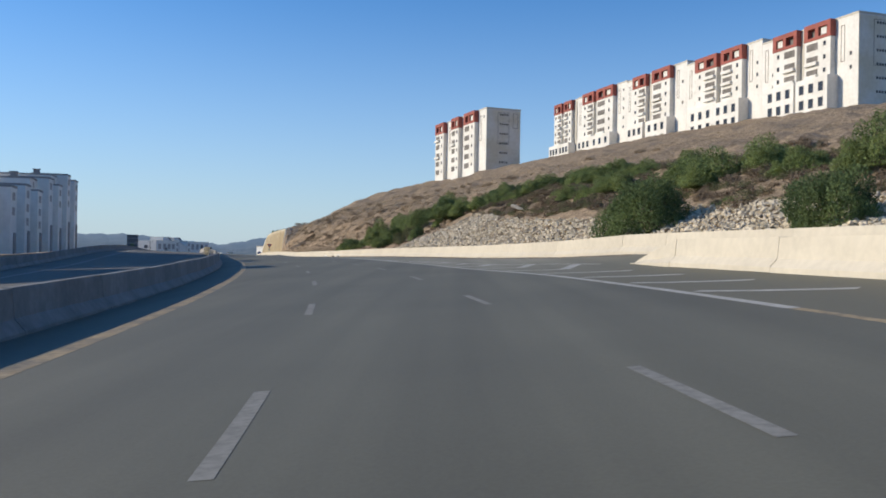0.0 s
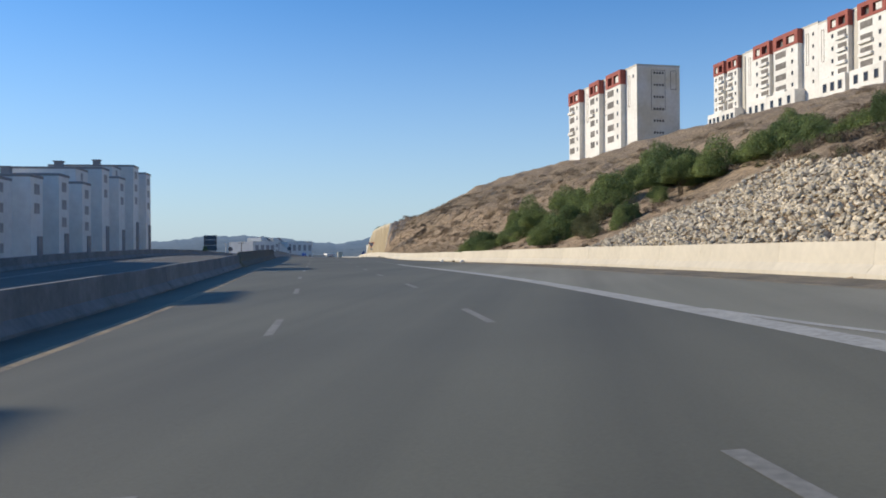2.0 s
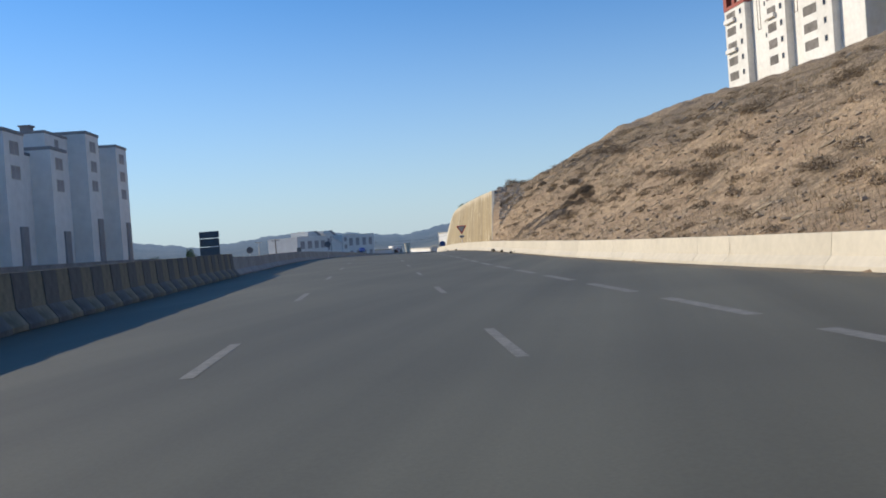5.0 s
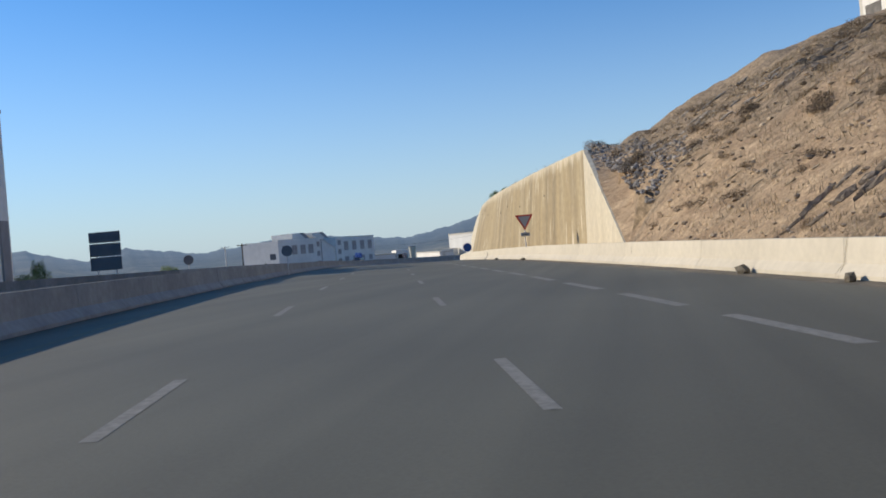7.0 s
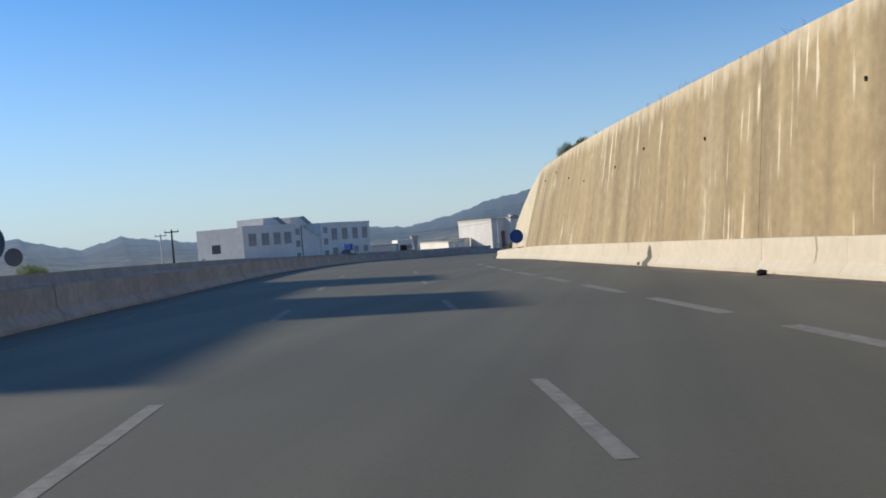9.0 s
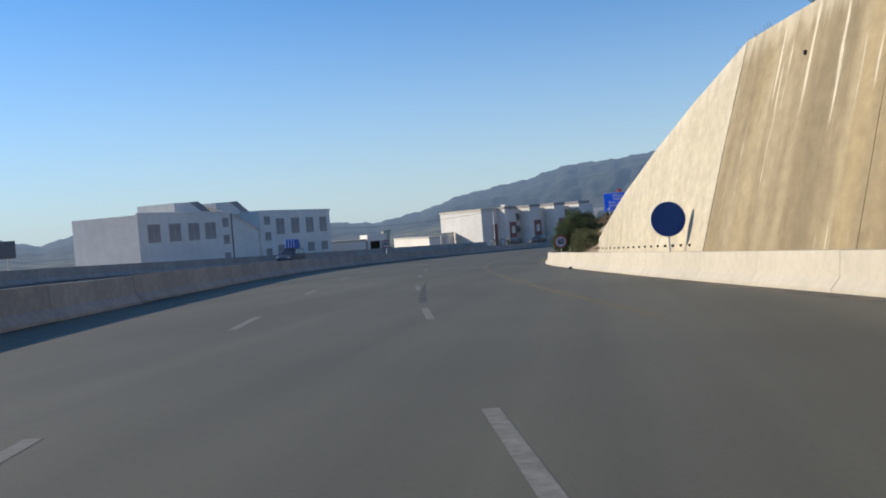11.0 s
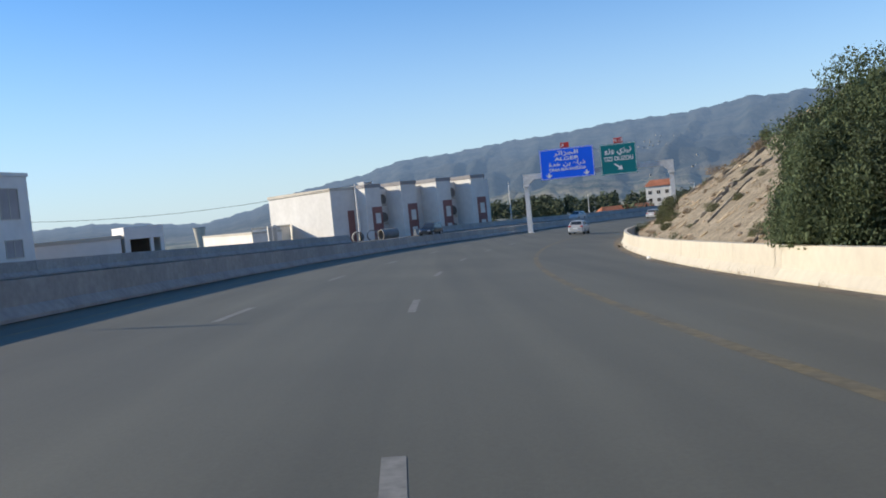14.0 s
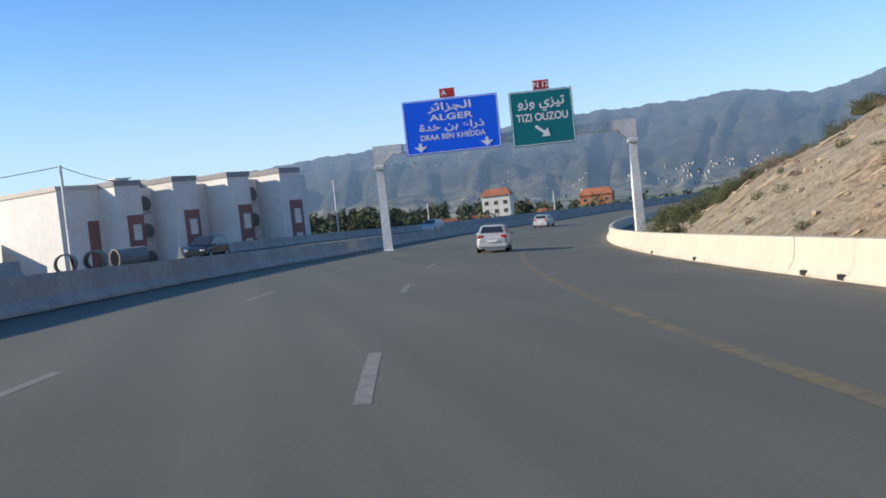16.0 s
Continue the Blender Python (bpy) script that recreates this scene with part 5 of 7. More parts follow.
# ---- sign gantry ----
def gantry():
    root = thing("sign_gantry", "grey steel sign gantry across the carriageway", "sign gantry", Matrix.Translation((-62.49, 437.91, 0)) @ Matrix.Rotation(math.atan2(-0.239, 0.971), 4, 'Z'))
    lx, rx = -1.95, 14.95
    for x, base, s in ((lx, -4.3, 1), (rx, -5.1, -1)):
        me = Mesh()
        me.add([(x - 0.3, 0.2, base), (x + 0.3, 0.2, base), (x + 0.3, 0.8, base), (x - 0.3, 0.8, base), (x - 0.24, 0.25, 1.3), (x + 0.24, 0.25, 1.3), (x + 0.24, 0.75, 1.3), (x - 0.24, 0.75, 1.3)],
               [(0, 1, 5, 4), (1, 2, 6, 5), (2, 3, 7, 6), (3, 0, 4, 7), (3, 2, 1, 0), (4, 5, 6, 7)])
        post = part("post", me, M["steel"], root)
        part("flange", Mesh().box(x - 0.36, x + 0.36, 0.13, 0.87, 1.24, 1.5, bev=0.03), M["steel"], post)
        part("foot_plate", Mesh().box(x - 0.45, x + 0.45, 0.05, 0.95, base, base + 0.12, bev=0.02), M["steel"], post)
        me = Mesh().prism([(x - s * 0.3, 1.5), (x + s * 0.26, 1.5), (x + s * 0.95, 2.15), (x + s * 1.6, 2.15), (x + s * 1.6, 2.78), (x - s * 0.3, 2.78)], 0.2, 0.8)
        part("haunch", me, M["steel"], root)
    part("beam", Mesh().box(lx + 1.6, rx - 1.6, 0.22, 0.78, 2.15, 2.76, bev=0.03), M["steel"], root)
    for x in (1.2, 4.9, 8.2, 10.2):
        part("bracket", Mesh().box(x - 0.08, x + 0.08, 0.0, 0.22, 1.9, 5.2), M["steel"], root)
    b = board(root, "blue_board", 0.0, 6.3, 1.87, 5.42, -0.12, M["sign_blue"], M["sign_white"])
    b["label"] = "blue motorway direction board with white writing"
    y = -0.135
    for text, z, h, wd in (("\ufeae\ufe8b\ufe8d\ufeb0\ufea0\ufedf\ufe8d", 4.87, 0.48, 2.9), ("ALGER", 4.18, 0.40, 2.9), ("\ufe93\ufeaa\ufea7 \ufee6\ufe91 \ufec9\ufe8d\ufead\ufeab", 3.58, 0.46, 4.3), ("DRAA BEN KHEDDA", 2.92, 0.35, 4.3)):
        writing(b, text, Matrix.Translation((3.15, y, z)) @ UPRIGHT, h, M["sign_white"], wd)
    for x in (0.95, 5.35):
        me = Mesh().prism([(x - 0.10, 2.62), (x + 0.10, 2.62), (x + 0.10, 2.36), (x + 0.42, 2.40), (x, 2.02), (x - 0.42, 2.40), (x - 0.10, 2.36)], y - 0.01, y + 0.012)
        part("arrow", me, M["sign_white"], b)
    g = board(root, "green_board", 7.05, 11.2, 1.68, 5.28, -0.12, M["sign_green"], M["sign_white"])
    g["label"] = "green direction board with white writing"
    writing(g, "\ufeed\ufeaf\ufeed \ufef1\ufeb0\ufef4\ufe97", Matrix.Translation((9.12, y, 4.5)) @ UPRIGHT, 0.6, M["sign_white"], 3.1)
    writing(g, "TIZI OUZOU", Matrix.Translation((9.12, y, 3.5)) @ UPRIGHT, 0.5, M["sign_white"], 3.4)
    a = Mesh().prism([(-0.55, 0.09), (-0.55, -0.09), (0.15, -0.09), (0.15, -0.36), (0.62, 0), (0.15, 0.36), (0.15, 0.09)], y - 0.01, y + 0.012)
    part("arrow", a, M["sign_white"], g, m=Matrix.Translation((9.05, 0, 2.6)) @ Matrix.Rotation(radians(38), 4, 'Y'))
    for x0, x1, z0, z1, text in ((2.55, 3.55, 5.46, 6.06, "A"), (8.7, 9.75, 5.32, 5.92, "N 12")):
        r = board(root, "route_plate", x0, x1, z0, z1, -0.1, M["sign_red"])
        r["label"] = "small red route number plate"
        writing(r, text, Matrix.Translation(((x0 + x1) / 2 - (0.22 if text == "A" else 0), -0.115, (z0 + z1) / 2)) @ UPRIGHT, 0.36, M["sign_white"])
        part("stay", Mesh().box((x0 + x1) / 2 - 0.04, (x0 + x1) / 2 + 0.04, -0.02, 0.05, z0 - 0.35, z0 + 0.1), M["steel"], r)


gantry()


# ---- road signs ----
def disc(r, y, n=32, thick=0.03):
    return Mesh().tube((0, y, 0), (0, y + thick, 0), r, n=n)


def round_sign(s, w, h, r, kind, label):
    base = road(s, w)
    root = thing("road_sign", label, "road sign", road_pose(s, w))
    part("post", Mesh().tube((0, 0.06, -0.2), (0, 0.06, h + 0.3), 0.04, n=8), M["steel"], root)
    top = Matrix.Translation((0, 0, h))
    if kind == "60":
        part("rim", disc(r, 0.0), M["sign_red_dull"], root, "faded red rim", m=top)
        part("face", disc(r * 0.78, -0.012), M["sign_face"], root, m=top)
        writing(root, "60", Matrix.Translation((0, -0.03, h)) @ UPRIGHT, r * 0.86, M["sign_black"], r * 0.98, bold=0.03)
    elif kind == "blue":
        part("face", disc(r, 0.0), M["sign_navy"], root, m=top)
        part("rim", disc(r * 1.03, 0.012), M["sign_white"], root, m=top)
    else:
        part("back", disc(r, 0.0), M["sign_back"], root, "grey back of the sign", m=top)
    return root


round_sign(358.8, 12.45, 1.71, 0.62, "60", "round white sixty limit sign with red rim")
round_sign(359.2, -5.0, 1.82, 0.42, "60", "round white sixty limit sign with red rim above the median")
round_sign(303.0, 12.75, 1.95, 0.62, "blue", "round dark blue sign by the wall's end")
round_sign(239.6, -4.5, 1.77, 0.40, "back", "round sign seen from its grey back above the median")

round_sign(279.4, -21.2, 1.95, 0.58, "back", "round sign seen from its dark back by the opposite carriageway")


def square_sign():
    root = thing("road_sign", "square sign seen from its grey back beyond the road", "road sign", road_pose(321.0, -20.0))
    part("post", Mesh().tube((0, 0.06, -0.4), (0, 0.06, 2.3), 0.04, n=8), M["steel"], root)
    part("back", Mesh().box(-0.5, 0.5, 0.0, 0.04, 1.5, 2.5, bev=0.01), M["sign_back"], root)


square_sign()


def yield_sign():
    root = thing("yield_sign", "triangular yield sign with red rim before the wall", "road sign", road_pose(237.4, 12.85, -0.28))
    part("post", Mesh().tube((0, 0.06, -0.2), (0, 0.06, 3.3), 0.045, n=8), M["steel"], root)
    def tri(r, y, t):
        return Mesh().prism([(-r, r * 0.577), (r, r * 0.577), (0, -r * 1.155)], y, y + t)
    z = Matrix.Translation((0, 0, 2.95))
    part("rim", tri(0.66, 0.0, 0.03), M["sign_red"], root, "faded red rim", m=z)
    part("face", tri(0.46, -0.014, 0.02), M["sign_dull"], root, "greyed white face", m=z)
    part("plate", Mesh().box(-0.32, 0.32, 0.0, 0.03, 1.78, 2.05, bev=0.01), M["sign_dull"], root, "small plate below")
    part("bar", Mesh().box(-0.22, 0.22, -0.012, 0.0, 1.87, 1.95), M["sign_back"], root)


yield_sign()


def panel_sign():
    root = thing("direction_sign", "dark three-panel direction sign seen from behind", "road sign", Matrix.Translation((-87.43, 242.47, 0)) @ Matrix.Rotation(math.atan2(0.34, 2.95), 4, 'Z'))
    for x in (0.6, 2.4):
        part("post", Mesh().tube((x, 0.1, -1.0), (x, 0.1, 5.6), 0.07, n=8), M["steel"], root)
    for z0, z1 in ((4.76, 5.75), (3.5, 4.68), (2.2, 3.42)):
        p = part("panel", Mesh().box(0.0, 3.0, -0.05, 0.03, z0, z1, bev=0.01), M["sign_back"], root, "grey-green back of a panel")
        part("rib", Mesh().box(0.05, 2.95, -0.09, -0.05, (z0 + z1) / 2 - 0.05, (z0 + z1) / 2 + 0.05), M["sign_back"], p)


panel_sign()


# ---- poles and wires ----
def pole(name, label, x, y, z, h, r, arm=0.0, m="steel", turn=0.0):
    root = thing(name, label, "pole", pose(x, y, z, 0, 0, turn))
    part("mast", Mesh().tube((0, 0, -0.5), (0, 0, h), r, r * 0.6, n=10), M[m], root)
    if arm:
        part("arm", Mesh().tube((0, 0, h - 0.15), (arm, 0, h + 0.05), 0.06, 0.05, n=8), M[m], root)
        part("lamp_head", Mesh().box(arm - 0.1, arm + 0.7, -0.15, 0.15, h - 0.02, h + 0.12, bev=0.04), M[m], root)
    return root


pole("utility_pole", "pale concrete utility pole with a single wire", -85.26, 445.74, -3.6, 7.6, 0.15, m="steel")
pole("street_lamp", "tall pale street lamp post", -60.5, 501.3, -4.6, 8.2, 0.14, 0.0, m="steel")
pole("street_lamp", "grey street lamp post", -33.6, 566.0, -6.2, 5.6, 0.14, 0.0, m="steel")
pole("street_lamp", "grey street lamp post with short arm", -6.8, 560.4, -6.9, 6.8, 0.14, -1.2, m="steel")
for x, y, z, top, mname, lab in ((-103.4, 309.5, -2.5, 7.3, "bark", "dark wooden utility pole with a crossarm in the valley"), (-116.4, 329.8, -3.0, 7.9, "steel", "pale utility pole with a crossarm and insulators in the valley")):
    root = pole("utility_pole", lab, x, y, z, top, 0.16, m=mname)
    part("crossarm", Mesh().box(-0.9, 0.9, -0.06, 0.06, top - 0.35, top - 0.22), M[mname], root)
    for k in (-0.8, 0.0, 0.8):
        part("insulator", Mesh().tube((k, 0, top - 0.22), (k, 0, top + 0.02), 0.05, 0.03, n=8), M["sign_back"], root)
cu = bpy.data.curves.new("wire", 'CURVE')
cu.dimensions = '3D'
cu.bevel_depth = 0.025
for p0, p1, sag in (((-85.26, 445.74, 3.9), (-83.5, 488.0, 5.2), 0.6), ((-85.26, 445.74, 3.9), (-130.0, 446.0, 3.5), 1.2)):
    sp = cu.splines.new('POLY')
    sp.points.add(12)
    for i in range(13):
        t = i / 12
        q = Vector(p0).lerp(Vector(p1), t)
        sp.points[i].co = (q.x, q.y, q.z - sag * 4 * t * (1 - t), 1)
wire = new("wire", cu)
cu.materials.append(M["sign_black"])
tagged(wire, "thin black overhead wire slung from a pole", "wire")


# ---- concrete pipes ----
def big_pipe(x, y, z, turn, label):
    n, r, R, L = 24, 0.60, 0.72, 2.4
    me = Mesh()
    for yy, q in ((0, r), (0, R), (L, R), (L, r)):
        me.v += [(math.cos(2 * math.pi * i / n) * q, yy, math.sin(2 * math.pi * i / n) * q + R) for i in range(n)]
    me.f = [((k * n + i), (k * n + (i + 1) % n), ((k + 1) % 4 * n + (i + 1) % n), ((k + 1) % 4 * n + i)) for k in range(4) for i in range(n)]
    me.m = [0] * len(me.f)
    ob = part("concrete_pipe", me, M["barrier_grey"], None)
    ob.matrix_basis = pose(x, y, z, 0, 0, turn)
    return tagged(ob, label, "pipe", "pipes beside the road")


for x, y, turn_, lab in ((-85.3, 443.4, 8, "large grey concrete drain pipe lying on the ground"), (-83.6, 444.2, 3, "large grey concrete drain pipe lying on the ground"), (-82.7, 447.4, -52, "large grey concrete drain pipe lying askew")):
    big_pipe(x, y, ground_z(x, y) - 0.05, turn_, lab)


# ---- vehicles ----
def soften(ob, width):
    b = ob.modifiers.new("bevel", 'BEVEL')
    b.width, b.segments, b.angle_limit = width, 3, radians(25)
    b.harden_normals = False
    w = ob.modifiers.new("weighted", 'WEIGHTED_NORMAL')
    w.keep_sharp = False


def car(label, m, paint, length=4.2, width=1.76, height=1.47, wagon=0.0, name="car", cover=False):
    """A hatchback, its nose along +y, standing on z = 0."""
    root = thing(name, label, "car", m)
    L, Wd, H = length, width / 2, height
    me = Mesh()
    # stations from tail to nose: y, belt height, half width at sill, half width at belt
    st = [(-L / 2, 0.75, 0.80, 0.78), (-L / 2 + 0.12, 0.92, 0.93, 0.90), (-L / 2 + 0.6, 0.98, 1.0, 0.97), (-0.3, 0.95, 1.0, 0.97), (0.7, 0.94, 1.0, 0.97), (1.15, 0.92, 1.0, 0.95), (L / 2 - 0.35, 0.80, 0.97, 0.88), (L / 2 - 0.08, 0.68, 0.88, 0.78), (L / 2, 0.52, 0.80, 0.74)]
    ring = 10
    for y, zb, a, b in st:
        a, b = a * Wd, b * Wd
        sec = [(-a * 0.9, 0.22), (-a, 0.36), (-a, 0.58), (-b, zb - 0.06), (-b * 0.9, zb), (b * 0.9, zb), (b, zb - 0.06), (a, 0.58), (a, 0.36), (a * 0.9, 0.22)]
        me.v += [(x, y, z) for x, z in sec]
    n = len(st)
    me.f = [(k * ring + i, k * ring + (i + 1) % ring, (k + 1) * ring + (i + 1) % ring, (k + 1) * ring + i) for k in range(n - 1) for i in range(ring)]
    me.f += [tuple(range(ring - 1, -1, -1)), tuple(range((n - 1) * ring, n * ring))]
    me.m = [0] * len(me.f)
    body = part("body", me, paint, root, smooth=True)
    soften(body, 0.07)
    rear, back, front, nose = -L / 2 + 0.18, -L / 2 + 0.55 - wagon * 0.25, 0.25, 1.25
    cab = Mesh()
    z0 = 0.94
    cab.v = [(-Wd * 0.90, rear, z0), (Wd * 0.90, rear, z0), (Wd * 0.92, nose, z0 - 0.02), (-Wd * 0.92, nose, z0 - 0.02), (-Wd * 0.70, back, H - 0.05), (Wd * 0.70, back, H - 0.05), (Wd * 0.72, front, H - 0.03), (-Wd * 0.72, front, H - 0.03), (-Wd * 0.62, back + 0.3, H), (Wd * 0.62, back + 0.3, H), (Wd * 0.62, front - 0.2, H), (-Wd * 0.62, front - 0.2, H)]
    cab.f = [(0, 1, 5, 4), (1, 2, 6, 5), (2, 3, 7, 6), (3, 0, 4, 7), (4, 5, 9, 8), (5, 6, 10, 9), (6, 7, 11, 10), (7, 4, 8, 11), (8, 9, 10, 11)]
    cab.m = [0] * len(cab.f)
    soften(part("cabin", cab, paint, root, smooth=True), 0.05)

    def lerp_quad(q, u0, u1, v0, v1, off):
        q = [Vector(p) for p in q]
        nrm = (q[1] - q[0]).cross(q[3] - q[0]).normalized() * off
        def at(u, v):
            return q[0].lerp(q[1], u).lerp(q[3].lerp(q[2], u), v) + nrm
        return Mesh().add([at(u0, v0), at(u1, v0), at(u1, v1), at(u0, v1)], [(0, 1, 2, 3)])
    V = cab.v
    part("rear_window", lerp_quad([V[0], V[1], V[5], V[4]], 0.08, 0.92, 0.18, 0.90, 0.012), M["glass"], root)
    part("windscreen", lerp_quad([V[2], V[3], V[7], V[6]], 0.06, 0.94, 0.10, 0.94, 0.012), M["glass"], root)
    for q in ([V[1], V[2], V[6], V[5]], [V[3], V[0], V[4], V[7]]):
        part("side_window", lerp_quad(q, 0.10, 0.46, 0.12, 0.86, 0.012), M["glass"], root)
        part("side_window", lerp_quad(q, 0.50, 0.86, 0.12, 0.86, 0.012), M["glass"], root)
    for sx in (-1, 1):
        part("tail_lamp", Mesh().box(sx * Wd * 0.55 if sx > 0 else -Wd * 0.9, sx * Wd * 0.9 if sx > 0 else -Wd * 0.55, -L / 2 + 0.02, -L / 2 + 0.2, 0.74, 0.92, bev=0.03), M["lamp_red"], root)
        part("head_lamp", Mesh().box(sx * Wd * 0.5 if sx > 0 else -Wd * 0.86, sx * Wd * 0.86 if sx > 0 else -Wd * 0.5, L / 2 - 0.22, L / 2 - 0.03, 0.54, 0.68, bev=0.03), M["lamp_clear"], root)
        part("mirror", Mesh().box(sx * Wd - 0.02 if sx > 0 else -Wd - 0.18, Wd + 0.18 if sx > 0 else -Wd + 0.02, 0.75, 0.85, 0.92, 1.05, bev=0.03), paint, root)
        for y in (-L / 2 + 0.82, L / 2 - 0.82):
            wheel = part("wheel", Mesh().tube((sx * (Wd - 0.2), y, 0.31), (sx * (Wd + 0.01), y, 0.31), 0.31, n=18), M["tyre"], root)
            part("rim", Mesh().tube((sx * (Wd - 0.05), y, 0.31), (sx * (Wd + 0.02), y, 0.31), 0.19, n=12), M["shutter"], wheel)
    part("bumper", Mesh().box(-Wd * 0.92, Wd * 0.92, -L / 2 - 0.05, -L / 2 + 0.2, 0.26, 0.5, bev=0.06), M["sign_black"] if wagon else paint, root)
    part("number_plate", Mesh().box(-0.26, 0.26, -L / 2 - 0.07, -L / 2 - 0.04, 0.56, 0.67), M["sign_white"], root)
    if cover:
        part("canopy", Mesh().box(-0.62, 0.62, -0.95, 0.2, 1.2, 2.5, bev=0.08), M["tarp_blue"], root, "ribbed blue tarpaulin canopy")
        for k in range(4):
            part("rib", Mesh().box(-0.45 + k * 0.3 - 0.03, -0.45 + k * 0.3 + 0.03, 0.19, 0.225, 1.6, 2.42), M["sign_white"], root)
    return root


def on_road(s, w, turn=0.0):
    p = road(s, w)
    q = road(s + 2, w)
    d = q - p
    b = float(np.interp(s, SS, RB))
    return Matrix.Translation(p) @ Matrix.Rotation(heading(s), 4, 'Z') @ Matrix.Rotation(math.atan2(d.z, 2), 4, 'X') @ Matrix.Rotation(-math.atan(b), 4, 'Y') @ Matrix.Rotation(radians(turn), 4, 'Z')


car("silver white hatchback driving ahead on the asphalt", on_road(439.5, 5.5), M["car_white"], 4.1, 1.66, 1.44)
car("dark sport utility car on the opposite carriageway", on_road(452.5, -16.5, 180), M["car_black"], 4.3, 1.80, 1.60, 1.0)
car("white car on the opposite carriageway", on_road(501.5, -14.0, 180), M["car_white"], 4.2, 1.76, 1.5)
car("white car far ahead at the bend", on_road(497.0, 1.7), M["car_white"], 4.2, 1.76, 1.45)
car("dark pickup truck with a blue tarpaulin canopy", on_road(361.25, -16.0, 180), M["car_blue"], 4.6, 1.75, 1.6, 1.0, "pickup_truck", True)

# ---- rock, grass and bushes ----
ICO_V = []
_t = (1 + 5 ** 0.5) / 2
for a, b in ((-1, _t), (1, _t), (-1, -_t), (1, -_t)):
    ICO_V += [(a, b, 0), (0, a, b), (b, 0, a)]
ICO_V = [Vector(v).normalized() for v in ICO_V]
_bm = bmesh.new()
for v in ICO_V:
    _bm.verts.new(v)
bmesh.ops.convex_hull(_bm, input=_bm.verts)
_bm.verts.index_update()
ICO_F = [tuple(v.index for v in f.verts) for f in _bm.faces]
_bm.free()


def stone_mesh(rnd, sx, sy, sz):
    """A broken stone: a jittered twenty-faced solid."""
    me = Mesh()
    vs = []
    for v in ICO_V:
        k = rnd.uniform(0.72, 1.15)
        vs.append((v.x * sx * k, v.y * sy * k, v.z * sz * k))
    return me.add(vs, ICO_F)


riprap = thing("riprap", "bank of pale broken riprap stones above the barrier", "riprap", kind="structure")
rnd = random.Random(5)
variants = [stone_mesh(rnd, rnd.uniform(0.13, 0.22), rnd.uniform(0.09, 0.17), rnd.uniform(0.06, 0.12)).data("stone", M["stone"]) for _ in range(10)]
rest = Mesh()
kept = 0
places = []
while len(places) < 32000:
    s = rnd.uniform(12, 93)
    toe = barrier_right(s) + 0.95
    w = toe + rnd.uniform(0, 9.5)
    limit = float(np.interp(s, (12, 40, 49, 60, 71, 79, 92), (2.1, 2.6, 2.3, 2.75, 3.4, 4.05, 4.8)))
    if rnd.random() < 0.12:
        limit -= 0.4
    p = road(s, w)
    places.append((s, w, limit, p.x, p.y))
PX, PY = np.array([q[3] for q in places]), np.array([q[4] for q in places])
PZ = terrain(PX, PY)
for (s, w, limit, x, y), z in zip(places, PZ.tolist()):
    if z - road(s, 12).z > limit or s > 92.0 - (w - 14.6) * 0.5:
        continue
    m = Matrix.Translation((x, y, z + rnd.uniform(0.0, 0.16))) @ Euler((rnd.uniform(-0.7, 0.7), rnd.uniform(-0.7, 0.7), rnd.uniform(0, 6.28))).to_matrix().to_4x4() @ Matrix.Diagonal((*(rnd.uniform(0.42, 1.0),) * 3, 1))
    if 45 < s < 80 and kept < 290 and rnd.random() < 0.25:
        part("stone", variants[kept % 10], None, riprap, m=m)
        kept += 1
    else:
        sm = stone_mesh(rnd, rnd.uniform(0.13, 0.23), rnd.uniform(0.09, 0.17), rnd.uniform(0.06, 0.12))
        rest.add([m @ Vector(v) for v in sm.v], ICO_F)
tagged(part("stone_mass", rest, M["stone"], riprap, "pale broken stones"), kind="stuff")


def scatter(count, s0, s1, w0, w1, seed, keep=None):
    """Places on the ground beside the road: x, y, z, s, w."""
    r = np.random.RandomState(seed)
    s, w = r.uniform(s0, s1, count), r.uniform(w0, w1, count)
    x, y = np.interp(s, SS, RX) + np.cos(np.interp(s, SS, HD)) * w, np.interp(s, SS, RY) + np.sin(np.interp(s, SS, HD)) * w
    z = terrain(x, y)
    ok = np.ones(count, bool) if keep is None else keep(s, w, x, y)
    return list(zip(x[ok].tolist(), y[ok].tolist(), z[ok].tolist(), s[ok].tolist(), w[ok].tolist()))


def clear_of_wall(s, w, x, y):
    return ~((s > 211) & (s < 321.5) & (w < np.interp(s, (211, 233, 301, 321.5), (15.2, 18.4, 16.9, 15.0)))) & (w > np.interp(s, (0, 60, 150, 400), (14.2, 13.6, 12.9, 13.0)))


# loose rocks on the cut slopes
rk = Mesh()
rnd = random.Random(8)
for x, y, z, s, w in scatter(6500, 120, 232, 13, 30, 3, clear_of_wall) + scatter(1800, 318, 452, 13, 28, 4, clear_of_wall) + scatter(700, 216, 236, 15, 24, 6, clear_of_wall):
    k = rnd.choice((0.03, 0.04, 0.05, 0.06, 0.08, 0.12)) * rnd.uniform(0.8, 1.3)
    sm = stone_mesh(rnd, k * 1.4, k, k * 0.7)
    m = Matrix.Translation((x, y, z + k * 0.2)) @ Matrix.Rotation(rnd.uniform(0, 6.28), 4, 'Z') @ Matrix.Rotation(rnd.uniform(-0.5, 0.5), 4, 'X')
    rk.add([m @ Vector(v) for v in sm.v], ICO_F)
tagged(part("loose_rock", rk, M["rock"]), "loose grey and brown rock over the cut slope", "rock", kind="stuff")

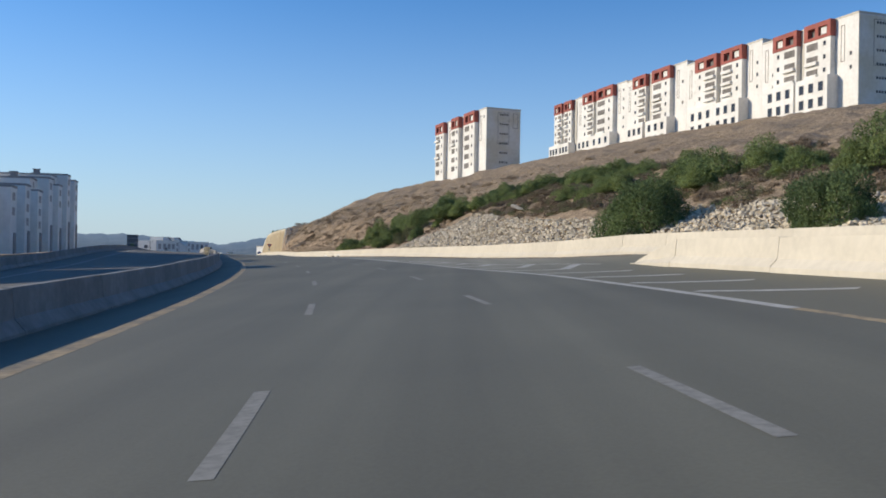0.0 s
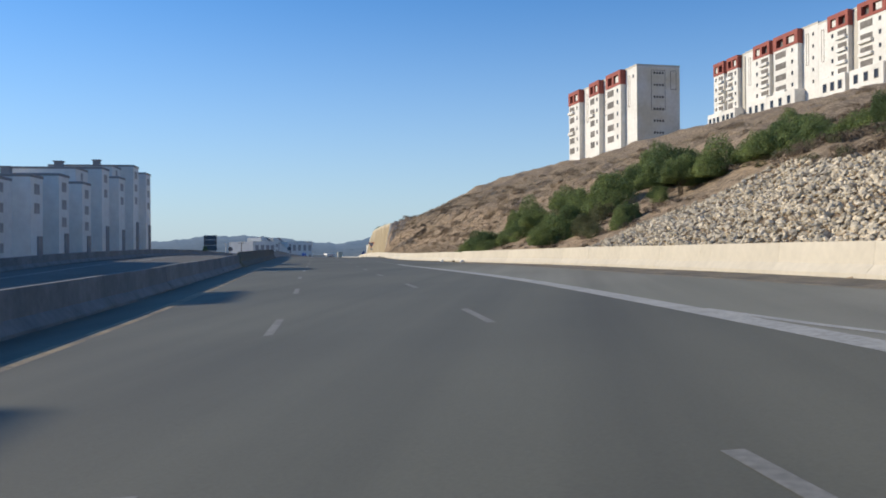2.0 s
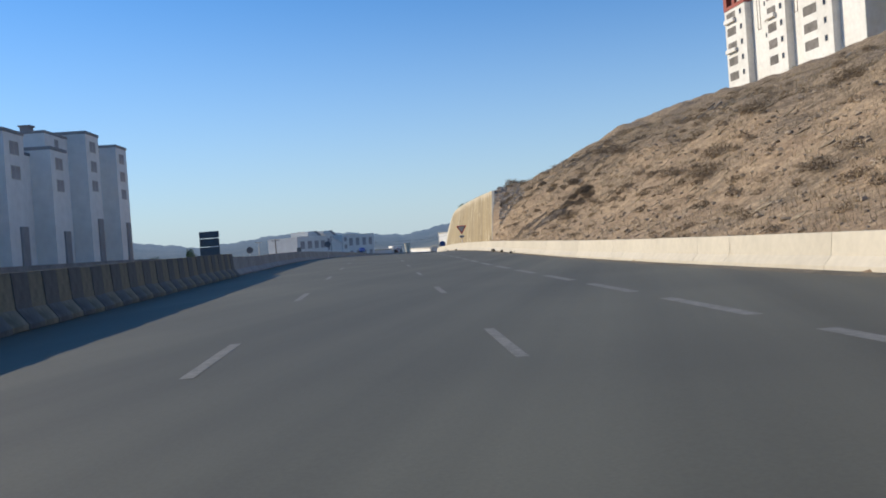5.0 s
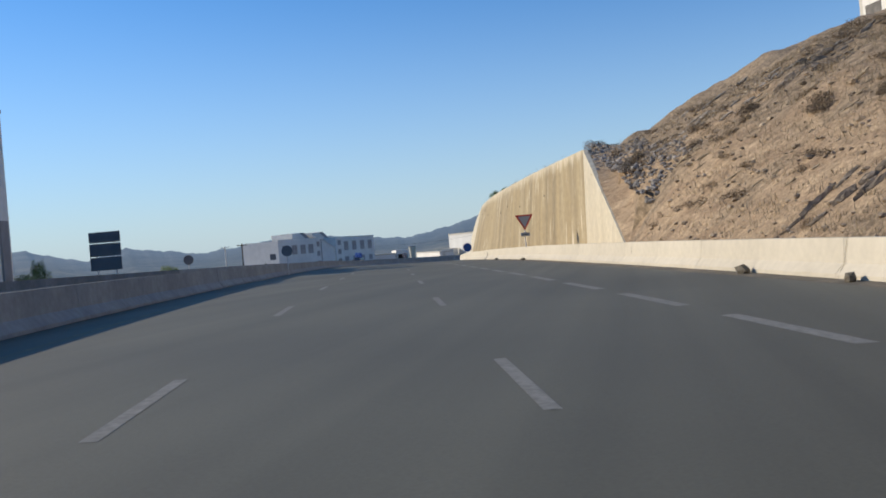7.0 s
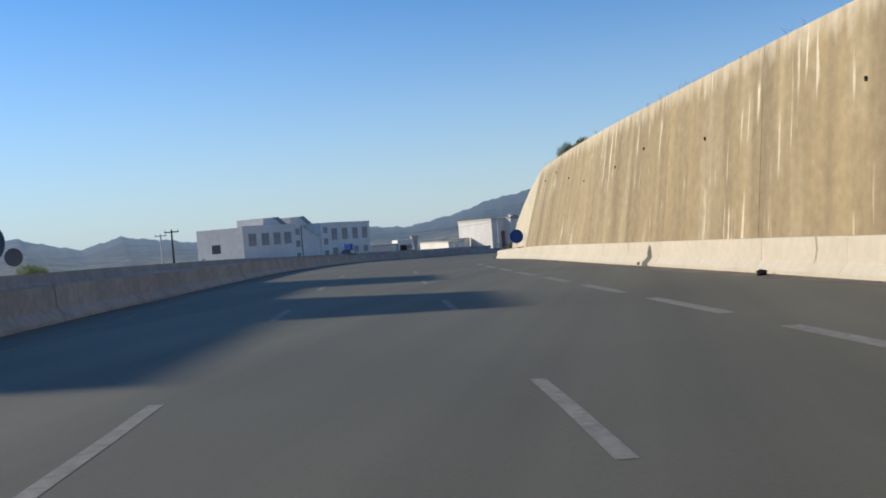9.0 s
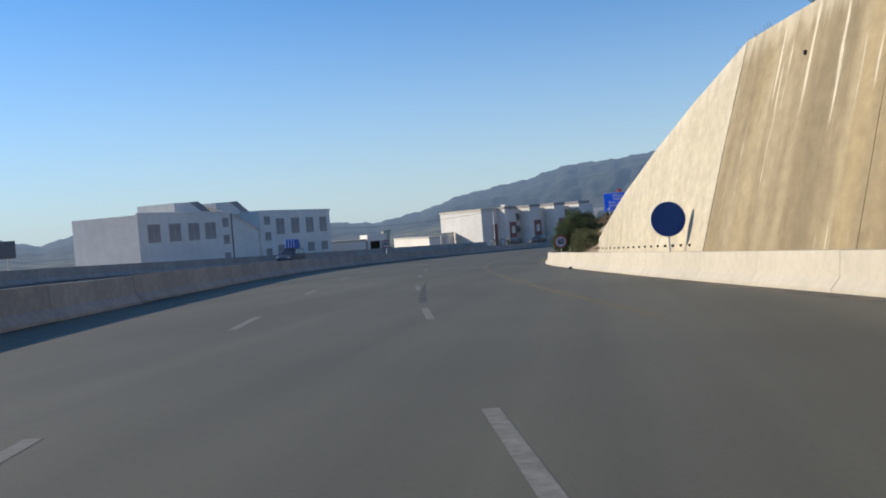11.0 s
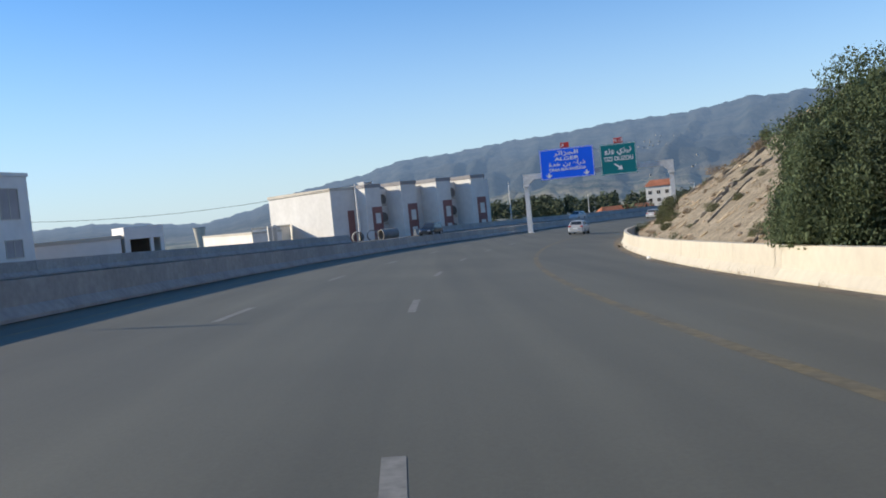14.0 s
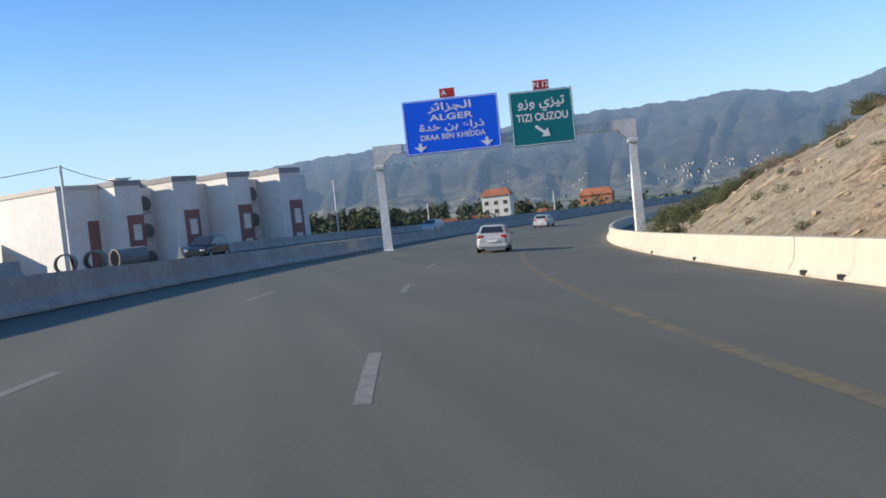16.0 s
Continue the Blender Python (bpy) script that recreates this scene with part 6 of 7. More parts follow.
# slanting beds of rock that stand out of the slope
beds = Mesh()
for x, y, z, s, w in scatter(200, 140, 222, 14, 26, 12, clear_of_wall) + scatter(260, 345, 440, 13.5, 24, 13, clear_of_wall):
    L, t = rnd.uniform(0.15, 0.7), rnd.uniform(0.02, 0.05)
    sm = stone_mesh(rnd, L, t * 2.2, t * 1.6)
    m = Matrix.Translation((x, y, z + 0.03)) @ Matrix.Rotation(heading(s) + radians(rnd.uniform(-14, 14)), 4, 'Z') @ Matrix.Rotation(radians(-38 + rnd.uniform(-8, 8)), 4, 'Y') @ Matrix.Rotation(radians(90 + 50), 4, 'Z')
    beds.add([m @ Vector(v) for v in sm.v], ICO_F)
tagged(part("rock_bed", beds, M["rock_bed"]), "slanting weathered rock beds in the cut slope", "rock", kind="stuff")

# dry grass
def blades(places, rnd, h0, h1, per, spread, width):
    me = Mesh()
    for x, y, z, s, w in places:
        k = rnd.uniform(h0, h1)
        for _ in range(per):
            a = rnd.uniform(0, 6.28)
            ox, oy = rnd.gauss(0, spread), rnd.gauss(0, spread)
            lean = rnd.uniform(0.3, 1.2) * k
            dx, dy = math.cos(a), math.sin(a)
            px, py = -dy * width, dx * width
            o = len(me.v)
            me.v += [(x + ox - px, y + oy - py, z - 0.05), (x + ox + px, y + oy + py, z - 0.05), (x + ox + dx * lean, y + oy + dy * lean, z + k)]
            me.f.append((o, o + 1, o + 2))
    me.m = [0] * len(me.f)
    return me


rnd = random.Random(21)
grass_places = scatter(9500, 60, 232, 13, 60, 31, clear_of_wall) + scatter(9000, 118, 232, 13, 40, 35, clear_of_wall) + scatter(2200, -20, 60, 20, 75, 32) + scatter(1500, 205, 326, 16.4, 30, 33, clear_of_wall) + scatter(300, 326, 345, 13, 40, 34, clear_of_wall)
tagged(part("dry_grass", blades(grass_places, rnd, 0.05, 0.2, 14, 0.34, 0.012), M["dry_grass"]), "dead straw-coloured grass over the hillside", "dry grass", kind="stuff")
low_places = scatter(1400, 340, 460, 13, 40, 36, clear_of_wall)
tagged(part("dry_grass", blades(low_places, rnd, 0.04, 0.13, 14, 0.3, 0.012), M["dry_grass"]), "sparse short dead grass over the pale cut slope", "dry grass", kind="stuff")
top_places = []
for s in np.arange(WN, WF, 0.55):
    w = wall_w(s, wall_top(s)) + 0.3 + rnd.uniform(0, 0.5)
    p = road(s, w)
    top_places.append((p.x, p.y, road(s, 12.0).z + wall_top(s) - 0.05, s, w))
tagged(part("dry_grass", blades(top_places, rnd, 0.12, 0.5, 6, 0.2, 0.012), M["dry_grass"]), "thin dry stalks along the crown of the wall", "dry grass", kind="stuff")


def clump(rnd, count, rx, ry, rz, leaf, hollow=0.55, lumps=9):
    """Many small leaves in an uneven dome made of lumps and gaps; the base is at z = 0."""
    me = Mesh()
    cs = []
    for _ in range(lumps):
        a, e = rnd.uniform(0, 6.28), math.asin(rnd.uniform(0.0, 1.0))
        cs.append((Vector((math.cos(a) * math.cos(e), math.sin(a) * math.cos(e), math.sin(e))), rnd.uniform(0.78, 1.14), rnd.uniform(0.25, 0.5)))
    for _ in range(count):
        a, e = rnd.uniform(0, 6.28), math.asin(rnd.uniform(-0.1, 1.0))
        d0 = Vector((math.cos(a) * math.cos(e), math.sin(a) * math.cos(e), math.sin(e)))
        reach = 0.70
        for c, k, wd in cs:
            q = (d0 - c).length
            if q < wd:
                reach = max(reach, 0.70 + (k - 0.70) * (1 - (q / wd) ** 2))
        p = d0 * (reach * (hollow + (1 - hollow) * rnd.random() ** 0.5)) + Vector((rnd.gauss(0, 0.03), rnd.gauss(0, 0.03), rnd.gauss(0, 0.03)))
        p = Vector((p.x * rx, p.y * ry, max(0.01, p.z * rz)))
        d = Vector((rnd.gauss(0, 1), rnd.gauss(0, 1), rnd.gauss(0.3, 0.8))).normalized()
        e = d.orthogonal().normalized()
        e.rotate(Matrix.Rotation(rnd.uniform(0, 6.28), 3, d))
        k = leaf * rnd.uniform(0.6, 1.4)
        f = d.cross(e)
        o = len(me.v)
        me.v += [tuple(p - e * k), tuple(p + f * k * 0.42), tuple(p + e * k), tuple(p - f * k * 0.42)]
        me.f.append((o, o + 1, o + 2, o + 3))
    me.m = [0] * len(me.f)
    return me


def stems(rnd, count, r, h, thick):
    me = Mesh()
    for _ in range(count):
        a = rnd.uniform(0, 6.28)
        q = rnd.uniform(0.2, 0.75) * r
        mid = Vector((math.cos(a) * q * 0.35, math.sin(a) * q * 0.35, h * 0.45))
        me.tube((math.cos(a) * 0.08, math.sin(a) * 0.08, -0.3), mid, thick, thick * 0.7, n=5, caps=False)
        me.tube(mid, (math.cos(a) * q, math.sin(a) * q, h * rnd.uniform(0.75, 1.05)), thick * 0.7, thick * 0.25, n=5, caps=False)
    return me


rnd = random.Random(77)
BUSH = []
for k in range(4):
    BUSH.append((clump(rnd, 9000, 1.0, 1.0, 1.0, 0.03, 0.55, 22).data("crown", M["leaf"]), stems(rnd, 6, 0.6, 0.6, 0.025).data("stem", M["bark"])))
DARK = [(clump(rnd, 26000, 1.0, 1.0, 1.0, 0.023, 0.62, 34).data("crown", M["leaf_dark"]), stems(rnd, 9, 0.8, 0.8, 0.03).data("stem", M["bark"])) for _ in range(2)]
OLIVE = [(clump(rnd, 6500, 1.0, 1.0, 1.0, 0.032, 0.5, 18).data("crown", M["leaf_olive"]), stems(rnd, 8, 0.7, 0.7, 0.018).data("stem", M["bark"])) for _ in range(3)]
DRY = [(clump(rnd, 1600, 1.0, 1.0, 1.0, 0.04, 0.2, 12).data("crown", M["dry_shrub"]), stems(rnd, 8, 0.8, 0.8, 0.01).data("stem", M["dry_shrub"])) for _ in range(3)]


def bush(kinds, s, w, r, h, label, group, name="bush", sink=0.15):
    p = road(s, w)
    z = ground_z(p.x, p.y) - sink
    k = rnd.randrange(len(kinds))
    root = thing(name, label, "bush" if name != "tree" else "tree", pose(p.x, p.y, z, 0, 0, rnd.uniform(0, 360)), group)
    sc = Matrix.Diagonal((r, r, h, 1))
    part("crown", kinds[k][0], None, root, m=sc)
    part("stem", kinds[k][1], None, root, m=sc)
    return root


G = "green bushes on the bank"
BANK_NEAR = [(28, 24.5, 1.5, 1.8), (32.4, 23, 1.6, 2.2), (38.9, 23.7, 1.4, 1.5), (43, 24.5, 1.6, 1.6), (44.1, 21.8, 1.8, 1.8), (48, 22.5, 1.7, 1.6), (51, 24.5, 1.5, 1.4), (55.6, 21.6, 1.4, 1.4), (58.5, 20.5, 0.9, 1.1), (61.5, 20.3, 0.9, 1.0), (62, 27, 1.6, 1.4), (66, 25.5, 1.4, 1.4), (70.3, 27.9, 1.8, 1.7), (71.8, 26.6, 1.1, 1.6), (74, 29.5, 1.6, 1.4), (77, 28.5, 1.5, 1.5), (81.3, 30.4, 1.7, 1.5), (83.6, 27, 1.7, 1.8)]
BANK_FAR = [(88, 26, 1.4, 1.5), (92.5, 24.5, 1.9, 1.8), (95.7, 22.5, 1.6, 1.9), (96, 26.5, 1.4, 1.6), (96.3, 17.5, 0.9, 1.2), (99.2, 29, 1.4, 1.5), (102.7, 23, 2.2, 2.2), (103.2, 15.4, 1.7, 1.9), (103.6, 19, 1.7, 2.1), (105.5, 16.8, 1.6, 1.9), (107, 23.5, 1.6, 1.9), (110.3, 19, 1.5, 2.0), (110.5, 21.3, 1.3, 1.9), (112.9, 26, 1.5, 2.0), (117.7, 21.2, 1.0, 1.7), (120.6, 14.3, 2.0, 1.8), (120, 21, 1.5, 1.5), (123, 18.4, 1.5, 2.3), (125.5, 15.2, 1.6, 1.4)]
for s, w, r, h in BANK_NEAR + BANK_FAR:
    q = rnd.uniform(0.95, 1.2)
    kinds = DARK if rnd.random() < 0.3 else BUSH
    root = bush(kinds, s, w, r * q, h * q, "bushy green shrub on the dry bank", G)
    for k in range(3):
        a = 2.1 * k + rnd.uniform(-0.6, 0.6)
        f = rnd.uniform(0.45, 0.75)
        part("crown", BUSH[(k + int(s)) % 4][0], None, root, m=Matrix.Translation((math.cos(a) * r * 0.75, math.sin(a) * r * 0.75, -0.1)) @ Matrix.Rotation(a, 4, 'Z') @ Matrix.Diagonal((r * f, r * f, h * f * rnd.uniform(0.8, 1.3), 1)))
    if rnd.random() < 0.75:
        f = rnd.uniform(0.55, 0.8)
        bush(BUSH, s + rnd.gauss(0, 1.0) + 1.6, w + rnd.gauss(0, 0.7) + 1.2, r * f, h * f, "bushy green shrub on the dry bank", G)
for k in range(44):
    s = 58 + 69 * (k + rnd.random()) / 44
    w = float(np.interp(s, (58, 70, 80, 88, 95, 102, 110, 118, 127), (25.5, 28, 28, 26, 24.2, 22, 19.6, 17.2, 15.0))) + rnd.gauss(0, 1.1)
    r = rnd.uniform(0.8, 1.5)
    bush(BUSH if k % 3 else DARK, s, w, r, r * rnd.uniform(0.85, 1.3), "bushy green shrub on the dry bank", G)


def small_tree(s, w, r, h):
    """A low tree whose stems show under its crown."""
    p = road(s, w)
    root = thing("tree", "low green tree with bare stems on the dry bank", "tree", pose(p.x, p.y, ground_z(p.x, p.y) - 0.05, 0, 0, rnd.uniform(0, 360)), "low trees on the bank")
    part("crown", BUSH[int(s) % 4][0], None, root, m=Matrix.Translation((0, 0, h * 0.36)) @ Matrix.Diagonal((r, r, h * 0.62, 1)))
    for k in range(4):
        a = 1.57 * k + 0.5
        part("crown", BUSH[k][0], None, root, m=Matrix.Translation((math.cos(a) * r * 0.6, math.sin(a) * r * 0.6, h * (0.26 + 0.06 * k))) @ Matrix.Diagonal((r * 0.5, r * 0.5, h * 0.3, 1)))
    part("trunk", BUSH[int(s) % 4][1], None, root, m=Matrix.Diagonal((r * 1.1, r * 1.1, h * 0.9, 1)))


for s, w, r, h in ((98.4, 15.9, 0.9, 1.0), (100.6, 16.4, 1.2, 1.5), (96.6, 15.6, 0.7, 0.7), (102.0, 18.0, 1.2, 1.4), (95.2, 16.6, 0.8, 1.0)):
    bush(BUSH if int(s) % 2 else OLIVE, s, w, r, h, "bushy green shrub on the dry bank", G)
me = Mesh()
for x, y, z, s, w in scatter(150, 93, 128, 13.8, 20, 66, clear_of_wall):
    r, h, a = rnd.uniform(0.25, 0.7), rnd.uniform(0.15, 0.45), rnd.uniform(0, 6.28)
    ca, sa = math.cos(a) * r, math.sin(a) * r
    tuft = clump(rnd, 260, 1.0, 1.0, 1.0, 0.08, 0.15, 7)
    me.add([(x + vx * ca - vy * sa, y + vx * sa + vy * ca, z + vz * h - 0.05) for vx, vy, vz in tuft.v], tuft.f)
tagged(part("scrub", me, M["scrub_dark"]), "dark brown undergrowth below the bank's bushes", "scrub", kind="stuff")
for s, w, r, h in ((113.1, 16.6, 1.5, 2.2), (97.2, 20.8, 1.3, 2.6), (116, 19.5, 1.1, 1.9)):
    small_tree(s, w, r, h)
for s, w, r, h in ((330.1, 13.9, 1.45, 1.7), (332.9, 13.9, 1.5, 1.8), (335.6, 14.3, 1.1, 1.3), (330.2, 17.2, 0.8, 0.9), (325.1, 19.2, 1.3, 1.7), (320.6, 18.9, 1.3, 1.7), (331.4, 20.6, 0.7, 1.0), (334.8, 18.6, 0.8, 1.0), (338.2, 18.8, 0.6, 1.0), (341, 22, 0.9, 0.8), (343, 19, 0.7, 0.6), (339, 24.5, 0.9, 0.9), (330, 23.5, 1.5, 1.6), (334, 24.5, 1.6, 1.6), (326, 25.5, 2.2, 2.5), (322, 23.5, 1.8, 2.0), (441, 16.2, 1.9, 1.7), (446, 15.6, 1.7, 1.5), (436, 16.6, 1.4, 1.2), (452, 16.5, 2.0, 1.6), (430, 22, 1.2, 0.9)):
    bush(OLIVE, s, w, r, h, "dusty olive-green shrub on the cut slope", "shrubs on the slope")
bush(DARK, 26.9, 17.0, 1.75, 2.2, "large dark green leafy bush at the edge of the riprap", G)
bush(DARK, 38.7, 15.6, 2.35, 3.0, "large dark green leafy bush at the edge of the riprap", G, sink=0.3)
TREE = [(clump(rnd, 52000, 1.0, 1.0, 1.0, 0.016, 0.55, 40).data("crown", M["leaf_tree"]), stems(rnd, 9, 0.8, 0.8, 0.03).data("stem", M["bark"])) for _ in range(2)]
tree = bush(TREE, 363.4, 14.3, 3.2, 3.75, "dense dark green rounded tree behind the barrier", "", "tree", 0.45)
for k, (dx, dy, dz, q) in enumerate(((-1.35, 0.3, 0.2, 0.62), (1.3, -0.5, 0.2, 0.62), (0.3, 1.2, 0.9, 0.6), (0.0, 0.0, 0.0, 0.86), (-0.5, -0.8, 1.3, 0.55), (0.6, 0.2, 1.5, 0.55), (0.0, 0.0, 1.15, 0.76))):
    part("crown", TREE[k % 2][0], None, tree, m=Matrix.Translation((dx, dy, dz)) @ Matrix.Rotation(1.9 * k, 4, 'Z') @ Matrix.Diagonal((3.25 * q, 3.25 * q, 3.95 * q, 1)))
part("crown", TREE[1][0], None, tree, m=Matrix.Translation((0, 0, 1.6)) @ Matrix.Diagonal((3.0, 3.0, 2.0, 1)))
bush(DARK, 298.5, 18.4, 2.3, 2.2, "low spreading dark bush over the wall's crown", "", "bush", 0.1)
for x, y, z, s, w in scatter(130, 128, 232, 14, 46, 51, clear_of_wall) + scatter(20, 66, 130, 32, 60, 52) + scatter(75, 320, 450, 14, 30, 53, clear_of_wall) + scatter(14, 240, 300, 18, 30, 54):
    k = rnd.choice((0.3, 0.4, 0.5, 0.7, 1.0))
    bush(DRY, s, w, k * 1.5, k * 0.8, "brown dried-out thorny shrub on the slope", "dry shrubs", "dry_shrub", 0.05)
# low fuzzy scrub between them
tufts = [clump(rnd, 420, 1.0, 1.0, 1.0, 0.07, 0.15, 8) for _ in range(4)]
me = Mesh()
for x, y, z, s, w in scatter(420, 124, 232, 13.5, 34, 55, clear_of_wall) + scatter(90, 20, 130, 18, 34, 56) + scatter(60, 128, 232, 24, 50, 57):
    r, h, a = rnd.uniform(0.3, 0.9), rnd.uniform(0.2, 0.5), rnd.uniform(0, 6.28)
    ca, sa = math.cos(a) * r, math.sin(a) * r
    t = rnd.choice(tufts)
    me.add([(x + vx * ca - vy * sa, y + vx * sa + vy * ca, z + vz * h - 0.05) for vx, vy, vz in t.v], t.f)
tagged(part("scrub", me, M["dry_shrub"]), "low fuzzy brown scrub over the dry bank", "scrub", kind="stuff")
for mname, count, seed, lab in (("dry_shrub", 260, 58, "low brown scrub over the pale cut slope"), ("leaf_olive", 330, 59, "small olive tufts over the pale cut slope")):
    me = Mesh()
    for x, y, z, s, w in scatter(count, 318, 378, 13.2, 34, seed, clear_of_wall) + scatter(count // 4, 378, 440, 13.2, 30, seed + 9, clear_of_wall):
        r, h, a = rnd.uniform(0.18, 0.55), rnd.uniform(0.15, 0.5), rnd.uniform(0, 6.28)
        ca, sa = math.cos(a) * r, math.sin(a) * r
        t = rnd.choice(tufts)
        me.add([(x + vx * ca - vy * sa, y + vx * sa + vy * ca, z + vz * h - 0.05) for vx, vy, vz in t.v], t.f)
    tagged(part("scrub", me, M[mname]), lab, "scrub", kind="stuff")
me = Mesh()
for s in np.arange(352, 440, 0.8):
    if rnd.random() < 0.5:
        continue
    p = road(s, barrier_right(s) - 0.18)
    me2 = blades([(p.x, p.y, p.z, s, 0)], rnd, 0.05, 0.2, 14, 0.14, 0.007)
    me.add(me2.v, me2.f)
tagged(part("weeds", me, M["dry_grass"]), "dry weeds along the barrier foot", "weeds", kind="stuff")

for mname, count, seed, lab in (("scrub_dark", 520, 64, "dark brown scrub above the riprap bank"), ("leaf_olive", 260, 65, "olive scrub above the riprap bank")):
    me = Mesh()
    for x, y, z, s, w in scatter(count * 3, 20, 100, 17.5, 31, seed):
        if z - road(s, 12.0).z < float(np.interp(s, (12, 40, 49, 60, 71, 79, 92), (2.2, 2.7, 2.4, 2.85, 3.5, 4.15, 4.9))):
            continue
        r, h, a = rnd.uniform(0.3, 0.9), rnd.uniform(0.25, 0.7), rnd.uniform(0, 6.28)
        ca, sa = math.cos(a) * r, math.sin(a) * r
        t = rnd.choice(tufts)
        me.add([(x + vx * ca - vy * sa, y + vx * sa + vy * ca, z + vz * h - 0.05) for vx, vy, vz in t.v], t.f)
    tagged(part("scrub", me, M[mname]), lab, "scrub", kind="stuff")

# ---- pipes down the slope ----
for k, off in enumerate((-0.45, 0.45)):
    pts = []
    for w in np.arange(15.4, 27, 0.7):
        p = road(float(np.interp(w, (15.4, 16.3, 17.9, 18.8, 19.7, 21.3, 27.0), (337.6, 336.5, 335.0, 333.6, 331.4, 328.8, 321.0))) + off, w)
        pts.append((p.x, p.y, ground_z(p.x, p.y) + 0.32))
    me = Mesh()
    for i, q in enumerate(pts):
        d = (Vector(pts[min(i + 1, len(pts) - 1)]) - Vector(pts[max(i - 1, 0)])).normalized()
        a = d.cross(Vector((0, 0, 1))).normalized()
        b = a.cross(d)
        me.v += [tuple(Vector(q) + (a * math.cos(j * math.pi / 4) + b * math.sin(j * math.pi / 4)) * 0.06) for j in range(8)]
    n = len(pts)
    me.f = [(i * 8 + j, i * 8 + (j + 1) % 8, i * 8 + 8 + (j + 1) % 8, i * 8 + 8 + j) for i in range(n - 1) for j in range(8)] + [tuple(range(7, -1, -1)), tuple(range(n * 8 - 8, n * 8))]
    me.m = [0] * len(me.f)
    tagged(part("drain_pipe", me, M["cream_wall"]), "white drain pipe running down the slope", "pipe", "drain pipes on the slope")

# ---- the valley: trees and villages ----
def far_z(x, y):
    return float(far_height(np.array([x]), np.array([y]))[0])


rnd = random.Random(91)
vill = Mesh()
centres = [(-9.8, 2700, 22), (-11, 2650, 20), (-12.2, 2620, 16), (-14.2, 2600, 16), (-13.5, 1850, 8), (-10, 1950, 6), (-7.6, 2200, 14), (-27, 1850, 22), (-28, 1850, 26), (-29.2, 1980, 20), (-25, 1900, 8), (-31, 1900, 14),
           (-20, 1700, 6), (-17, 1900, 6), (30, 900, 10), (36, 800, 10), (33, 1100, 8), (24, 1200, 6)]
for a, r, n in centres:
    for _ in range(n):
        aa, rr = radians(a + rnd.gauss(0, 0.55)), r + rnd.gauss(0, 70)
        x, y = -60 - math.sin(aa) * rr, 280 + math.cos(aa) * rr
        z = far_z(x, y)
        k = rnd.uniform(1.4, 3.0)
        h = rnd.uniform(1.2, 3.4)
        vill.box(x - k, x + k, y - k * 0.7, y + k * 0.7, z - 5, z + h)
tagged(part("village", vill, M["village"]), "scattered pale houses of villages on the far slopes", "village", kind="stuff")
trees = Mesh()
for k in range(760):
    a, r = radians(rnd.uniform(-36, 24)), rnd.choice((rnd.uniform(300, 520), rnd.uniform(400, 1000)))
    if k >= 620:
        a, r = radians(rnd.uniform(-26, 4)), rnd.uniform(290, 480)
    x, y = -60 - math.sin(a) * r, 280 + math.cos(a) * r
    S1, W1_ = to_road(np.array([x]), np.array([y]))
    if -26 < W1_[0] < 16:
        continue
    z = max(far_z(x, y), ground_z(x, y) if y < 750 else -99)
    c = clump(rnd, 90, rnd.uniform(2.5, 4.5), rnd.uniform(2.5, 4.5), rnd.uniform(3.5, 6.5), 0.7, 0.4, 7)
    trees.add([(vx + x, vy + y, vz + z - 1) for vx, vy, vz in c.v], c.f)
for k in range(110):
    x, y = rnd.uniform(-75, 75), rnd.uniform(694, 740) if k % 4 else rnd.uniform(648, 664)
    top = float(np.interp(x, (-75, -30, 19, 50, 75), (1.5, 1.0, -1.2, -4.0, -5.5))) + rnd.gauss(0, 0.7) - (0 if k % 4 else 2.5)
    for drop, wide in ((4.0, 1.0), (7.5, 1.25)):
        c = clump(rnd, 170, rnd.uniform(2.4, 4.0) * wide, rnd.uniform(2.4, 4.0) * wide, 4.4, 0.6, 0.45, 8)
        trees.add([(vx + x, vy + y, vz + top - drop) for vx, vy, vz in c.v], c.f)
tagged(part("far_trees", trees, M["leaf_far"]), "dark trees scattered over the valley floor", "trees", kind="stuff")
for s, w, r, h in ((262, -33, 2.2, 3.0), (300, -30, 2.0, 2.6), (285, -36, 1.5, 2.2)):
    bush(BUSH, s, w, r, h, "small dusty tree on the valley edge", "", "tree", 0.1)

# ---- litter along the barrier foot ----
for k, (s, size, mname) in enumerate(((186.5, 0.22, "tyre"), (191.0, 0.3, "dirt"), (196.0, 0.35, "dirt"), (332.5, 0.18, "tarp_blue"), (316.0, 0.22, "tyre"), (118.0, 0.3, "sign_white"), (122.0, 0.25, "dirt"), (128.0, 0.3, "sign_white"), (398.7, 0.2, "tyre"), (230.0, 0.3, "dirt"), (243.0, 0.22, "tyre"), (380.0, 0.2, "sign_white"))):
    p = road(s, barrier_right(s) - 0.25)
    rn = random.Random(k)
    ob = part("litter", stone_mesh(rn, size * 0.7, size * 0.5, size * 0.45), M[mname])
    ob.matrix_basis = Matrix.Translation((p.x, p.y, p.z + size * 0.25)) @ Matrix.Rotation(k * 1.3, 4, 'Z')
    tagged(ob, "crumpled scrap of rubbish at the barrier foot", "litter", "litter along the barrier")

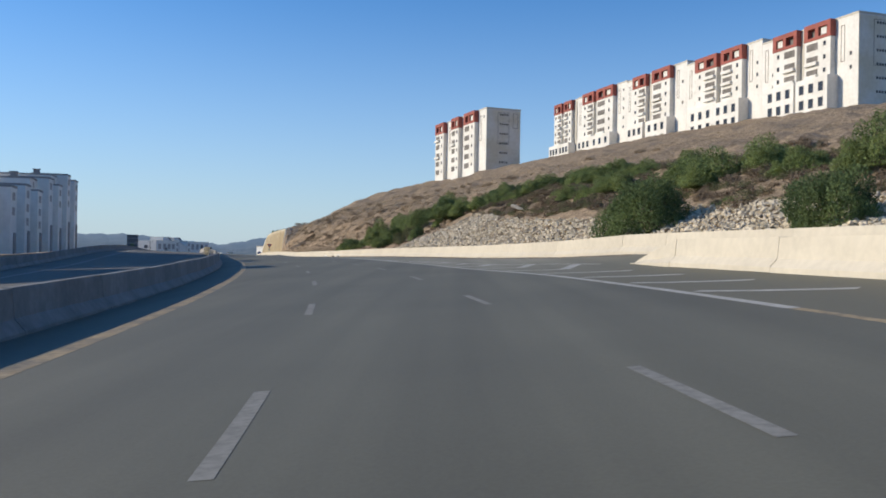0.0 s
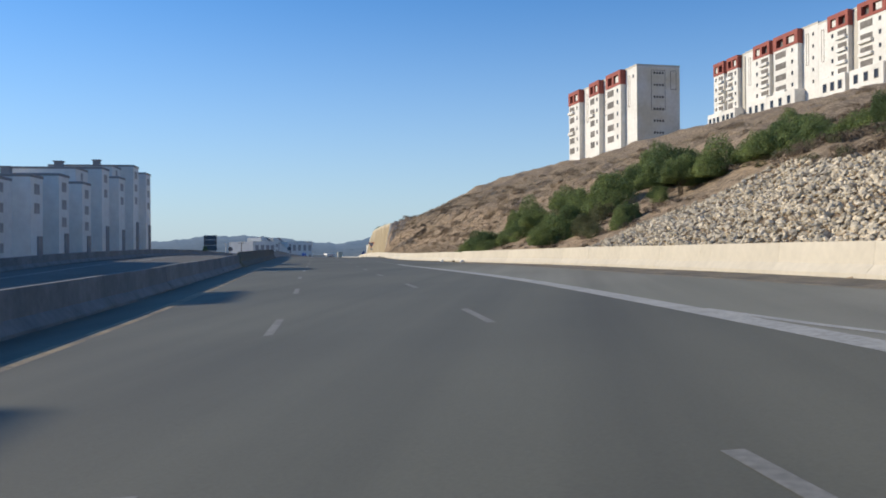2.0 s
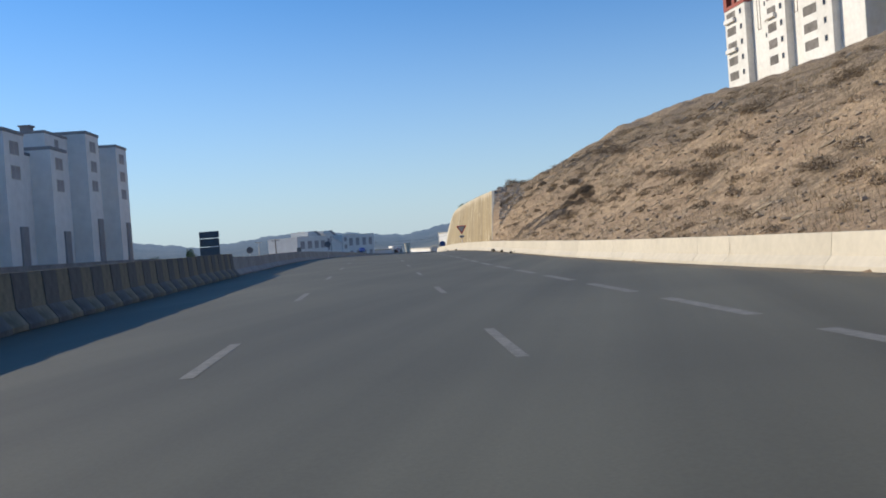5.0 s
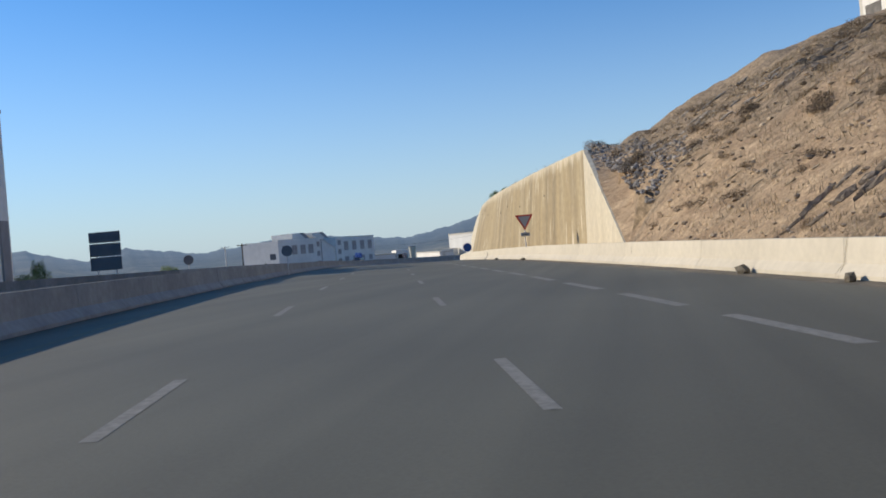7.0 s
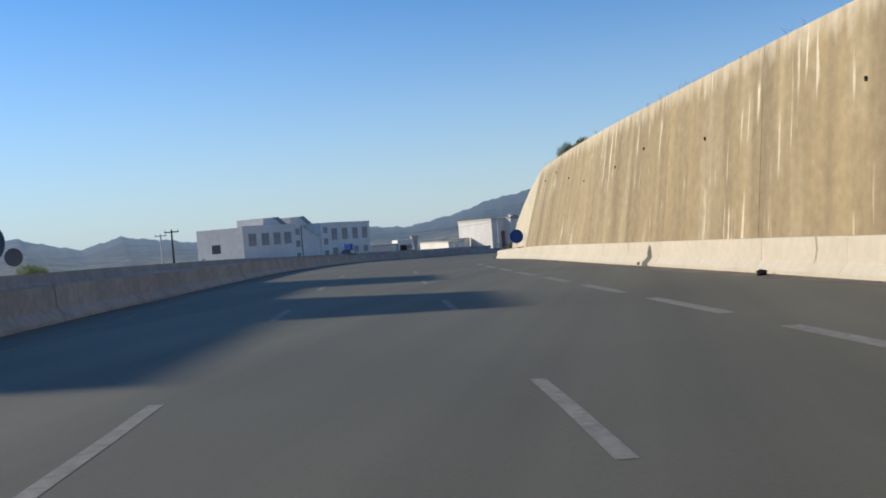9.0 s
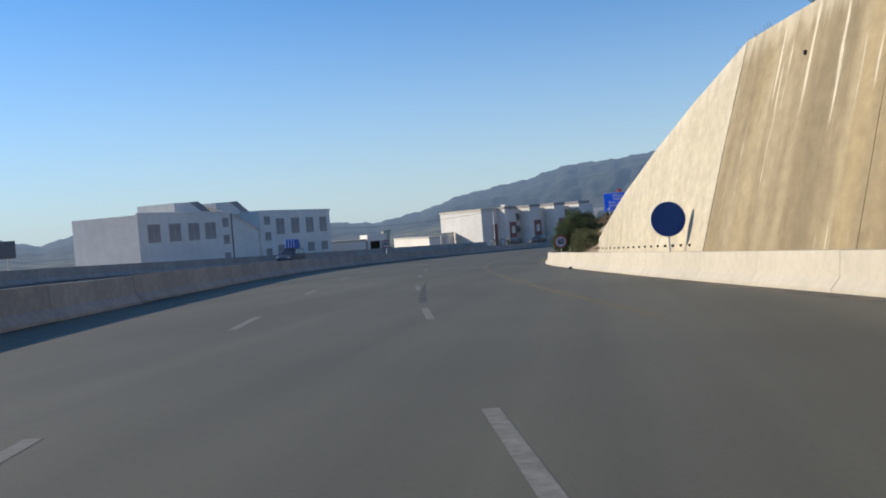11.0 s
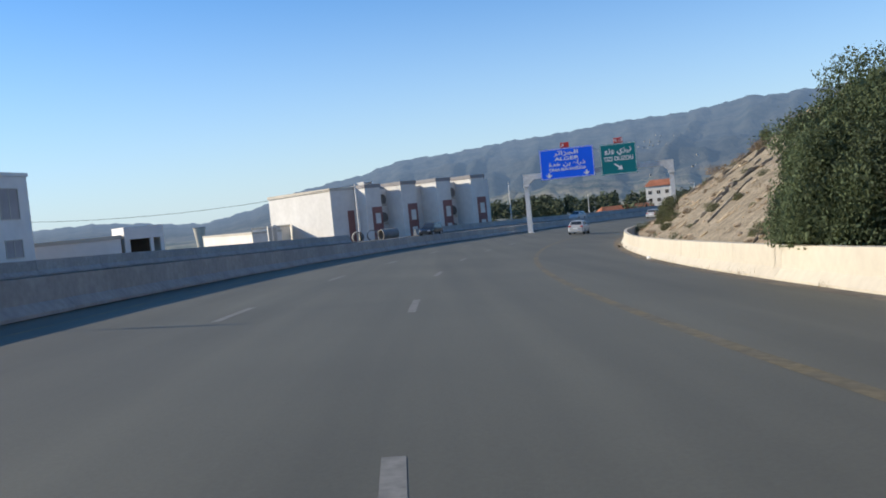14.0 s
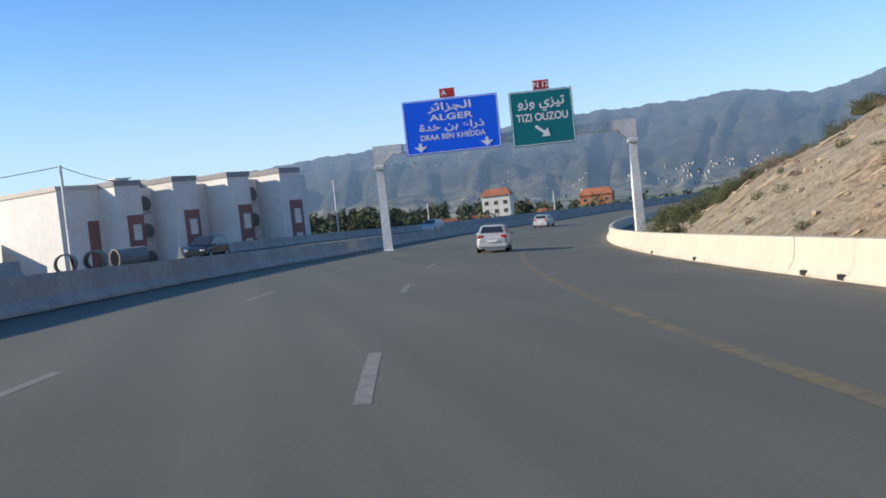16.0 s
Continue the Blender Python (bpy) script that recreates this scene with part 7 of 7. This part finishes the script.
# ---- drain slots in the barrier, culvert box, fallen slab ----
for s in (396.0, 402.2, 408.2, 410.0, 418.8, 426.0, 186.5, 254.0):
    p = road_pose(s, barrier_right(s) - 0.004)
    tagged(part("drain_slot", Mesh().box(-0.008, 0.12, -0.13, 0.13, 0.02, 0.13, bev=0.01), M["sign_black"], m=p), "dark drain slot through the barrier foot", "drain slot", "drain slots", "structure")
cb = thing("culvert_box", "small concrete culvert box with a dark mouth on the slope", "culvert", road_pose(337.5, 13.6, 0.25))
part("box", Mesh().box(-0.45, 0.45, -1.0, 1.0, 0.0, 0.80, bev=0.03), M["white_wall"], cb)
part("mouth", Mesh().box(-0.25, 0.25, -1.03, -0.98, 0.0, 0.55), M["sign_black"], cb, "dark mouth")
slab = part("fallen_slab", Mesh().box(-1.0, 1.0, -0.28, 0.28, -0.1, 0.12, bev=0.03), M["barrier"])
p = road(69.2, 19.5)
slab.matrix_basis = Matrix.Translation((p.x, p.y, ground_z(p.x, p.y) + 0.1)) @ Matrix.Rotation(radians(-25), 4, 'Z') @ Matrix.Rotation(radians(22), 4, 'Y')
tagged(slab, "pale concrete slab fallen among the bushes", "slab")
bush(BUSH, 318.3, -20.6, 0.7, 1.3, "small round shrub beyond the opposite carriageway", "")
# blue-grey outcrop beds high in the cut
ob = Mesh()
rnd = random.Random(19)
for s, w, n in ((196, 30, 34), (176, 33, 30), (222, 20.5, 40), (218, 22, 26), (205, 24, 16)):
    for _ in range(n):
        p = road(s + rnd.gauss(0, 3.0), w + rnd.gauss(0, 1.2))
        z = ground_z(p.x, p.y)
        sm = stone_mesh(rnd, rnd.uniform(0.25, 0.7), rnd.uniform(0.08, 0.2), rnd.uniform(0.05, 0.12))
        m = Matrix.Translation((p.x, p.y, z + 0.04)) @ Matrix.Rotation(radians(-33 + rnd.uniform(-12, 12)), 4, 'Z') @ Matrix.Rotation(radians(-28), 4, 'Y')
        ob.add([m @ Vector(v) for v in sm.v], ICO_F)
tagged(part("outcrop", ob, M["rock_blue"]), "blue-grey rock beds breaking out of the cut slope", "rock", kind="stuff")

rnd = random.Random(33)
for k in range(10):
    f = k / 9
    s, w = 440 - 13 * f + rnd.gauss(0, 1.2), 16.2 + 17 * f + rnd.gauss(0, 0.5)
    r = rnd.uniform(0.35, 0.7)
    bush(OLIVE, s, w, r, r * rnd.uniform(0.6, 0.95), "dusty olive-green shrub on the cut slope", "shrubs on the slope")
for s, w, r, h in ((352, 30, 0.9, 1.4), (368, 31, 0.8, 1.0), (384, 30.5, 0.7, 0.9), (405, 33, 1.3, 1.9), (347, 33, 0.8, 1.2), (361, 32, 0.6, 1.0)):
    bush(OLIVE, s, w, r, h, "dusty olive-green shrub on the cut slope", "shrubs on the slope")

# broken blue-grey blocks lying behind the wall's near wing
rnd = random.Random(61)
br = Mesh()
for _ in range(950):
    s = rnd.uniform(213, 236)
    w = wall_w(s, wall_top(s)) + rnd.uniform(0.25, 1.0) + rnd.random() ** 2 * 3.0
    p = road(s, w)
    k = rnd.choice((0.06, 0.08, 0.1, 0.12, 0.14, 0.20))
    z = max(ground_z(p.x, p.y), p.z + wall_top(s) - 0.1)
    sm = stone_mesh(rnd, k * 1.3, k, k * 0.7)
    m = Matrix.Translation((p.x, p.y, z + 0.03)) @ Euler((rnd.uniform(-0.4, 0.4), rnd.uniform(-0.4, 0.4), rnd.uniform(0, 6.28))).to_matrix().to_4x4()
    br.add([m @ Vector(v) for v in sm.v], ICO_F)
tagged(part("loose_rock", br, M["rock_blue"]), "broken blue-grey rock behind the wall's sloping wing", "rock", kind="stuff")

bush(BUSH, 238.4, -21.8, 0.9, 2.4, "small dusty tree beside the opposite carriageway", "", "tree")
p, q = road(253.2, barrier_right(253.2) + 0.32), road(254.2, barrier_right(254.2) + 0.32)
me = Mesh()
for j in range(8):
    z = 0.70 * j / 7
    x = -0.137 + 0.05 * (z - 0.30) / 0.54 if z > 0.30 else -0.325 + 0.19 * max(0.0, z - 0.08) / 0.22
    half = 0.30 * (1 - j / 7) ** 0.7 + 0.05
    me.v += [(x - 0.007, -half + 0.03 * math.sin(j * 2.1), z), (x - 0.007, half + 0.03 * math.sin(j * 1.7), z)]
me.f = [(2 * j, 2 * j + 2, 2 * j + 3, 2 * j + 1) for j in range(7)]
me.m = [0] * 7
part("soot_stain", me, M["tar"], bpy.data.objects["right_barrier"], "dark pointed soot stain", m=Matrix.Translation(p) @ Matrix.Rotation(math.atan2(-(q - p).x, (q - p).y), 4, 'Z'))

# low olive shrubs over the slope past the wall
rnd = random.Random(71)
for x, y, z, s, w in scatter(64, 324, 352, 15, 29, 72, clear_of_wall):
    r = rnd.uniform(0.25, 0.65)
    bush(OLIVE, s, w, r, r * rnd.uniform(0.6, 1.0), "dusty olive-green shrub on the cut slope", "shrubs on the slope")

# dry scrub between the riprap and the bushes
rnd = random.Random(88)
for k in range(22):
    s = 36 + k * 2.2 + rnd.uniform(-1, 1)
    w = float(np.interp(s, (36, 50, 70, 85), (18.5, 19.5, 21.5, 24.0))) + rnd.uniform(-0.4, 2.2)
    r = rnd.uniform(0.6, 1.3)
    bush(BUSH if k % 4 == 1 else DRY, s, w, r, r * rnd.uniform(0.5, 0.8), "bushy green shrub on the dry bank" if k % 4 == 1 else "brown dried-out thorny shrub on the slope", G if k % 4 == 1 else "dry shrubs", "bush" if k % 4 == 1 else "dry_shrub", 0.05)

# ---- rock beds, dark scrub and saplings on the cut ----
SCRUB = [(clump(rnd, 4200, 1.0, 1.0, 1.0, 0.032, 0.25, 16).data("crown", M["scrub_dark"]), stems(rnd, 12, 0.9, 0.9, 0.012).data("stem", M["scrub_dark"])) for _ in range(3)]
rnd = random.Random(204)


def bush_at(kinds, x, y, r, h, *rest):
    s, w = to_road(np.array([x]), np.array([y]))
    bush(kinds, float(s[0]), float(w[0]), r, h, *rest)


def beds(me, x, y, spread, count, length, across):
    """Tilted rock beds: long broken ribs of stone that run up the slope side by side."""
    for _ in range(count):
        x0, y0 = x + rnd.gauss(0, spread), y + rnd.gauss(0, spread * 1.3)
        q = Vector((across[0] + rnd.gauss(0, 0.08), across[1] + rnd.gauss(0, 0.08), 0)).normalized()
        d = 0.0
        run = length * rnd.uniform(0.5, 1.2)
        while d < run:
            a = rnd.uniform(0.35, 1.0)
            b, c = Vector((x0, y0, 0)) + q * d, Vector((x0, y0, 0)) + q * (d + a)
            b.z, c.z = ground_z(b.x, b.y), ground_z(c.x, c.y)
            u = (c - b).normalized()
            side = Vector((0, 0, 1)).cross(u).normalized()
            m = Matrix((u, side, u.cross(side))).transposed().to_4x4()
            m.translation = (b + c) / 2 + Vector((0, 0, rnd.uniform(0.0, 0.08)))
            sm = stone_mesh(rnd, a * 0.62, rnd.uniform(0.04, 0.10), rnd.uniform(0.06, 0.17))
            me.add([m @ Vector(v) for v in sm.v], ICO_F)
            d += a * rnd.uniform(0.8, 1.15)


ob = Mesh()
for x, y, spread, count, length in ((-31.2, 212.0, 0.9, 13, 3.2), (-29.8, 214.5, 0.8, 9, 3.0), (-32.0, 191.0, 0.55, 12, 1.7), (-31.2, 189.3, 0.5, 8, 1.4), (-33.5, 195.0, 0.7, 8, 1.6), (-38.6, 222.0, 0.7, 7, 1.6), (-26.4, 198.5, 0.8, 7, 2.2)):
    beds(ob, x, y, spread, count, length, (0.9, -0.1))
tagged(part("outcrop", ob, M["rock_rib"]), "grey-brown ribs of tilted rock breaking out of the slope", "rock", kind="stuff")
ob = Mesh()
for x, y, spread, count, length in ((-64.2, 348.0, 0.35, 9, 2.0), (-62.0, 352.0, 0.8, 8, 2.0), (-65.4, 345.2, 0.5, 7, 1.6), (-59.5, 357.5, 0.9, 8, 2.2)):
    beds(ob, x, y, spread, count, length, (0.65, -0.6))
tagged(part("outcrop", ob, M["rock"]), "brown ribs of tilted rock breaking out of the slope", "rock", kind="stuff")

ob = Mesh()
for k in range(95):
    y = 361.0 + 34.0 * rnd.random()
    up = 16.0 * rnd.random() ** 1.3
    beds(ob, -66.3 + (y - 365.0) * 0.22 + up, y + up * 0.3, 0.3, 1, rnd.choice((0.8, 1.4, 2.6)), (0.90, 0.43))
tagged(part("outcrop", ob, M["rock_pale"]), "pale grey-brown ribs of tilted rock along the cut", "rock", kind="stuff")
for s, w, r, h in ((393.0, 14.0, 0.5, 0.5), (395.5, 14.6, 0.6, 0.7), (399.0, 14.4, 0.7, 0.9), (402.0, 14.8, 0.8, 1.0), (405.5, 15.2, 0.8, 0.9), (408.5, 15.6, 0.8, 1.0), (398.9, 20.4, 0.45, 0.7), (400.9, 20.9, 0.4, 1.2), (402.6, 21.3, 0.4, 0.8), (397.2, 20.1, 0.4, 0.6), (384.0, 15.0, 0.4, 0.4), (381.5, 15.6, 0.35, 0.35)):
    bush(OLIVE, s, w, r, h, "dusty olive-green shrub on the cut slope", "shrubs on the slope", sink=0.05)

SC = ("dark brown dead scrub on the cut slope", "dark scrub", "dry_shrub", 0.08)
for k in range(30):
    f = rnd.random()
    r = rnd.uniform(0.35, 0.75)
    bush_at(SCRUB, -29.6 + 2.2 * f + rnd.gauss(0, 0.5), 193.5 - 4.5 * rnd.random() + rnd.gauss(0, 0.6), r, r * rnd.uniform(0.5, 0.9), *SC)
for x, y, r in ((-33.2, 210.5, 0.7), (-33.6, 209.2, 0.5), (-29.5, 198.2, 0.8), (-31.9, 203.5, 0.7), (-35.6, 211.5, 0.6), (-38.4, 219.5, 0.9), (-38.0, 221.0, 0.7), (-30.5, 200.5, 0.5), (-27.6, 204.0, 0.6), (-26.0, 209.0, 0.7), (-64.1, 347.6, 0.35), (-63.7, 346.6, 0.4), (-63.9, 348.6, 0.3), (-66.2, 343.8, 0.4)):
    bush_at(SCRUB, x, y, r, r * 0.85, *SC)
for x, y, r in ((-57.8, 362.4, 0.5), (-57.1, 362.0, 0.35), (-59.8, 359.1, 0.4), (-58.6, 360.6, 0.45), (-56.6, 360.5, 0.45), (-58.0, 357.0, 0.4), (-61.5, 354.0, 0.3), (-60.4, 352.0, 0.35), (-63.0, 350.6, 0.3), (-62.0, 347.4, 0.3)):
    bush_at(OLIVE, x, y, r, r * 1.1, "dusty olive-green shrub on the cut slope", "shrubs on the slope")


def sapling(x, y, tall):
    root = thing("sapling", "thin young sapling with few leaves on the slope's crest", "sapling", Matrix.Translation((x, y, ground_z(x, y) - 0.05)), "saplings on the crest")
    lean = rnd.uniform(-0.12, 0.12)
    st, lv = Mesh(), Mesh()
    st.tube((0, 0, 0), (lean * 0.5, 0, tall * 0.55), 0.022, 0.016, n=6, caps=False)
    st.tube((lean * 0.5, 0, tall * 0.55), (lean, 0, tall), 0.016, 0.008, n=6, caps=False)
    for k in range(7):
        z = tall * rnd.uniform(0.45, 1.0)
        a = rnd.uniform(0, 6.28)
        tip = Vector((lean + 0.3 * math.cos(a), 0.3 * math.sin(a), z + 0.1))
        st.tube((lean * z / tall, 0, z - 0.06), tip, 0.008, 0.004, n=4, caps=False)
        tuft = clump(rnd, 26, 0.17, 0.17, 0.13, 0.045, 0.1, 3)
        lv.add([Vector(v) + tip - Vector((0, 0, 0.05)) for v in tuft.v], tuft.f)
    part("stem", st, M["bark"], root)
    part("crown", lv, M["leaf"], root)


for x, y, tall in ((-57.6, 364.2, 1.3), (-56.4, 363.4, 1.7), (-55.4, 362.0, 2.2), (-55.0, 360.6, 1.5), (-58.6, 364.8, 0.9)):
    sapling(x, y, tall)

# tall yellow-green shrubs along the far crest of the cut
rnd = random.Random(311)
CREST = [(clump(rnd, 3600, 1.0, 1.0, 1.0, 0.035, 0.3, 14).data("crown", M["leaf_olive"]), stems(rnd, 8, 0.8, 0.8, 0.012).data("stem", M["bark"])) for _ in range(3)]
for k in range(30):
    f = k / 29
    bush_at(CREST, -57.0 + 14.5 * f + rnd.gauss(0, 0.5), 413.6 + 3.2 * f + rnd.gauss(0, 0.7), rnd.uniform(0.5, 0.95), rnd.uniform(0.5, 1.25), "yellow-green shrub on the crest of the cut", "shrubs on the crest")
sapling(-47.5, 410.5, 2.4)
